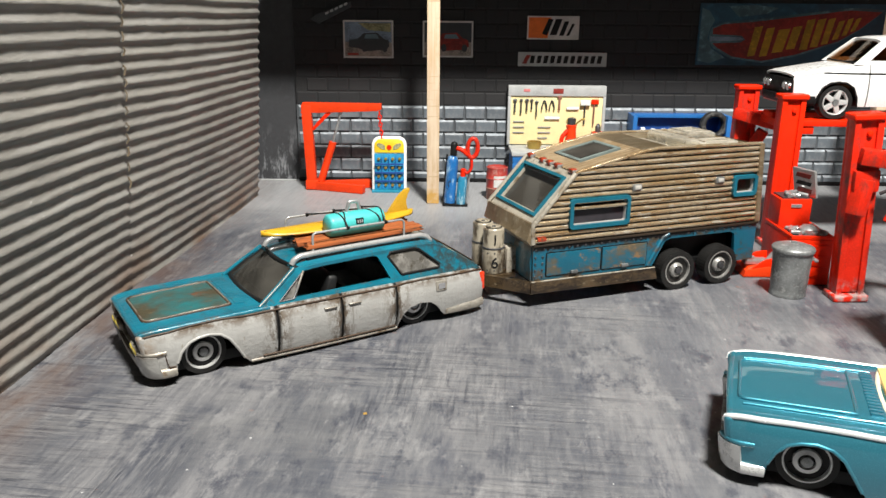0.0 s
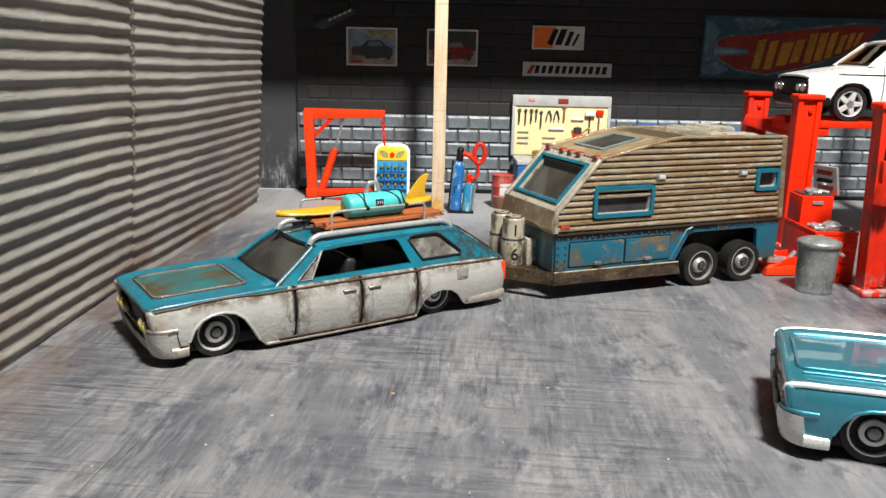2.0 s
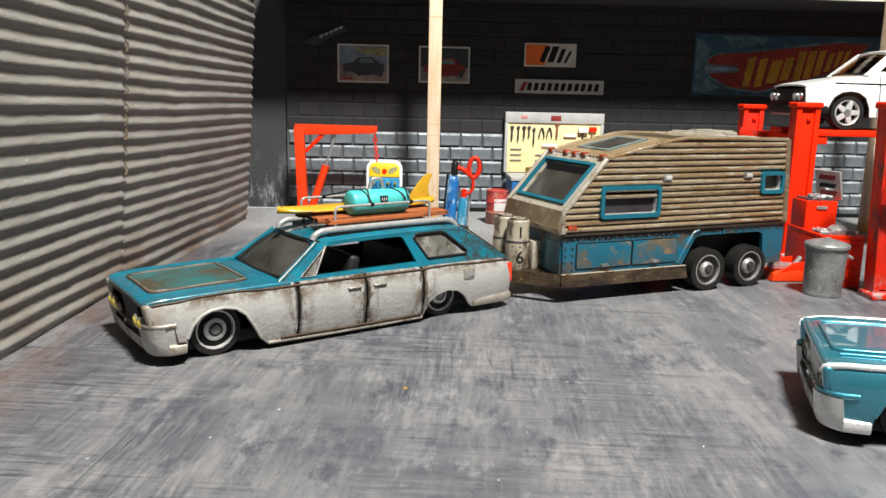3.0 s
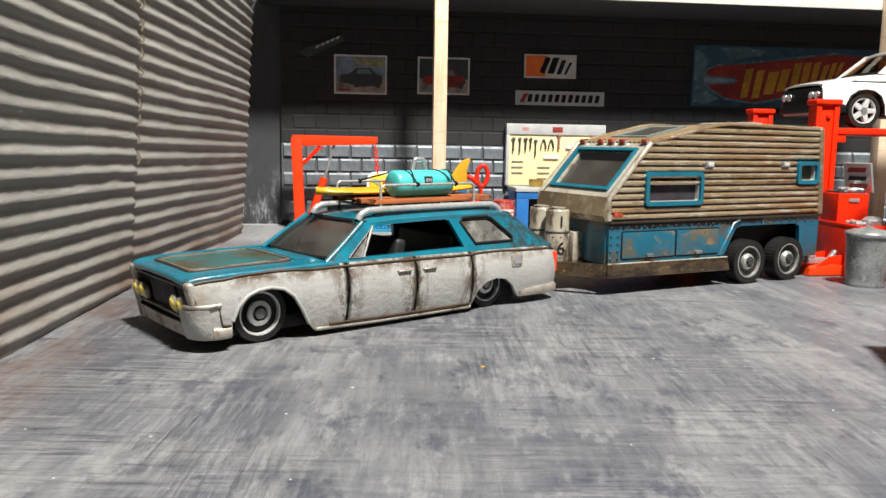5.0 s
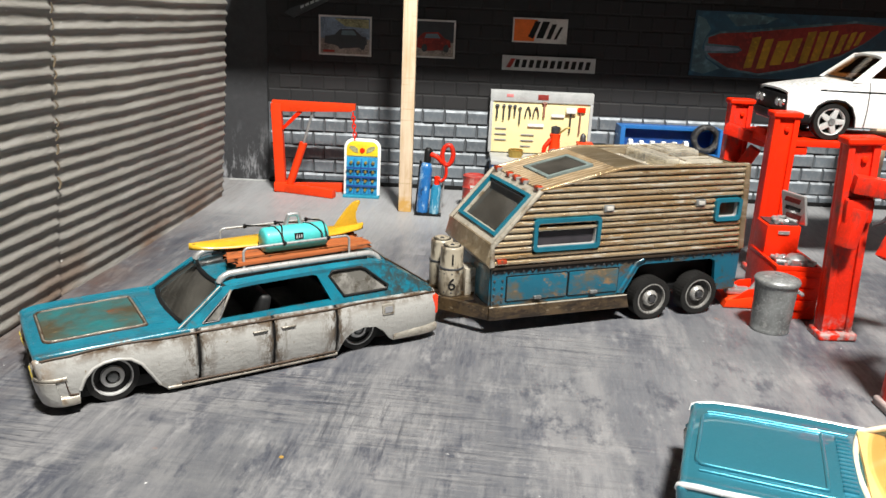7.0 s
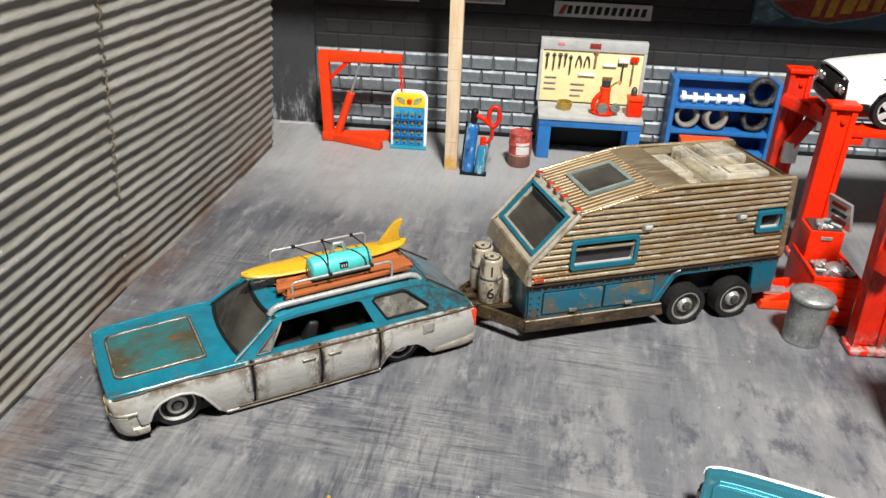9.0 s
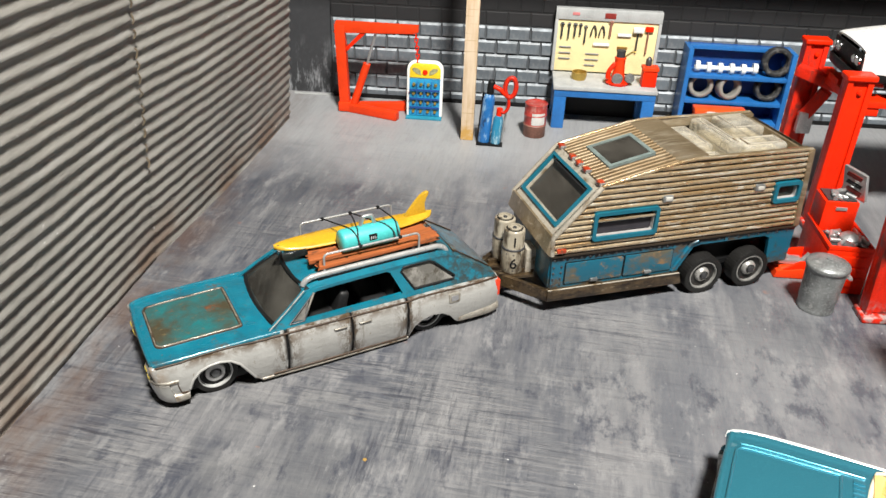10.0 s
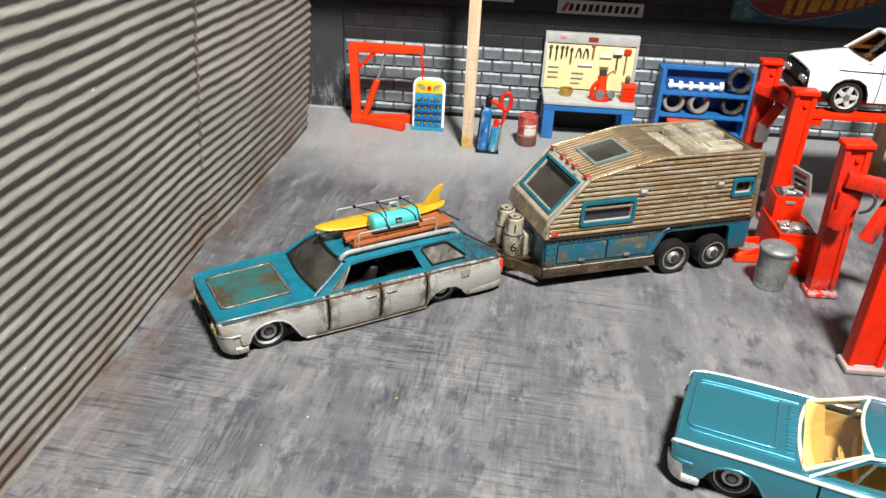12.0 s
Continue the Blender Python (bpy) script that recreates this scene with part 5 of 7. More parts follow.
def steering(car, x, y, z, mat):
    m = Matrix.Translation((x, y, z)) @ Matrix.Rotation(radians(62), 4, "Y")
    ring = [m @ Vector((2.0 * math.cos(a), 2.0 * math.sin(a), 0)) for a in [k * math.pi / 10 for k in range(21)]]
    bm = rod(ring, 0.26, 8)
    rod([m @ Vector((0, -2, 0)), m @ Vector((0, 2, 0))], 0.22, 6, bm)
    rod([m @ Vector((0, 0, 0)), m @ Vector((0, 0, -4))], 0.35, 8, bm)
    part("steering_wheel", bm, mat, car)


# ---- the rusty station wagon ----
wagon = thing("station_wagon", "rusty teal and white toy station wagon with loaded roof rack", "car", put(-36.45, 133.0, 0, 33.3))
shell = Shell(LONG_BELT, LONG_HALF, LONG_UNDER, LONG_BULGE)
big_saloon(wagon, shell, white_worn, teal_worn, teal_rust, beige_line, rust_line, bumper_worn, True)
Z0, Y0, Z1, Y1 = 10.6, 11.3, 17.0, 8.6
door_hole = [(14.6, 11.3), (20.2, 15.7), (21.6, 16.2), (35.6, 16.4), (36.6, 16.0), (38.6, 11.5)]
quarter_hole = [(41.2, 11.9), (38.9, 15.7), (39.6, 16.4), (45.4, 16.4), (46.4, 16.0), (50.6, 12.5), (50.2, 11.9)]
cabin_side(wagon, teal_worn, [(10.8, 10.4), (18.4, 16.4), (22, 16.9), (50.4, 17.0), (60.2, 10.6), (60.2, 10.2), (30, 10.4)], [door_hole, quarter_hole], Z0, Y0, Z1, Y1)
for sign in (-1, 1):
    pane(wagon, "quarter_window", quarter_hole, sign, Z0, Y0, Z1, Y1, dusty_glass, "dusty pale quarter window")
    line = [Vector((u, sign * (Y0 + (Y1 - Y0) * (w - Z0) / (Z1 - Z0) + 0.05), w)) for u, w in finer(quarter_hole, 1.5)]
    part("window_rubber", rod(line + line[:1], 0.26, 6), black, wagon, "black window rubber")
    part("vent_bar", rod([(17.6, sign * 10.7, 11.2), (20.4, sign * 9.1, 15.9)], 0.22, 8), bumper_worn, wagon)
    pane(wagon, "vent_window", [(14.9, 11.4), (17.5, 11.4), (19.6, 15.0)], sign, Z0, Y0, Z1, Y1, dusty_glass)
    rim = [Vector((u, sign * (Y0 + (Y1 - Y0) * (w - Z0) / (Z1 - Z0) + 0.02), w)) for u, w in ((14.7, 11.35), (17.5, 11.35), (20.2, 15.75))]
    part("vent_frame", rod(rim + rim[:1], 0.16, 8), dark_steel, wagon, "thin dark vent frame")
    part("pillar_trim", rod([Vector((10.7, sign * 10.9, 11.05)), Vector((14.7, sign * 10.05, 13.95)), Vector((18.5, sign * 9.0, 16.75))], 0.15, 8), bumper_worn, wagon, "worn silver pillar trim")
    pil = [Vector((10.9, sign * 10.6, 11.0)), Vector((14.8, sign * 9.8, 13.8)), Vector((18.7, sign * 8.7, 16.6))]
    part("screen_pillar", rod(pil, 0.42, 10), teal_worn, wagon)
    part("filler_cap", prism(rounded(48.3, 50.9, 7.4, 9.6, 0.4), sign * 12.75 - 0.3, sign * 12.75 + 0.3, 0.08), bumper_worn, wagon, "square filler cap")
    part("filler_plate", prism(rounded(48.8, 50.4, 7.9, 9.1, 0.2), sign * 13.05 - 0.1, sign * 13.05 + 0.1), grey_print, wagon)
roof_skin(wagon, "roof", [(18.5, 16.55), (20.2, 17.0), (25, 17.4), (44, 17.6), (50.0, 17.2), (52, 16.5), (60.6, 10.7)], [(18.5, 8.6), (20, 8.9), (48, 8.9), (52, 9.2), (60.6, 11.2)], 0.35, teal_worn)
part("tailgate_line", rod([(51.6, -8.2, 16.8), (51.6, 0, 17.1), (51.6, 8.2, 16.8)], 0.16, 6), rust_line, wagon)
for y in (-7.6, 7.6):
    part("tailgate_line", rod([(51.6, y, 16.9), (55, y * 1.05, 14.7), (60.2, y * 1.14, 11.2)], 0.16, 6), rust_line, wagon)
part("rear_deck", shell.deck(50, 60.8, -0.97, 0.97, [(0, -0.3), (1, -0.1)], 0.0), teal_worn, wagon)
screen(wagon, (10.9, 11.2), (18.2, 16.5), 10.2, 8.1, 1.3, smoke_glass, "dusty dark windscreen")
screen_edge(wagon, (10.9, 11.2), (18.2, 16.5), 10.2, 8.1, 1.3, 0.46, black)
part("dashboard", box(11.4, 14.0, -9.4, 9.4, 8.6, 11.0, 0.6), dark_inside, wagon)
seat(wagon, 23.0, dark_inside)
seat(wagon, 35.0, dark_inside)
steering(wagon, 16.4, -4.6, 11.2, zinc)

# roof rack, fixed to the car


def hoop(x0, x1, y, z0, z1, r):
    """A bent wire: up at x0, level at z1, down at x1, with round corners."""
    turn = [k * math.pi / 12 for k in range(7)]
    left = [(x0 + r - r * math.cos(a), y, z1 - r + r * math.sin(a)) for a in turn]
    right = [(x1 - r + r * math.sin(a), y, z1 - r + r * math.cos(a)) for a in turn]
    return [(x0, y, z0), (x0, y, (z0 + z1 - r) / 2)] + left + right + [(x1, y, (z0 + z1 - r) / 2), (x1, y, z0)]


for sign in (-1, 1):
    y = sign * 7.2
    rail = smooth_path([(18.9, y, 16.8), (19.4, y, 17.6), (20.4, y, 18.1), (22.0, y, 18.3), (34, y, 18.4), (46.4, y, 18.4), (48.4, y, 18.2), (49.5, y, 17.7), (50.2, y, 16.8)], 5)
    part("roof_rail", rod(rail, 0.58, 14), rail_silver, wagon, "thick silver roof rail")
    part("roof_strip", box(22.0, 47.6, y - 0.35, y + 0.35, 17.2, 17.9, 0.1), black, wagon, "black strip under the rail")
    part("rack_wire", rod(hoop(23.6, 44.1, sign * 6.8, 18.6, 22.3, 0.9), 0.24, 10), rail_silver, wagon, "thin silver rack wire")
for x in (24.0, 33.5, 43.0):
    part("rack_bar", rod([(x, -7.2, 18.8), (x, 7.2, 18.8)], 0.25, 8), dark_steel, wagon)

plank_wood = Paint("orange_stained_wood", (0.33, 0.080, 0.018), 0.6)
plank_wood.mix(plank_wood.noise(0.9, (0.08, 1, 1), 5, lo=0.4, hi=0.65), (0.085, 0.022, 0.009))
plank_wood.mix(plank_wood.remap(plank_wood.random(), 0, 1, 0, 0.5), (0.42, 0.125, 0.035))
plank_wood.mix(plank_wood.noise(0.35, (0.4, 1, 1), 5, 0.7, 0.56, 0.64), (0.07, 0.028, 0.014))
plank_wood.mix(plank_wood.noise(0.5, detail=2, lo=0.70, hi=0.73, offset=(3, 3, 3)), (0.02, 0.012, 0.008))
plank_wood.bump(plank_wood.noise(1.2, (0.08, 1, 1), lo=0, hi=1), 0.15)
WAGON = put(-36.45, 133.0, 0, 33.3)
rng = random.Random(3)
for k, (x0, x1, y, w, zz) in enumerate(((22.8, 48.6, -5.6, 2.3, 19.2), (22.0, 48.9, -3.1, 2.4, 19.2), (23.0, 47.8, -0.6, 2.3, 19.2), (23.4, 49.2, 1.9, 2.3, 19.2), (22.0, 46.6, 4.4, 2.2, 19.2))):
    bm = bmesh.new()
    bm = box(x0, x1, y - w / 2, y + w / 2, zz, zz + 0.7 + 0.15 * rng.random(), 0.06)
    for v in bm.verts:
        if v.co.x < x0 + 1 or v.co.x > x1 - 1:
            v.co.x += 1.6 * (rng.random() - 0.5)
    bmesh.ops.rotate(bm, cent=((x0 + x1) / 2, y, 0), matrix=Matrix.Rotation(radians(rng.uniform(-1.6, 1.6)), 3, "Z"), verts=bm.verts)
    ob = link("plank", bm, plank_wood, m=WAGON)
    tagged(ob, "orange-stained wooden plank lying on the roof rack", "plank", group="planks on the roof rack")

surf_yellow = plain("worn_yellow_varnish", (0.54, 0.31, 0.016), 0.35, coat=0.3, grain=0.12)
surf_yellow.mix(surf_yellow.noise(0.3, (0.3, 1, 1), 5, lo=0.56, hi=0.70), (0.30, 0.15, 0.02))
surf_yellow.mix(surf_yellow.noise(0.9, (0.3, 1, 1), 4, lo=0.66, hi=0.70), (0.10, 0.05, 0.015))
surf = thing("surfboard", "yellow surfboard lying fin up on the roof rack", "surfboard", WAGON)
outline = [(16.4, 0.0), (17.4, 1.3), (19.6, 2.2), (24, 2.9), (32, 3.2), (41, 2.9), (47, 2.2), (50.4, 1.3), (51.4, 0)]
bm = bmesh.new()


def surf_point(x, f, top):
    w = eased(x, outline)
    rock = 20.75 + 0.9 * max(0, (24 - x) / 8) ** 2 * 0.35 + 0.3 * max(0, (x - 45) / 6)
    return Vector((x, 1.9 + f * w, rock + (0.75 if top else -0.55) * max(0.0, 1 - f * f) ** 0.5))


us, fs = steps(16.4, 51.4, 1.0), [math.sin(math.pi * (k / 12 - 0.5)) for k in range(13)]
sheet_between(lambda x, f: surf_point(x, f, True), us, fs, bm)
sheet_between(lambda x, f: surf_point(x, f, False), us, fs, bm)
bmesh.ops.remove_doubles(bm, verts=bm.verts, dist=0.01)
part("board", bm, surf_yellow, surf)
fin_line = [(p.x, p.z) for p in smooth_path([(44.8, 0, 21.3), (46.6, 0, 23.6), (48.4, 0, 25.6), (50.0, 0, 26.5), (50.5, 0, 26.2), (49.7, 0, 24.7), (49.6, 0, 23.0), (50.2, 0, 21.2)], 4)]
part("fin", prism(fin_line, 1.5, 2.3, 0.15), surf_yellow, surf)

teal_bag = plain("turquoise_canvas", (0.055, 0.43, 0.42), 0.45, coat=0.3, grain=0.14)
bag = thing("duffel_bag", "turquoise duffel bag with a grey handle on the planks", "bag", WAGON @ put(34.4, -3.4, 20.0))
part("body", lathe([(0, -6.2), (1.9, -6.2), (2.25, -5.9), (2.34, -5.4), (2.37, 0), (2.34, 5.4), (2.25, 5.9), (1.9, 6.2), (0, 6.2)], 32, m=Matrix.Translation((0, 0, 2.3)) @ Matrix.Rotation(radians(90), 4, "Y")), teal_bag, bag)
part("handle", rod(smooth_path([(-1.6, 0.4, 4.3), (-1.0, 0.4, 6.2), (-0.7, 0.4, 6.5), (0.7, 0.4, 6.5), (1.0, 0.4, 6.2), (1.6, 0.4, 4.3)], 5), 0.4, 10), silver, bag, "grey handle")
patch = part("patch", box(-0.75, 0.95, -2.42, -1.9, 2.4, 3.6, 0.1), black, bag, "dark label patch")
for a, b, c, d in ((-0.5, -0.25, 2.7, 3.3), (0.0, 0.2, 2.7, 3.3), (0.45, 0.65, 2.7, 3.3)):
    part("letter_bar", box(a, b, -2.5, -2.38, c, d), grey_top, patch)

cords = thing("lashing_cords", "thin black cords lashed over the roof load", "cord", WAGON)
for x0, x1, x2 in ((28.4, 30.2, 31.2), (34.6, 32.2, 31.3), (41.0, 40.2, 39.8), (34.6, 36.4, 38.8)):
    line = [(x0, 6.8, 22.45), ((x0 + x1) / 2, 2.0, 23.55), (x1, -2.2, 24.5), ((x1 + x2) / 2, -4.2, 24.55), (x2, -5.6, 23.5), (x2, -6.6, 22.5), (x2, -6.95, 22.1)]
    part("cord", rod(smooth_path(line, 4), 0.15, 8), black, cords)
for x, y in ((28.4, 6.8), (34.6, 6.8), (41.0, 6.8), (31.25, -6.8), (39.8, -6.8)):
    part("knot", lathe([(0, -0.5), (0.42, -0.2), (0.45, 0.2), (0, 0.5)], 10, m=Matrix.Translation((x, y, 22.3))), black, cords)

# ---- the metallic blue saloon ----
saloon = thing("blue_saloon", "metallic blue toy saloon with pale trim and tan interior", "car", put(67.1, 99.9, 0, -20))
satin_trim = plain("satin_silver_trim", (0.60, 0.60, 0.59), 0.28, metal=0.4, coat=0.5, grain=0.06, depth=0)
big_saloon(saloon, shell, metal_blue, metal_blue, metal_blue, metal_blue, pearl, satin_trim, False)
hole_a = [(13.4, 11.4), (20.0, 15.7), (27.6, 16.1), (27.6, 11.4)]
hole_b = [(28.6, 11.4), (28.6, 16.1), (36.4, 16.0), (39.4, 13.9), (41.2, 11.4)]
cabin_side(saloon, metal_blue, [(9.6, 10.4), (19.4, 16.6), (22, 16.9), (39.8, 16.9), (47.5, 10.6), (47.4, 10.2), (30, 10.4)], [hole_a, hole_b], Z0, Y0, Z1, Y1)
roof_skin(saloon, "roof", [(18.6, 16.5), (20.5, 16.9), (30, 17.3), (38, 17.0), (40.5, 16.5)], [(18.8, 8.6), (21, 9.0), (38, 9.0), (40.5, 8.8)], 0.35, metal_blue)
screen(saloon, (40.6, 16.6), (48.2, 11.0), 8.4, 9.6, -1.2, clear_glass, "clear rear screen")["label"] = "clear rear screen"
part("boot_lid", shell.deck(46.8, 60.8, -0.985, 0.985, DECK, 0.0), metal_blue, saloon)
screen(saloon, (9.4, 11.2), (18.7, 16.6), 10.2, 8.2, 1.3, clear_glass, "clear windscreen")
screen_edge(saloon, (9.4, 11.2), (18.7, 16.6), 10.2, 8.2, 1.3, 0.42, plain("cream_plastic_edge", (0.75, 0.68, 0.50), 0.3))
for sign in (-1, 1):
    part("window_trim", rod([Vector((u, sign * (Y0 + (Y1 - Y0) * (w - Z0) / (Z1 - Z0) + 0.1), w)) for u, w in ((11.6, 10.9), (19.6, 16.5), (22, 16.9), (40, 16.9), (47.2, 10.9))], 0.3, 8), pearl, saloon, "pale window trim")
    part("vent_bar", rod([(18.4, sign * 10.7, 11.3), (20.8, sign * 9.1, 15.8)], 0.26, 8), chrome, saloon)
part("dashboard", box(10.0, 13.8, -9.6, 9.6, 8.4, 12.0, 0.8), tan_inside, saloon, "tan dashboard")
seat(saloon, 23.0, tan_inside)
seat(saloon, 35.0, tan_inside)
steering(saloon, 16.6, -4.6, 11.4, tan_inside)
part("door_card", box(12, 44, -10.0, -9.5, 5, 10.6), tan_inside, saloon)
part("door_card", box(12, 44, 9.5, 10.0, 5, 10.6), tan_inside, saloon)

# ---- the caravan trailer: x runs rearwards from the first hub, y away from the wheel faces ----
tan_metal = Paint("weathered_tan_siding", (0.27, 0.205, 0.125), 0.28, metal=0.5, coat=0.6)
tan_metal.mix(tan_metal.noise(0.10, (0.35, 1, 1), 5, 0.65, 0.42, 0.68), (0.16, 0.115, 0.062))
tan_metal.mix(tan_metal.noise(0.5, (0.15, 1, 1), 5, 0.7, 0.52, 0.70), (0.42, 0.36, 0.27))
tan_metal.mix(tan_metal.noise(0.25, (0.5, 1, 1), 5, 0.7, 0.60, 0.72, offset=(5, 5, 5)), (0.12, 0.075, 0.035))
tan_metal.bump(tan_metal.noise(1.5, lo=0, hi=1), 0.06)
rib_metal = Paint("rubbed_highlit_tan_rib", (0.46, 0.31, 0.155), 0.27, metal=0.7, coat=1.0)
rib_metal.mix(rib_metal.noise(0.45, (0.12, 1, 1), 5, 0.7, 0.42, 0.66), (0.64, 0.54, 0.39))
rib_metal.mix(rib_metal.noise(0.22, (0.4, 1, 1), 5, 0.7, 0.55, 0.68, offset=(7, 1, 2)), (0.17, 0.09, 0.034))
# thin pale streaks: rubbed ridges, and bright highlights put into the colour
rib_metal.mix(rib_metal.noise(1.4, (0.12, 1, 1), 4, 0.7, 0.56, 0.62, offset=(2, 9, 4)), (0.74, 0.68, 0.57))
rib_metal.set("Coat Roughness", 0.12)
rib_metal.bump(rib_metal.noise(1.2, lo=0, hi=1), 0.12)
groove = plain("dark_brown_groove", (0.03, 0.018, 0.009), 0.6, grain=0.25)
teal_metal = Paint("rust_stained_teal_steel", (0.004, 0.098, 0.16), 0.32, coat=0.4)
teal_metal.mix(teal_metal.noise(0.16, (0.6, 1, 1), 6, 0.72, 0.50, 0.60), (0.07, 0.05, 0.03))
teal_metal.mix(teal_metal.noise(0.5, detail=5, rough=0.7, lo=0.58, hi=0.68, offset=(3, 0, 1)), (0.035, 0.05, 0.05))
chips = teal_metal.calc("MULTIPLY", teal_metal.remap(teal_metal.axis(2), 12.4, 14.0, 0, 1), teal_metal.noise(0.9, detail=5, rough=0.75, lo=0.42, hi=0.50, offset=(1, 6, 0)))
teal_metal.mix(chips, (0.02, 0.017, 0.013))
teal_metal.bump(teal_metal.noise(1.3, lo=0, hi=1), 0.06)
locker_metal = Paint("brown_washed_teal_steel", (0.004, 0.088, 0.14), 0.34, coat=0.4)
locker_metal.mix(locker_metal.noise(0.16, (0.6, 1, 1), 6, 0.7, 0.43, 0.55, offset=(2, 2, 8)), (0.082, 0.075, 0.054))
locker_metal.mix(locker_metal.noise(0.4, (0.6, 1, 1), 6, 0.72, 0.56, 0.64), (0.19, 0.115, 0.055))
locker_metal.bump(locker_metal.noise(1.3, lo=0, hi=1), 0.06)
teal_trim = plain("teal_window_trim", (0.006, 0.115, 0.17), 0.35, grain=0.12)
brown_steel = plain("brown_weathered_frame_steel", (0.115, 0.075, 0.038), 0.34, metal=0.45, coat=0.5, grain=0.3)
brown_steel.mix(brown_steel.noise(0.3, (0.3, 1, 1), 5, 0.7, 0.45, 0.57), (0.026, 0.017, 0.011))
brown_steel.mix(brown_steel.noise(0.8, (0.25, 1, 1), 5, 0.7, 0.60, 0.67, offset=(4, 2, 1)), (0.27, 0.21, 0.135))
aged_white = Paint("aged_white_tank_paint", (0.30, 0.265, 0.205), 0.3, coat=0.6)
aged_white.mix(aged_white.noise(0.35, (1, 1, 0.4), 5, 0.7, 0.46, 0.60), (0.06, 0.042, 0.026))
milky = thin_glass("milky_clear_plastic", (0.96, 0.94, 0.88), 0.30, (0.62, 0.585, 0.51), 0.2)

# rib tan darkened for the roof, to offset the lamp's glare up there
roof_rib_dim = Paint("dimmed_tan_roof_rib", (0.20, 0.135, 0.068), 0.36, metal=0.3, coat=0.4)
roof_rib_dim.mix(roof_rib_dim.noise(0.3, (0.2, 1, 1), 5, 0.7, 0.45, 0.66), (0.30, 0.23, 0.145))
roof_rib_dim.mix(roof_rib_dim.noise(0.2, (0.4, 1, 1), 5, 0.7, 0.54, 0.68, offset=(3, 1, 0)), (0.10, 0.062, 0.028))
marker_red = plain("orange_red_marker_lens", (0.42, 0.045, 0.012), 0.22, coat=0.6, grain=0.25, scale=2)
marker_red.mix(marker_red.noise(0.7, lo=0.56, hi=0.64), (0.10, 0.05, 0.025))
pale_tan = plain("rubbed_pale_tan_paint", (0.47, 0.425, 0.35), 0.3, metal=0.3, coat=0.5, grain=0.14, scale=0.6)
pale_tan.mix(pale_tan.noise(0.2, detail=5, rough=0.7, lo=0.54, hi=0.66), (0.17, 0.115, 0.06))
dark_pane = thin_glass("dark_purple_glass", (0.10, 0.09, 0.105), 0.55, (0.075, 0.068, 0.078))
van = thing("caravan", "weathered tan caravan trailer with ribbed siding and teal base", "caravan", put(68.1, 171.6, 0, 21.5))
NEAR, FAR = 1.3, 24.3
MID = (NEAR + FAR) / 2
PROFILE = [(-38.4, 14.7), (-38.6, 19.2), (-28.7, 30.0), (-20, 32.0), (-11.0, 33.9), (-7.5, 34.3), (21.8, 33.9), (23.4, 14.6)]


def reach(z):
    """Where the flank starts and ends at a height."""
    front = ramp(z, [(14.7, -38.4), (19.2, -38.6), (30.0, -28.7), (32.0, -20), (33.9, -11.0), (34.3, -7.5)])
    back = ramp(z, [(14.6, 23.4), (33.9, 21.8)])
    if z > 33.9:
        back = ramp(z, [(33.9, 21.8), (34.3, -7.5)])
    return front, back


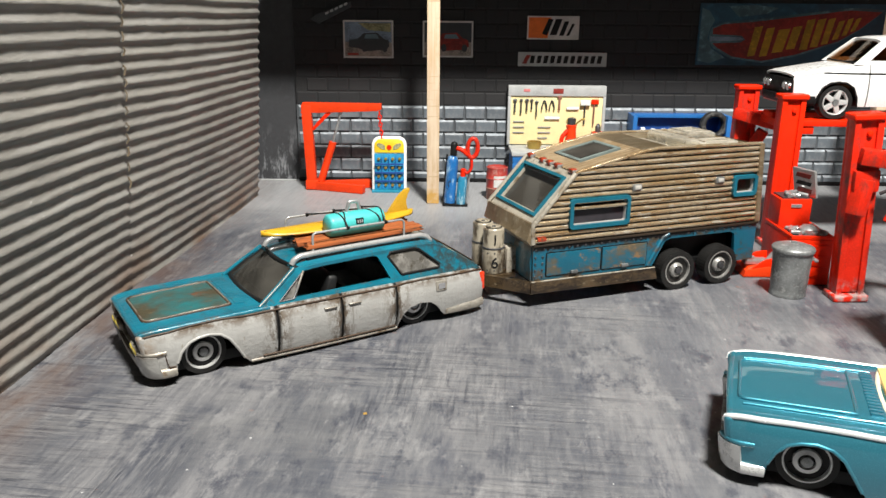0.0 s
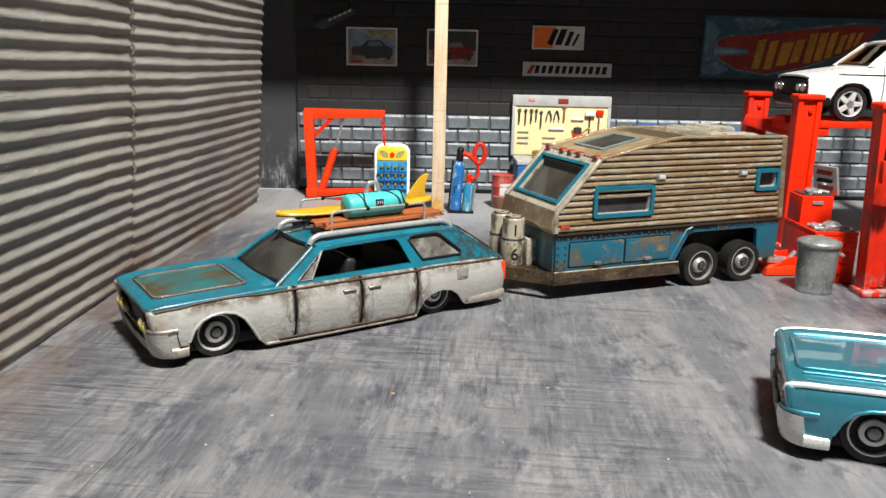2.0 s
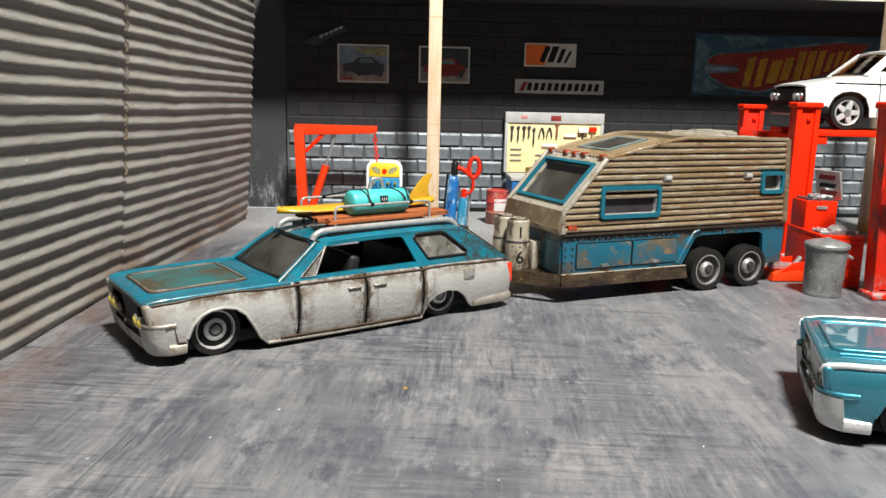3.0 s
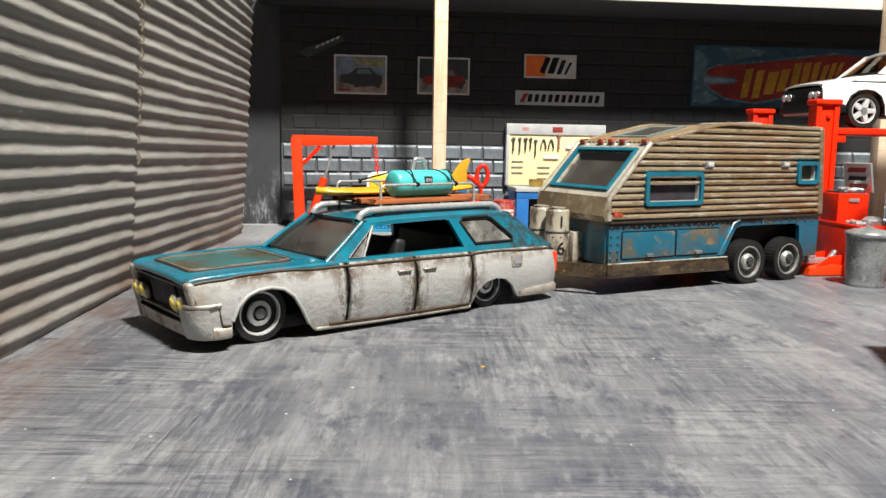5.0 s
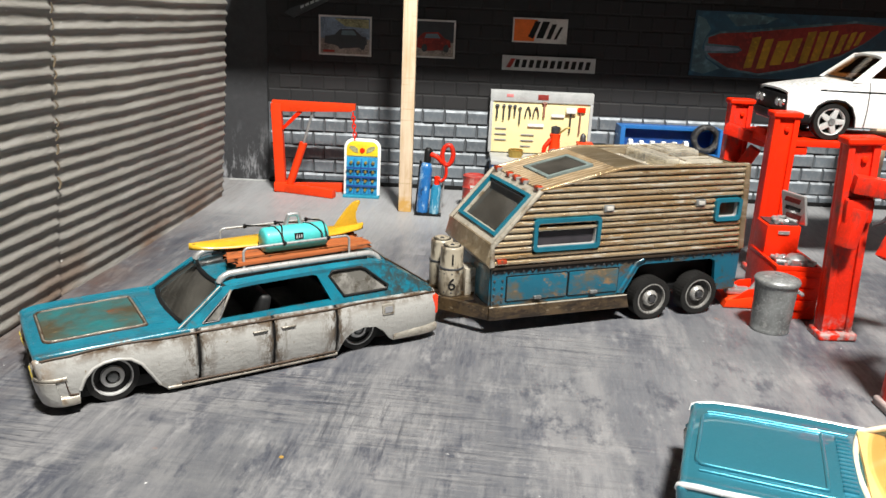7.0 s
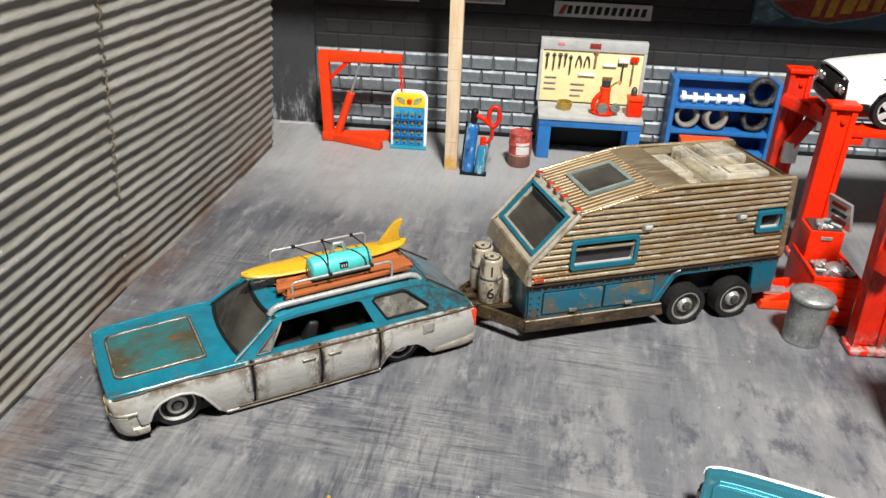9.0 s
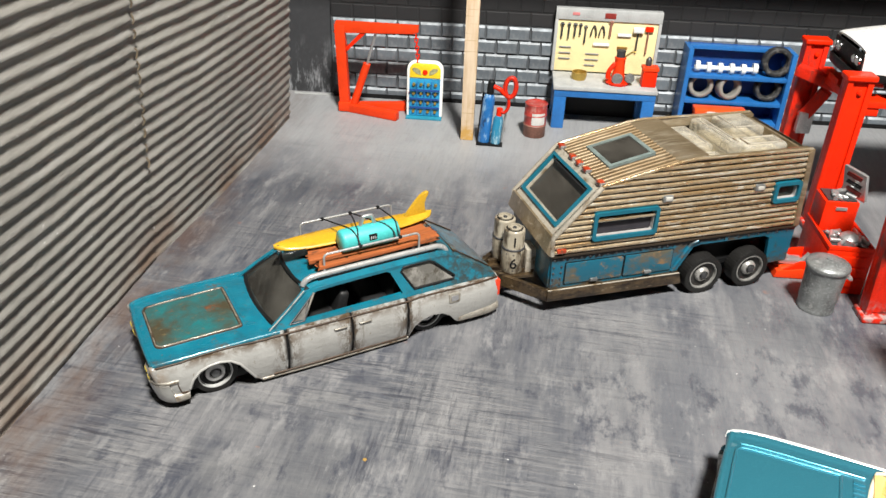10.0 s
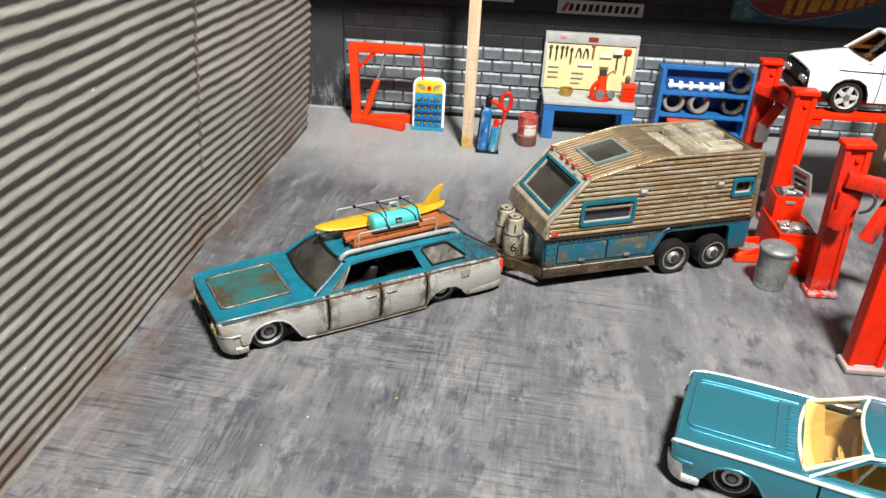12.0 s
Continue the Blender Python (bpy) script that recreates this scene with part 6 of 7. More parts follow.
BIG = (-29.9, -14.4, 17.6, 24.4)
SMALL = (14.2, 21.2, 21.6, 26.7)
for y0, y1, sign in ((NEAR, NEAR + 0.9, -1), (FAR - 0.9, FAR, 1)):
    holes = [rounded(BIG[0] + 0.5, BIG[1] - 0.5, BIG[2] + 0.5, BIG[3] - 0.5, 0.6, 3), rounded(SMALL[0] + 0.5, SMALL[1] - 0.5, SMALL[2] + 0.5, SMALL[3] - 0.5, 0.4, 3)]
    wall = part("side_wall", pierced(finer(PROFILE, 4), [finer(h, 2) for h in holes], lambda u, w, d, a=y0, b=y1: (u, a + (b - a) * d, w), 1.0), groove, van, "ribbed tan side wall")
    face = y0 if sign < 0 else y1
    zz = 15.5
    while zz < 34.0:
        a, b = reach(zz)
        spans = [(a + 0.25, b - 0.25)]
        for x0, x1, z0, z1 in (BIG, SMALL):
            if z0 - 0.3 < zz < z1 + 0.3:
                spans = [s for p, q in spans for s in ((p, x0 - 0.1), (x1 + 0.1, q)) if s[1] - s[0] > 0.4]
        for p, q in spans:
            n = max(2, int((q - p) / 4))
            bm = rod([(p + (q - p) * k / n, face + sign * 0.02, zz + 0.06 * noise.noise(Vector((p + k, zz, sign)))) for k in range(n + 1)], 0.50, 12)
            part("siding_rib", bm, rib_metal, wall)
        zz += 1.34
    for (x0, x1, z0, z1), nm in ((BIG, "side_window"), (SMALL, "rear_side_window")):
        win = part(nm, ring_frame(rounded(x0, x1, z0, z1, 0.9), rounded(x0 + 0.85, x1 - 0.85, z0 + 0.85, z1 - 0.85, 0.5), face + sign * 0.95, face - sign * 0.3), teal_trim, van, "teal-framed window")
        part("reveal", ring_frame(rounded(x0 + 0.75, x1 - 0.75, z0 + 0.75, z1 - 0.75, 0.5), rounded(x0 + 0.95, x1 - 0.95, z0 + 0.95, z1 - 0.95, 0.4), face + sign * 0.3, face - sign * 0.6), plain("pale_grey_plastic", (0.34, 0.33, 0.32), 0.35), win, "pale window reveal")
        if sign < 0:
            part("pane", box(x0 + 0.8, x1 - 0.8, face + 0.55, face + 0.8, z0 + 0.8, z1 - 0.8), dark_pane if nm == "side_window" else clear_glass, win)
    for x, zc in ((-12.9, 25.8), (10.1, 25.9)):
        lamp = part("side_lamp", box(x - 1.2, x + 1.2, face + sign * 0.2 - 0.7, face + sign * 0.2 + 0.7, zc - 0.6, zc + 0.8, 0.25), zinc, van)
        part("lens", box(x - 0.8, x + 0.8, face + sign * 0.8 - 0.35, face + sign * 0.8 + 0.35, zc - 0.3, zc + 0.6, 0.15), plain("grey_white_lens", (0.5, 0.48, 0.44), 0.2, coat=0.6), lamp, "grey-white lens")
    part("marker_lamp", box(-37.6, -35.4, face + sign * 0.5 - 0.4, face + sign * 0.5 + 0.4, 15.5, 16.4, 0.3), marker_red, van, "orange-red marker lamp")
    line = [(x, face + sign * 0.15, z) for x, z in ((-38.4, 14.9), (-38.6, 19.2), (-28.7, 30.0))]
    part("edge_bead", rod(line, 0.55, 8), pale_tan, van, "rubbed pale edge")
    line = [(x, face + sign * 0.1, z + 0.1) for x, z in ((-28.7, 30.0), (-20, 32.0), (-11, 33.9), (-7.5, 34.3), (21.8, 33.9))]
    part("roof_bead", rod(line, 0.42, 8), rib_metal, van)
    part("rear_pillar", prism([(20.9, 33.5), (21.75, 33.75), (23.3, 14.7), (22.2, 14.7)], face + sign * 0.62, face - sign * 0.1, 0.12), tan_metal, van, "smooth tan rear pillar")
    part("corner_bead", rod([(21.9, face + sign * 0.1, 33.9), (23.3, face + sign * 0.1, 14.8)], 0.6, 8), tan_metal, van)
part("rear_wall", prism([(22.4, 14.6), (23.3, 14.6), (21.7, 33.6), (20.8, 33.6)], NEAR + 0.9, FAR - 0.9), tan_metal, van)
part("floor_panel", box(-38.0, 22.6, NEAR + 0.6, FAR - 0.6, 14.1, 14.7), dark_inside, van)

# sloping front: window panel, lower apron, roof
FA, FB = Vector((-38.6, 0, 19.2)), Vector((-28.7, 0, 30.0))
fway = (FB - FA).normalized()
fup = Vector((-fway.z, 0, fway.x))


def front_place(u, w, d):
    """u across from the near side, w up the slope, d inwards."""
    p = FA + fway * w - fup * d
    return (p.x, NEAR + u, p.z)


LEN = (FB - FA).length
WIDE = FAR - NEAR
part("front_panel", pierced(finer([(0.2, 0), (WIDE - 0.2, 0), (WIDE - 0.2, LEN), (0.2, LEN)], 3), [finer([(2.55, 2.55), (WIDE - 2.15, 2.55), (WIDE - 2.15, LEN - 2.25), (2.55, LEN - 2.25)], 3)], front_place, 1.0), pale_tan, van, "rubbed pale tan front panel")
fr = part("windscreen_surround", pierced([(1.9, 1.9), (WIDE - 1.5, 1.9), (WIDE - 1.5, LEN - 1.6), (1.9, LEN - 1.6)], [[(2.6, 2.6), (WIDE - 2.2, 2.6), (WIDE - 2.2, LEN - 2.3), (2.6, LEN - 2.3)]], lambda u, w, d: front_place(u, w, d - 0.5), 0.7), teal_trim, van, "teal windscreen surround")
part("inner_rim", pierced([(2.5, 2.5), (WIDE - 2.1, 2.5), (WIDE - 2.1, LEN - 2.2), (2.5, LEN - 2.2)], [[(3.0, 3.0), (WIDE - 2.6, 3.0), (WIDE - 2.6, LEN - 2.7), (3.0, LEN - 2.7)]], lambda u, w, d: front_place(u, w, d + 0.3), 0.5), pale_tan, fr, "pale inner rim")
dust_glass = thin_glass("dusty_dark_glass", (0.20, 0.19, 0.175), 0.16, (0.24, 0.22, 0.19), 0.1, True)
bm = bmesh.new()
for d in (0.8, 1.1):
    bm.faces.new([bm.verts.new(front_place(u, w, d)) for u, w in ((2.2, 2.1), (WIDE - 1.9, 2.1), (WIDE - 1.9, LEN - 1.9), (2.2, LEN - 1.9))])
part("windscreen", bm, dust_glass, van, "dusty dark windscreen", smooth=0)
part("front_apron", prism([(-38.9, 14.5), (-39.9, 15.8), (-38.9, 19.5), (-37.9, 19.5), (-37.9, 14.5)], NEAR - 0.1, FAR + 0.1, 0.3), tan_metal, van, "tan front apron")
for y in (NEAR + 1.6, NEAR + 8.3, NEAR + 11.9, NEAR + 15.3, FAR - 1.5):
    part("roof_lamp", box(-29.3, -27.8, y - 0.85, y + 0.65, 29.8, 30.9, 0.35), marker_red, van, "small red roof lamp")
    part("lamp_housing", box(-29.1, -27.7, y - 1.15, y - 0.8, 29.8, 30.6, 0.12), silver, van, "grey lamp housing")
hatch = (-24.4, -13.6, NEAR + 6.0, FAR - 5.6)
part("roof_front", prism([(-28.9, 29.0), (-28.7, 29.9), (-20, 31.9), (-11.0, 33.8), (-7.0, 34.1), (-7.0, 33.1), (-11, 32.8), (-20, 30.9)], NEAR + 0.5, FAR - 0.5), groove, van, "ribbed sloping roof")


def roof_z(x):
    return ramp(x, [(-28.7, 30.0), (-20, 32.0), (-11.0, 33.9), (-7.0, 34.2)])


y = NEAR + 0.9
while y < FAR - 0.5:
    spans = [(-28.5, -11.2)]
    if hatch[2] - 0.4 < y < hatch[3] + 0.4:
        spans = [(-28.5, hatch[0]), (hatch[1], -11.2)]
    for p, q in spans:
        part("roof_rib", rod([(x, y, roof_z(x) - 0.02) for x in steps(p, q, 3, (-20,))], 0.40, 12), roof_rib_dim, van)
    y += 1.33
part("roof_plate", prism([(-11.4, 33.7), (-11.4, 34.0), (-7.0, 34.45), (-3.6, 34.4), (-3.6, 33.6)], NEAR + 0.7, FAR - 0.7), tan_metal, van, "smooth tan roof band")


def hatch_point(u, w, d):
    x = hatch[0] + u
    return (x, hatch[2] + w, roof_z(x) + 0.55 - d)


HL, HW = hatch[1] - hatch[0], hatch[3] - hatch[2]
hat = part("roof_hatch", pierced(finer([(0, 0), (HL, 0), (HL, HW), (0, HW)], 2), [finer([(0.9, 0.9), (HL - 0.9, 0.9), (HL - 0.9, HW - 0.9), (0.9, HW - 0.9)], 2)], hatch_point, 1.2), plain("grey_teal_trim", (0.16, 0.20, 0.19), 0.4, grain=0.25), van, "grey-teal hatch frame")
bm = bmesh.new()
for d in (0.2, 0.5):
    bm.faces.new([bm.verts.new(hatch_point(u, w, d)) for u, w in ((0.8, 0.8), (HL - 0.8, 0.8), (HL - 0.8, HW - 0.8), (0.8, HW - 0.8))])
part("pane", bm, dust_glass, hat, "dark hatch glass", smooth=0)

# the open rear roof with moulded clear plastic in it
well = part("roof_well", box(-3.8, 21.0, NEAR + 0.9, FAR - 0.9, 30.0, 30.8), plain("cream_plastic", (0.44, 0.385, 0.28), 0.3, coat=0.5, grain=0.3), van, "cream roof well")
part("roof_rim", box(-4.4, 21.8, NEAR + 0.4, NEAR + 1.8, 32.6, 34.05, 0.3), tan_metal, van)
part("roof_rim", box(-4.4, 21.8, FAR - 1.8, FAR - 0.4, 32.6, 34.2, 0.3), tan_metal, van)
part("roof_rim", box(20.0, 21.8, NEAR + 1.8, FAR - 1.8, 31.8, 33.6, 0.3), tan_metal, van)
for name, b in (("moulding", (-3.2, 3.0, 10.0, FAR - 2.0, 30.6, 33.0)), ("moulding", (3.4, 7.0, 5.0, FAR - 2.4, 30.6, 35.0)), ("moulding", (7.6, 18.6, 5.0, 10.6, 30.6, 34.2)), ("moulding", (9.0, 17.6, 12.4, FAR - 2.4, 30.6, 35.2)), ("moulding", (-2.8, 2.6, 4.0, 8.6, 30.6, 32.4))):
    bulge = part(name, box(*b, 1.0, seg=5), milky, van, "milky clear plastic moulding")
    x0, x1, y0, y1, z0, z1 = b
    # pale rods stand in for the white highlights on the plastic's edges
    rim_line = [(x0 + 1.1, y0 + 1.1, z1), (x1 - 1.1, y0 + 1.1, z1), (x1 - 1.1, y1 - 1.1, z1), (x0 + 1.1, y1 - 1.1, z1), (x0 + 1.1, y0 + 1.1, z1)]
    part("moulding_highlight", rod(rim_line, 0.22, 8), pale_tan, bulge, "pale rod as an edge highlight on the moulding")

# teal base with lockers
ARCH = [(-6.6, 6.4), (-3.4, 12.2), (-1.8, 12.7), (15.4, 12.7), (16.8, 12.1), (17.6, 5.0)]
BASE = [(-38.0, 6.2)] + ARCH + [(23.2, 5.0), (23.4, 14.4), (-38.2, 14.4)]
for y0, y1, sign in ((NEAR, NEAR + 0.9, -1), (FAR - 0.9, FAR, 1)):
    base = part("base_side", pierced(finer(BASE, 4), [], lambda u, w, d, a=y0, b=y1: (u, a + (b - a) * d, w), 1.0), teal_metal, van, "rust-stained teal base")
    face = y0 if sign < 0 else y1
    for x0, x1 in ((-34.8, -21.0), (-20.5, -8.6)):
        locker = part("locker", prism(rounded(x0, x1, 7.2, 12.4, 0.3), face + sign * 0.30, face + 0.1, 0.12), locker_metal, base, "brown-washed locker door")
        part("locker_gap", ring_frame(rounded(x0 - 0.25, x1 + 0.25, 6.95, 12.65, 0.4), rounded(x0 - 0.02, x1 + 0.02, 7.18, 12.42, 0.3), face + sign * 0.04, face + 0.0), black, base, "dark gap round the locker")
        part("latch", box((x0 + x1) / 2 - 0.9, (x0 + x1) / 2 + 0.9, face + sign * 0.5 - 0.35, face + sign * 0.5 + 0.35, 7.3, 8.0, 0.2), zinc, locker, "grey latch")
    part("strap", rod([(-8.0, face + sign * 0.1, 6.6), (-4.2, face + sign * 0.2, 13.3), (-2.6, face + sign * 0.2, 13.9)], 0.4, 10), teal_metal, base, "teal arch strap")
    rng = random.Random(40 + sign)
    wavy = [(-38.2 + 0.45 * k, 13.55 + 0.45 * math.sin(k * 2.1) * rng.random() - 0.3 * rng.random()) for k in range(0, 96)]
    part("chipped_edge", prism([(-38.2, 14.3)] + wavy + [(wavy[-1][0], 14.3)], face + sign * 0.14, face + sign * 0.02), black, base, "chipped black edge line")
    part("seam", box(-38.3, 23.4, face + sign * 0.15 - 0.25, face + sign * 0.15 + 0.25, 14.2, 14.7, 0.1), groove, base)
    for x in [-37.6 + 2.1 * k for k in range(14)] + [3 + 2.6 * k for k in range(8)]:
        part("rivet", lathe([(0.28, 0), (0.22, 0.18), (0, 0.24)], 8, m=Matrix.Translation((x, face + sign * 0.02, 13.5)) @ Matrix.Rotation(radians(90 if sign < 0 else -90), 4, "X")), dark_steel, base)
    for k in range(4):
        for x in (-37.6, -35.8):
            part("rivet", lathe([(0.28, 0), (0.22, 0.18), (0, 0.24)], 8, m=Matrix.Translation((x, face + sign * 0.02, 7.2 + 1.5 * k)) @ Matrix.Rotation(radians(90 if sign < 0 else -90), 4, "X")), dark_steel, base)
    part("skirt", prism([(-38.8, 3.5), (-5.4, 3.3), (-6.2, 6.3), (-38.8, 6.4)], face + sign * 0.9, face - sign * 0.4, 0.25), brown_steel, van, "brown steel chassis rail")
    # thin pale rod puts a bright highlight on the rail's top edge
    part("skirt_highlight", rod([(-38.8, face + sign * 0.8, 6.35), (-6.3, face + sign * 0.8, 6.25)], 0.17, 8), pale_tan, van, "pale rod as a highlight on the rail's top edge")
part("base_front", box(-38.3, -37.3, NEAR + 0.9, FAR - 0.9, 6.2, 14.4), teal_metal, van)
part("base_rear", box(22.2, 23.2, NEAR + 0.9, FAR - 0.9, 5.0, 14.4), teal_metal, van)
part("underside", box(-37.2, 21.6, NEAR + 2.6, FAR - 2.6, 5.0, 6.2), black, van)
part("wheel_box", box(-7, 17.6, NEAR + 3.6, FAR - 3.6, 5.2, 13.8), black, van)
part("interior", box(-31, 9, NEAR + 3.6, FAR - 3.6, 14.7, 28.0), dark_inside, van, "dark interior")
for x in (0.1, 12.6):
    toy_wheel(4.75, 1.7, x, 1.75, 4.85, -1, van, "steel")
    toy_wheel(4.75, 1.7, x, FAR - 0.15, 4.85, 1, van, "steel")
    part("axle", rod([(x, 2, 4.85), (x, FAR - 1, 4.85)], 0.5, 8), dark_steel, van)
# drawbar
TIP = (-50.6, 14.6)
for y, sign in ((NEAR - 0.4, -1), (FAR + 0.4, 1)):
    sec = [(-0.5, 3.6), (0.5, 3.6), (0.5, 6.3), (-0.5, 6.3)]
    part("drawbar", sweep([(-38.6, y), TIP], sec), brown_steel, van, "brown steel drawbar")
part("drawbar_plate", sweep([(-38.2, MID), (-48.0, MID + 1.4)], [(-4.6, 5.2), (4.6, 5.2), (4.6, 5.9), (-4.6, 5.9)]), brown_steel, van)
part("coupling", lathe([(0, 4.6), (1.3, 4.6), (1.4, 6.4), (0.8, 7.2), (0, 7.3)], 16, m=Matrix.Translation((TIP[0], TIP[1], 0))), dark_steel, van)

part("tank_bracket", box(-40.6, -38.2, 9.4, 13.6, 5.9, 11.9, 0.25), pale_tan, van, "pale bracket beside the tanks")
for y0, y1 in ((9.6, 12.6), (16.4, 15.4)):
    part("drawbar_brace", sweep([(-38.4, y0), (-47.4, y1)], [(-0.45, 5.9), (0.45, 5.9), (0.45, 6.7), (-0.45, 6.7)]), brown_steel, van)

# gas tanks on the drawbar
for dx, dy, lettered in ((-42.9, 11.9, True), (-43.2, 17.2, False)):
    tank = thing("gas_tank", "aged white gas tank with stencilled figures on the drawbar" if lettered else "aged white gas tank behind the lettered one", "gas tank", put(68.1, 171.6, 0, 21.5) @ put(dx, dy, 6.0), group="gas tanks")
    part("shell", lathe([(0, 0), (2.5, 0), (2.6, 0.3), (2.6, 5.6), (2.5, 5.85), (2.42, 6.0), (2.42, 10.0), (2.34, 10.35), (2.1, 10.52), (0, 10.55)], 28), aged_white, tank)
    part("collar", lathe([(1.6, 10.45), (1.62, 10.85), (1.25, 10.9), (1.15, 10.5)], 24), aged_white, tank)
    part("collar_ring", lathe([(1.9, 10.52), (1.88, 10.62), (1.64, 10.62), (1.6, 10.5)], 24), black, tank, "dark ring")
    part("valve", lathe([(0, 10.5), (0.5, 10.5), (0.4, 10.8), (0, 10.9)], 10), dark_steel, tank)
    part("band", lathe([(2.5, 5.65), (2.66, 5.75), (2.66, 6.0), (2.3, 6.15)], 28), dark_steel, tank, "dark steel band")
    if lettered:
        for text, zz, size in (("6", 1.5, 3.6), ("I", 6.9, 3.4)):
            curve = bpy.data.curves.new("stencil", "FONT")
            curve.body, curve.size, curve.extrude, curve.align_x = text, size * MM, 0.0001, "CENTER"
            flat_text = new("figure", curve)
            dg = bpy.context.evaluated_depsgraph_get()
            data = bpy.data.meshes.new_from_object(flat_text.evaluated_get(dg))
            bpy.data.objects.remove(flat_text)
            bm = bmesh.new()
            bm.from_mesh(data)
            bmesh.ops.scale(bm, vec=(1000, 1000, 1000), verts=bm.verts)
            for v in bm.verts:
                radius = 2.63 if zz < 5 else 2.45
                a = v.co.x / radius - radians(90 + 16)
                v.co = Vector(((radius + v.co.z) * math.cos(a), (radius + v.co.z) * math.sin(a), v.co.y + zz))
            bpy.data.meshes.remove(data)
            part("figure", bm, black, tank, "black stencilled figure", smooth=0)
        for k in range(10):
            a = 2 * math.pi * k / 10
            part("rivet", lathe([(0.2, 0), (0, 0.14)], 6, m=Matrix.Rotation(a, 4, "Z") @ Matrix.Translation((2.6, 0, 0.8)) @ Matrix.Rotation(radians(90), 4, "Y")), dark_steel, tank)
            part("rivet", lathe([(0.2, 0), (0, 0.14)], 6, m=Matrix.Rotation(a, 4, "Z") @ Matrix.Translation((2.6, 0, 4.9)) @ Matrix.Rotation(radians(90), 4, "Y")), dark_steel, tank)

# ---- car lifts, tools and the white car ----
def lift_post(x, y, label, h=42.4, wide=6.4):
    """A channel post with a capped top, a foot plate and, where it has one, a folded arm."""
    t = thing("lift_post", label, "lift post", put(x, y), group="lift posts")
    w = wide / 2
    part("back_plate", box(-w, w, 0.9, 2.0, 0.6, h - 1.2, 0.2), red_worn, t)
    for s in (-1, 1):
        part("flange", prism([(s * w, 0.6), (s * (w - 1.4), 0.6), (s * (w - 1.4), h - 1.2), (s * w, h - 1.2)][:: s], -2.0, 1.0, 0.2), red, t)
    part("face", box(-w + 1.3, w - 1.3, -1.4, -0.5, 2.0, h - 1.2, 0.2), red, t)
    part("cap", box(-w - 0.5, w + 0.5, -2.5, 2.5, h - 1.5, h, 0.5, seg=3), red, t)
    part("foot", box(-w - 0.8, w + 0.8, -3.2, 2.8, 0, 1.7, 0.6, seg=3), red_worn, t, "scuffed foot plate")
    part("bolt", lathe([(0, 0), (0.7, 0), (0.6, 0.7), (0, 0.9)], 10, m=Matrix.Translation((0.4, -1.3, h - 4.4)) @ Matrix.Rotation(radians(90), 4, "X")), red, t)
    return t


lift_post(107.6, 246.5, "worn red lift post behind the white car", 41.6)
lift_post(106.4, 210.4, "bright red lift post beside the white car", 42.6)
c = lift_post(106.4, 167.2, "worn red lift post with folded arms, slightly tilted", 43.2, wide=6.4)
c.matrix_world = put(106.4, 167.2) @ pose(0, 0, 0, 0, -2.6, 0)
d = lift_post(104.6, 134.2, "worn red lift post near the blue saloon", 43.2, wide=7.6)
for post in (bpy.data.objects["lift_post"], c):
    for child in post.children:
        if child.name.startswith(("flange", "face")):
            child.data.materials[0] = red_worn.mat
for child in d.children:
    if child.name.startswith("foot"):
        child.data.materials[0] = plain("pinkish_grey_plastic", (0.34, 0.27, 0.26), 0.5).mat


def arm(t, pts, size, name="arm"):
    """A square bar along points."""
    own = bmesh.new()
    for a, b in zip(pts, pts[1:]):
        a, b = Vector(a), Vector(b)
        way = (b - a).normalized()
        m = Matrix.Translation((a + b) / 2) @ way.to_track_quat("X", "Z").to_matrix().to_4x4()
        half = (b - a).length / 2 + size * 0.3
        merge(box(-half, half, -size / 2, size / 2, -size / 2, size / 2, size * 0.12), own, 0, m)
    part(name, own, red_worn, t)


arm(c, [(-0.5, -2.6, 34.0), (6.0, -4.0, 33.0), (15.0, -8.0, 30.0)], 3.6)
arm(c, [(-0.2, -2.8, 28.0), (-1.6, -3.4, 22.0)], 3.2, "carriage")
arm(c, [(9.5, -5.0, 29.0), (5.0, -7.0, 20.5)], 3.0, "folded_arm")
part("carriage", box(-2.6, 3.0, -3.4, -1.2, 26.0, 31.0, 0.6), red_worn, c)
part("hose", rod(smooth_path([(2, -4.0, 33), (5, -5.5, 30.5), (4.4, -5.5, 27.5), (2.6, -4.4, 26)]), 0.4, 8), dark_steel, c)
arm(d, [(-1.5, 3.0, 33.5), (6.0, 6.0, 34.0)], 3.6)
arm(bpy.data.objects["lift_post"], [(-3.6, -3.4, 33.0), (4.0, -8.0, 31.0), (9.0, -12.0, 30.0)], 3.2)
arm(bpy.data.objects["lift_post"], [(1.0, -3.4, 20.0), (4.0, -5.0, 27.0)], 3.6, "carriage")
part("arm_pad", box(-1.2, 3.0, -5.6, -3.0, 14.5, 21.0, 0.6), silver, bpy.data.objects["lift_post"], "bare metal arm pad")

ramp_bed = thing("lift_platform", "red lift runway carrying the white car", "car lift", put(112, 212.5))
for y in (-1.4, 16.0):
    part("runway", box(-3.0, 92, y, y + 7.4, 33.6, 35.3, 0.4), red, ramp_bed)
part("cross_beam", box(-2.6, 2.0, -1.0, 34.0, 31.4, 33.6, 0.4), red, ramp_bed)
part("cross_beam", box(80, 85, -1.0, 34.0, 31.4, 33.6, 0.4), red, ramp_bed)
for y in (-1.8, 34):
    lift_post(194.6, 210.8 if y < 0 else 246.5, "red lift post behind the white car's tail")

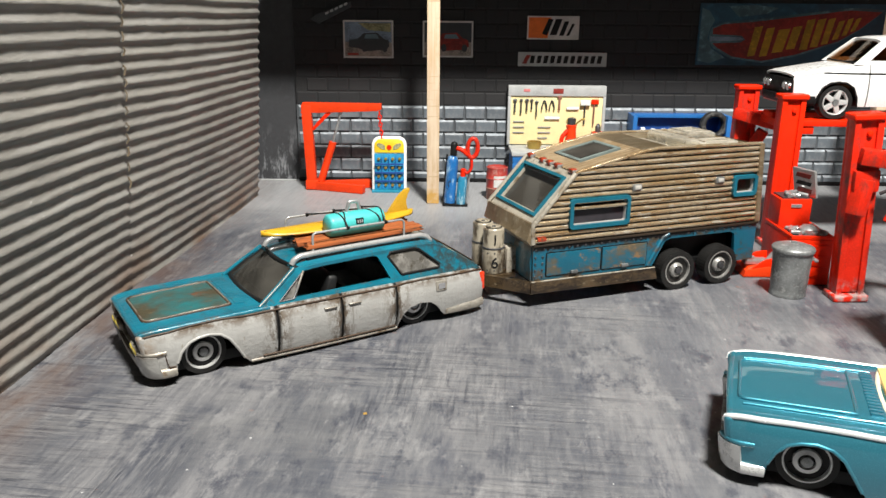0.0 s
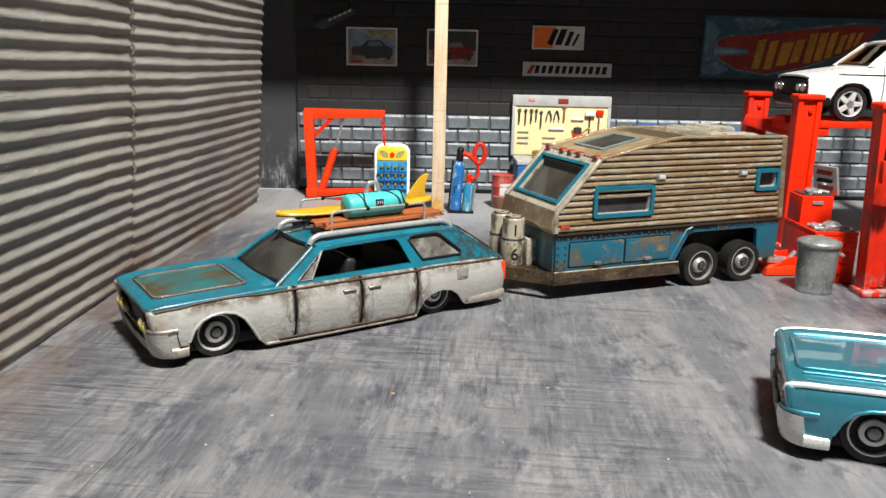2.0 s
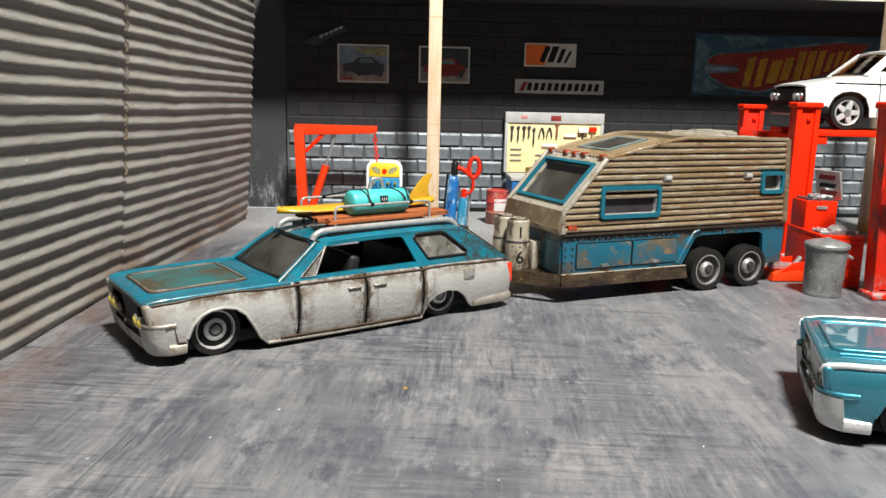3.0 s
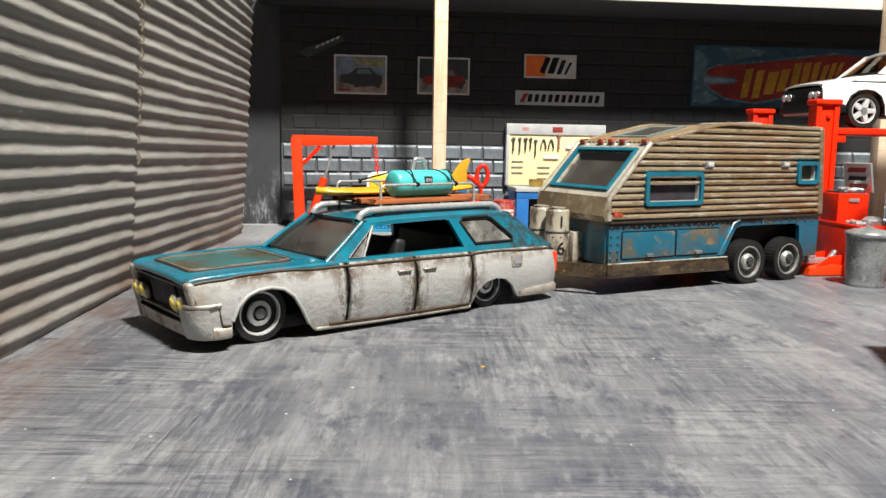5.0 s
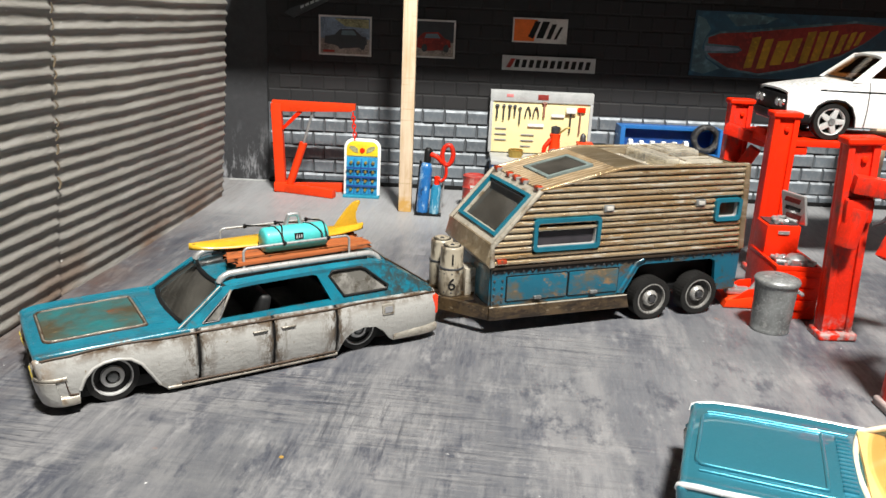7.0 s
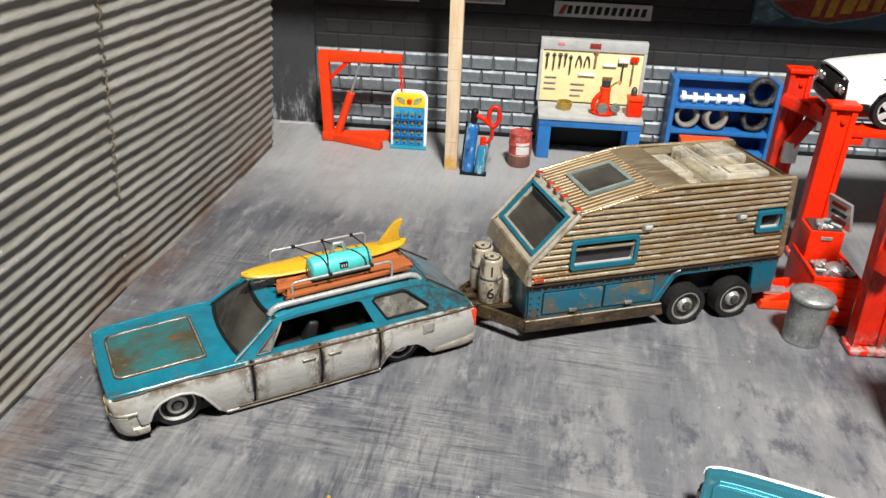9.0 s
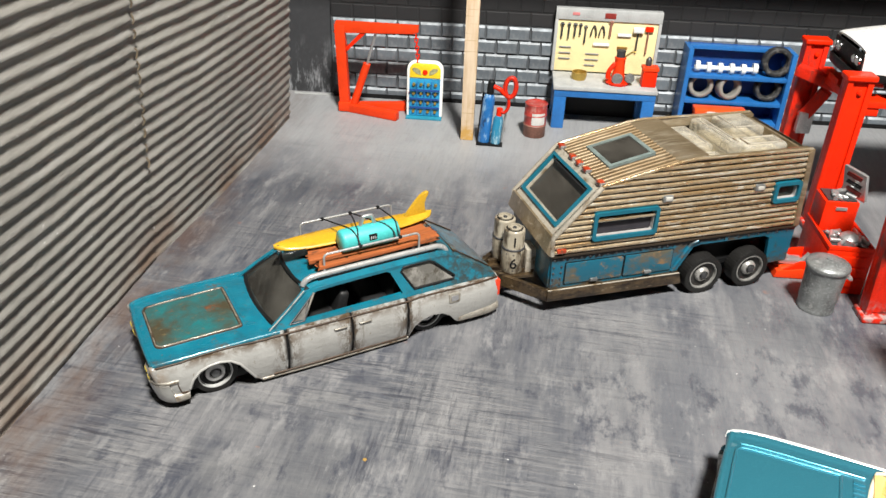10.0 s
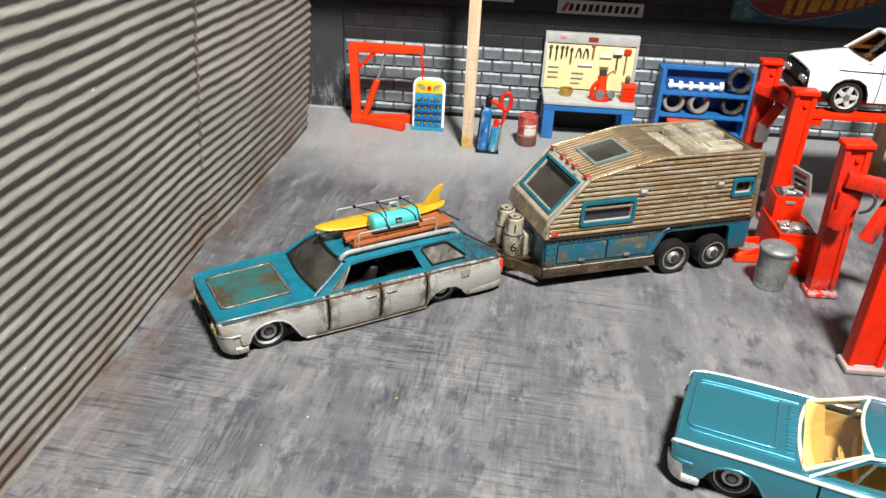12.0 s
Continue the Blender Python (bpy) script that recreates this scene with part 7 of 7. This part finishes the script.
# the white hatchback on the lift
hatchback = thing("white_hatchback", "clean white toy hatchback raised on the red lift", "car", put(119.6, 224.0, 35.3))
HB = Shell([(-12.6, 11.0), (-11.6, 11.8), (-6, 12.9), (6, 14.6), (20, 15.4), (46, 15.8)],
           [(-12.6, 9.4), (-11, 10.0), (-4, 10.4), (20, 10.6), (46, 10.2)],
           [(-12.6, 4.6), (-5.8, 4.2), (-5.4, 6.0), (-4.2, 8.6), (-2.2, 9.9), (0, 10.2), (2.2, 9.9), (4.2, 8.6), (5.4, 6.0), (5.8, 3.6), (32, 3.6), (32.4, 6), (33.8, 8.6), (36, 10), (38, 10.2), (40, 10), (42, 8.6), (43.4, 6), (43.8, 4), (47, 4.4)],
           [(0, -0.6), (0.3, 0.4), (0.6, 0.7), (0.85, 0.3), (1, -0.5)])
FLAT = [(0, 0.5), (0.7, 0.3), (0.9, 0.05), (1, -0.1)]
for sign in (-1, 1):
    for name, x0, x1 in (("front_fender", -11.8, 8.0), ("front_door", 8.3, 25.0), ("rear_quarter", 25.3, 46.6)):
        part(name, HB.side(x0, x1, sign), car_white, hatchback)
    part("side_liner", HB.side(-11, 46, sign, 0.4, 0), black, hatchback)
    part("side_stripe", rod([HB.side_point(x, (12.5 - ramp(x, HB.under)) / (eased(x, HB.belt) - ramp(x, HB.under)), sign) + Vector((0, sign * 0.02, 0)) for x in steps(-4, 46, 2)], 0.2, 6), black, hatchback, "thin black side stripe")
    for k0, k1 in ((1, 10), (11, 20)):
        part("arch_lip", rod([HB.side_point(x, 0.0, sign) for x, _ in HB.under[k0:k1]], 0.3, 8), black, hatchback, "black wheel arch lip")
    for x in (0.0, 38.0):
        toy_wheel(4.7, 1.8, x, sign * 9.0, 4.72, sign, hatchback, "spoke")
part("bonnet", HB.deck(-11.8, 5.0, -0.99, 0.99, FLAT), car_white, hatchback)
part("front_panel", box(-12.2, -11.6, -9.8, 9.8, 6.4, 10.9, 0.3), black, hatchback, "black grille panel")
part("front_bumper", sweep(smooth_path([(x, y, 0) for x, y in ((-5.9, 10.7), (-10.4, 10.5), (-12.2, 9.6), (-12.9, 6), (-13.0, 0), (-12.9, -6), (-12.2, -9.6), (-10.4, -10.5), (-5.9, -10.7))], 3), [(-0.3, 4.2), (-0.3, 6.4), (0.3, 6.4), (0.5, 5.9), (0.4, 4.6), (0.2, 4.2)]), black, hatchback, "black bumper")
for y in (-8.2, -5.6, 5.6, 8.2):
    m = Matrix.Translation((-12.2, y, 8.8)) @ Matrix.Rotation(radians(-90), 4, "Y")
    lamp = part("headlamp", lathe([(1.2, 0), (1.2, 0.4), (1.0, 0.6)], 18, m=m), chrome, hatchback)
    part("lens", lathe([(1.0, 0.5), (0.7, 0.8), (0, 0.95)], 18, m=m), silver, lamp)
part("lower_apron", box(-12.4, -10.4, -8.6, 8.6, 3.6, 5.0, 0.4), plain("pinkish_apron", (0.55, 0.24, 0.21), 0.4), hatchback, "pinkish lower apron")
hz0, hy0, hz1, hy1 = 15.2, 10.0, 21.5, 8.4
ha = [(8.2, 15.9), (13.4, 20.6), (24.0, 20.9), (25.0, 15.9)]
hb = [(26.4, 15.9), (25.4, 20.9), (34, 20.7), (38.4, 16.1)]
cabin_side(hatchback, car_white, [(4.0, 14.8), (11.8, 21.4), (38.6, 21.4), (46.4, 15.4), (46.4, 14.8), (26, 14.8)], [ha, hb], hz0, hy0, hz1, hy1)
for sign in (-1, 1):
    for line in (ha, hb):
        pane(hatchback, "side_window", line, sign, hz0, hy0, hz1, hy1, brown_glass, "brown tinted window")
roof_skin(hatchback, "roof", [(11.4, 21.2), (13.2, 21.7), (28, 22.2), (38, 21.7), (46.6, 15.6)], [(11.4, 8.3), (15, 8.6), (38, 8.6), (46.6, 9.8)], 0.35, car_white)
screen(hatchback, (4.2, 15.3), (11.8, 21.4), 9.4, 8.0, 1.2, brown_glass, "brown tinted windscreen")
screen_edge(hatchback, (4.2, 15.3), (11.8, 21.4), 9.4, 8.0, 1.2, 0.22, black)
part("interior", box(7, 42, -9, 9, 5, 13.6, 0.5), plain("brown_inside", (0.36, 0.22, 0.12), 0.5), hatchback, "brown interior")
for x in (18, 32):
    part("seat_back", box(x, x + 2.2, -8, 8, 13, 19.0, 0.8), plain("brown_seat", (0.45, 0.28, 0.16), 0.5), hatchback)
part("chassis", box(-10, 45, -8.6, 8.6, 3.4, 6.0, 0.4), black, hatchback)

# dustbin
bin_ = thing("dustbin", "dented grey metal dustbin with a lid, beside the tool chest", "dustbin", put(93.9, 169.6))
rings = [(0, 0), (4.0, 0), (4.15, 0.4), (4.0, 0.8)] + [(4.0 + 0.4 * k / 10, 0.8 + k * 0.98) for k in range(1, 11)] + [(4.55, 10.8), (4.4, 11.0)]
bm = lathe(rings, 36)
for v in bm.verts:
    v.co.x += 0.14 * noise.noise(v.co * 0.35)
    v.co.y += 0.14 * noise.noise(v.co * 0.35 + Vector((9, 9, 9)))
part("body", bm, zinc, bin_)
part("lid", lathe([(4.3, 10.9), (4.7, 10.9), (4.8, 11.4), (4.6, 11.8), (3.2, 12.3), (1.4, 12.7), (0, 12.8)], 36), zinc, bin_, "domed grey lid")
part("lid_knob", lathe([(0.8, 12.6), (0.7, 13.0), (0, 13.2)], 14), zinc, bin_)
part("side_handle", rod(smooth_path([(4.3, -1.4, 9.2), (5.3, -1.2, 8.6), (5.3, 1.2, 8.6), (4.3, 1.4, 9.2)]), 0.4, 8), silver, bin_)

# tool chest
chest = thing("tool_chest", "red two-tier tool chest with an open lid and tools", "tool chest", put(96.0, 176.0))
part("lower_body", box(0, 10.4, 0, 17.0, 0, 11.4, 0.35), red, chest)
part("lower_tray", box(0.8, 9.6, 0.8, 9.0, 11.4, 11.9, 0.1), dark_steel, chest)
for a, b in (((0, 0), (10.4, 0.8)), ((0, 0.8), (0.8, 17)), ((9.6, 0.8), (10.4, 17))):
    part("tray_edge", box(a[0], b[0], a[1], b[1], 11.4, 12.4, 0.2), red, chest)
for zz in (2.2, 5.0, 7.8):
    part("drawer", box(1.0, 9.4, -0.35, 0.2, zz, zz + 2.3, 0.15), red, chest)
rng = random.Random(8)
for k in range(18):
    x, y = 1.6 + 7.0 * rng.random(), 1.6 + 6.4 * rng.random()
    a = rng.random() * 3.14
    part("loose_tool", rod([(x - 1.4 * math.cos(a), y - 1.4 * math.sin(a), 12.2 + 0.3 * (k % 3)), (x + 1.4 * math.cos(a), y + 1.4 * math.sin(a), 12.3 + 0.3 * (k % 3))], 0.5, 8), silver, chest)
part("engine_part", lathe([(0, 11.9), (2.2, 11.9), (2.3, 13.4), (1.4, 14.2), (0, 14.4)], 14, m=Matrix.Translation((5.4, 3.6, 0))), silver, chest, "bare metal engine part")
part("upper_body", box(0.4, 8.2, 9.4, 16.6, 11.4, 19.2, 0.3), red, chest)
part("upper_tray", box(1.0, 7.6, 10.0, 16.0, 19.2, 19.6), dark_steel, chest)
part("latch", box(3.0, 5.6, 9.1, 9.6, 17.2, 18.0, 0.1), silver, chest)
for k in range(12):
    x, y = 1.8 + 5.0 * rng.random(), 10.8 + 4.4 * rng.random()
    a = rng.random() * 3.14
    part("loose_tool", rod([(x - 1.2 * math.cos(a), y - 1.2 * math.sin(a), 19.9), (x + 1.2 * math.cos(a), y + 1.2 * math.sin(a), 20.1)], 0.5, 8), silver, chest)
lidm = Matrix.Translation((8.0, 13.0, 19.4)) @ Matrix.Rotation(radians(-68), 4, "Z") @ Matrix.Rotation(radians(14), 4, "X")
lid = part("lid", box(-3.6, 3.6, -0.4, 0.4, 0, 7.2, 0.25, bm=None), silver, chest, "open pale lid with a sticker")
lid.data.transform(Matrix.Scale(1000, 4)), lid.data.transform(lidm), lid.data.transform(Matrix.Scale(MM, 4))
for z0, z1, mat in ((5.0, 6.2, print_red), (3.0, 4.0, black), (1.0, 2.2, print_red)):
    bm = prism([(-2.6, z0), (2.0, z0), (2.6, z1), (-2.0, z1)], -0.55, -0.38)
    bmesh.ops.transform(bm, matrix=lidm, verts=bm.verts)
    part("sticker_bar", bm, mat, lid)

# trolley jack
jack = thing("trolley_jack", "low red trolley jack with bare metal arm behind the caravan", "trolley jack", put(87.6, 181.0))
part("body", prism([(0, 0.2), (8.4, 0.2), (8.4, 2.6), (6.0, 2.9), (0.4, 1.9)], 0, 8.0, 0.25), orange_red, jack)
part("side_rail", prism([(2.0, 2.2), (8.2, 2.6), (8.2, 5.0), (5.4, 4.6)], 0.2, 1.0, 0.15), red, jack)
part("side_rail", prism([(2.0, 2.2), (8.2, 2.6), (8.2, 5.0), (5.4, 4.6)], 7.0, 7.8, 0.15), red, jack)
part("arm", box(1.0, 6.8, 2.6, 5.4, 2.6, 3.9, 0.4), silver, jack, "bare metal lifting arm")
part("saddle", lathe([(0, 3.6), (1.3, 3.6), (1.4, 4.4), (0, 4.5)], 16, m=Matrix.Translation((2.4, 4.0, 0))), silver, jack, "round metal saddle")
part("pump", rod([(6.6, 3.0, 3.4), (8.2, 3.0, 5.6)], 0.7, 10), silver, jack)

# ---- grey blocks of the lower back wall, one by one ----
shapes = []
for k in range(4):
    bm = brick_mesh(BRICK_W - 0.45, BRICK_H - 0.45, 0.55 + 0.12 * k, True)
    ob = link("brick", bm, [brick_grey, brick_rim], panel, smooth=0)
    shapes.append(ob.data)
    bpy.data.objects.remove(ob)
rng = random.Random(11)
for r in range(6):
    z = 28.7 - BRICK_H * (r + 1)
    x = -43.0 - (BRICK_W / 2 if r % 2 else 0)
    while x < 205:
        if x > -43.3:
            ob = new("brick", rng.choice(shapes))
            ob.parent = panel
            ob.matrix_basis = pose((x + 0.2 + 0.1 * rng.random()) * MM, 290.2 * MM, (z + 0.2 + 0.12 * rng.random()) * MM, 0, rng.uniform(-0.6, 0.6), 0)
        x += BRICK_W

dark_shapes = []
for k in range(3):
    ob = link("brick", brick_mesh(BRICK_W - 0.4, BRICK_H - 0.4, 0.12 + 0.06 * k, False), brick_dark, upper, smooth=0)
    dark_shapes.append(ob.data)
    bpy.data.objects.remove(ob)
for r in range(9):
    x = -43.2 + (BRICK_W / 2 if r % 2 else 0)
    while x < 190:
        ob = new("brick", rng.choice(dark_shapes))
        ob.parent = upper
        ob.matrix_basis = pose(x * MM, 290.3 * MM, (28.95 + BRICK_H * r) * MM)
        x += BRICK_W
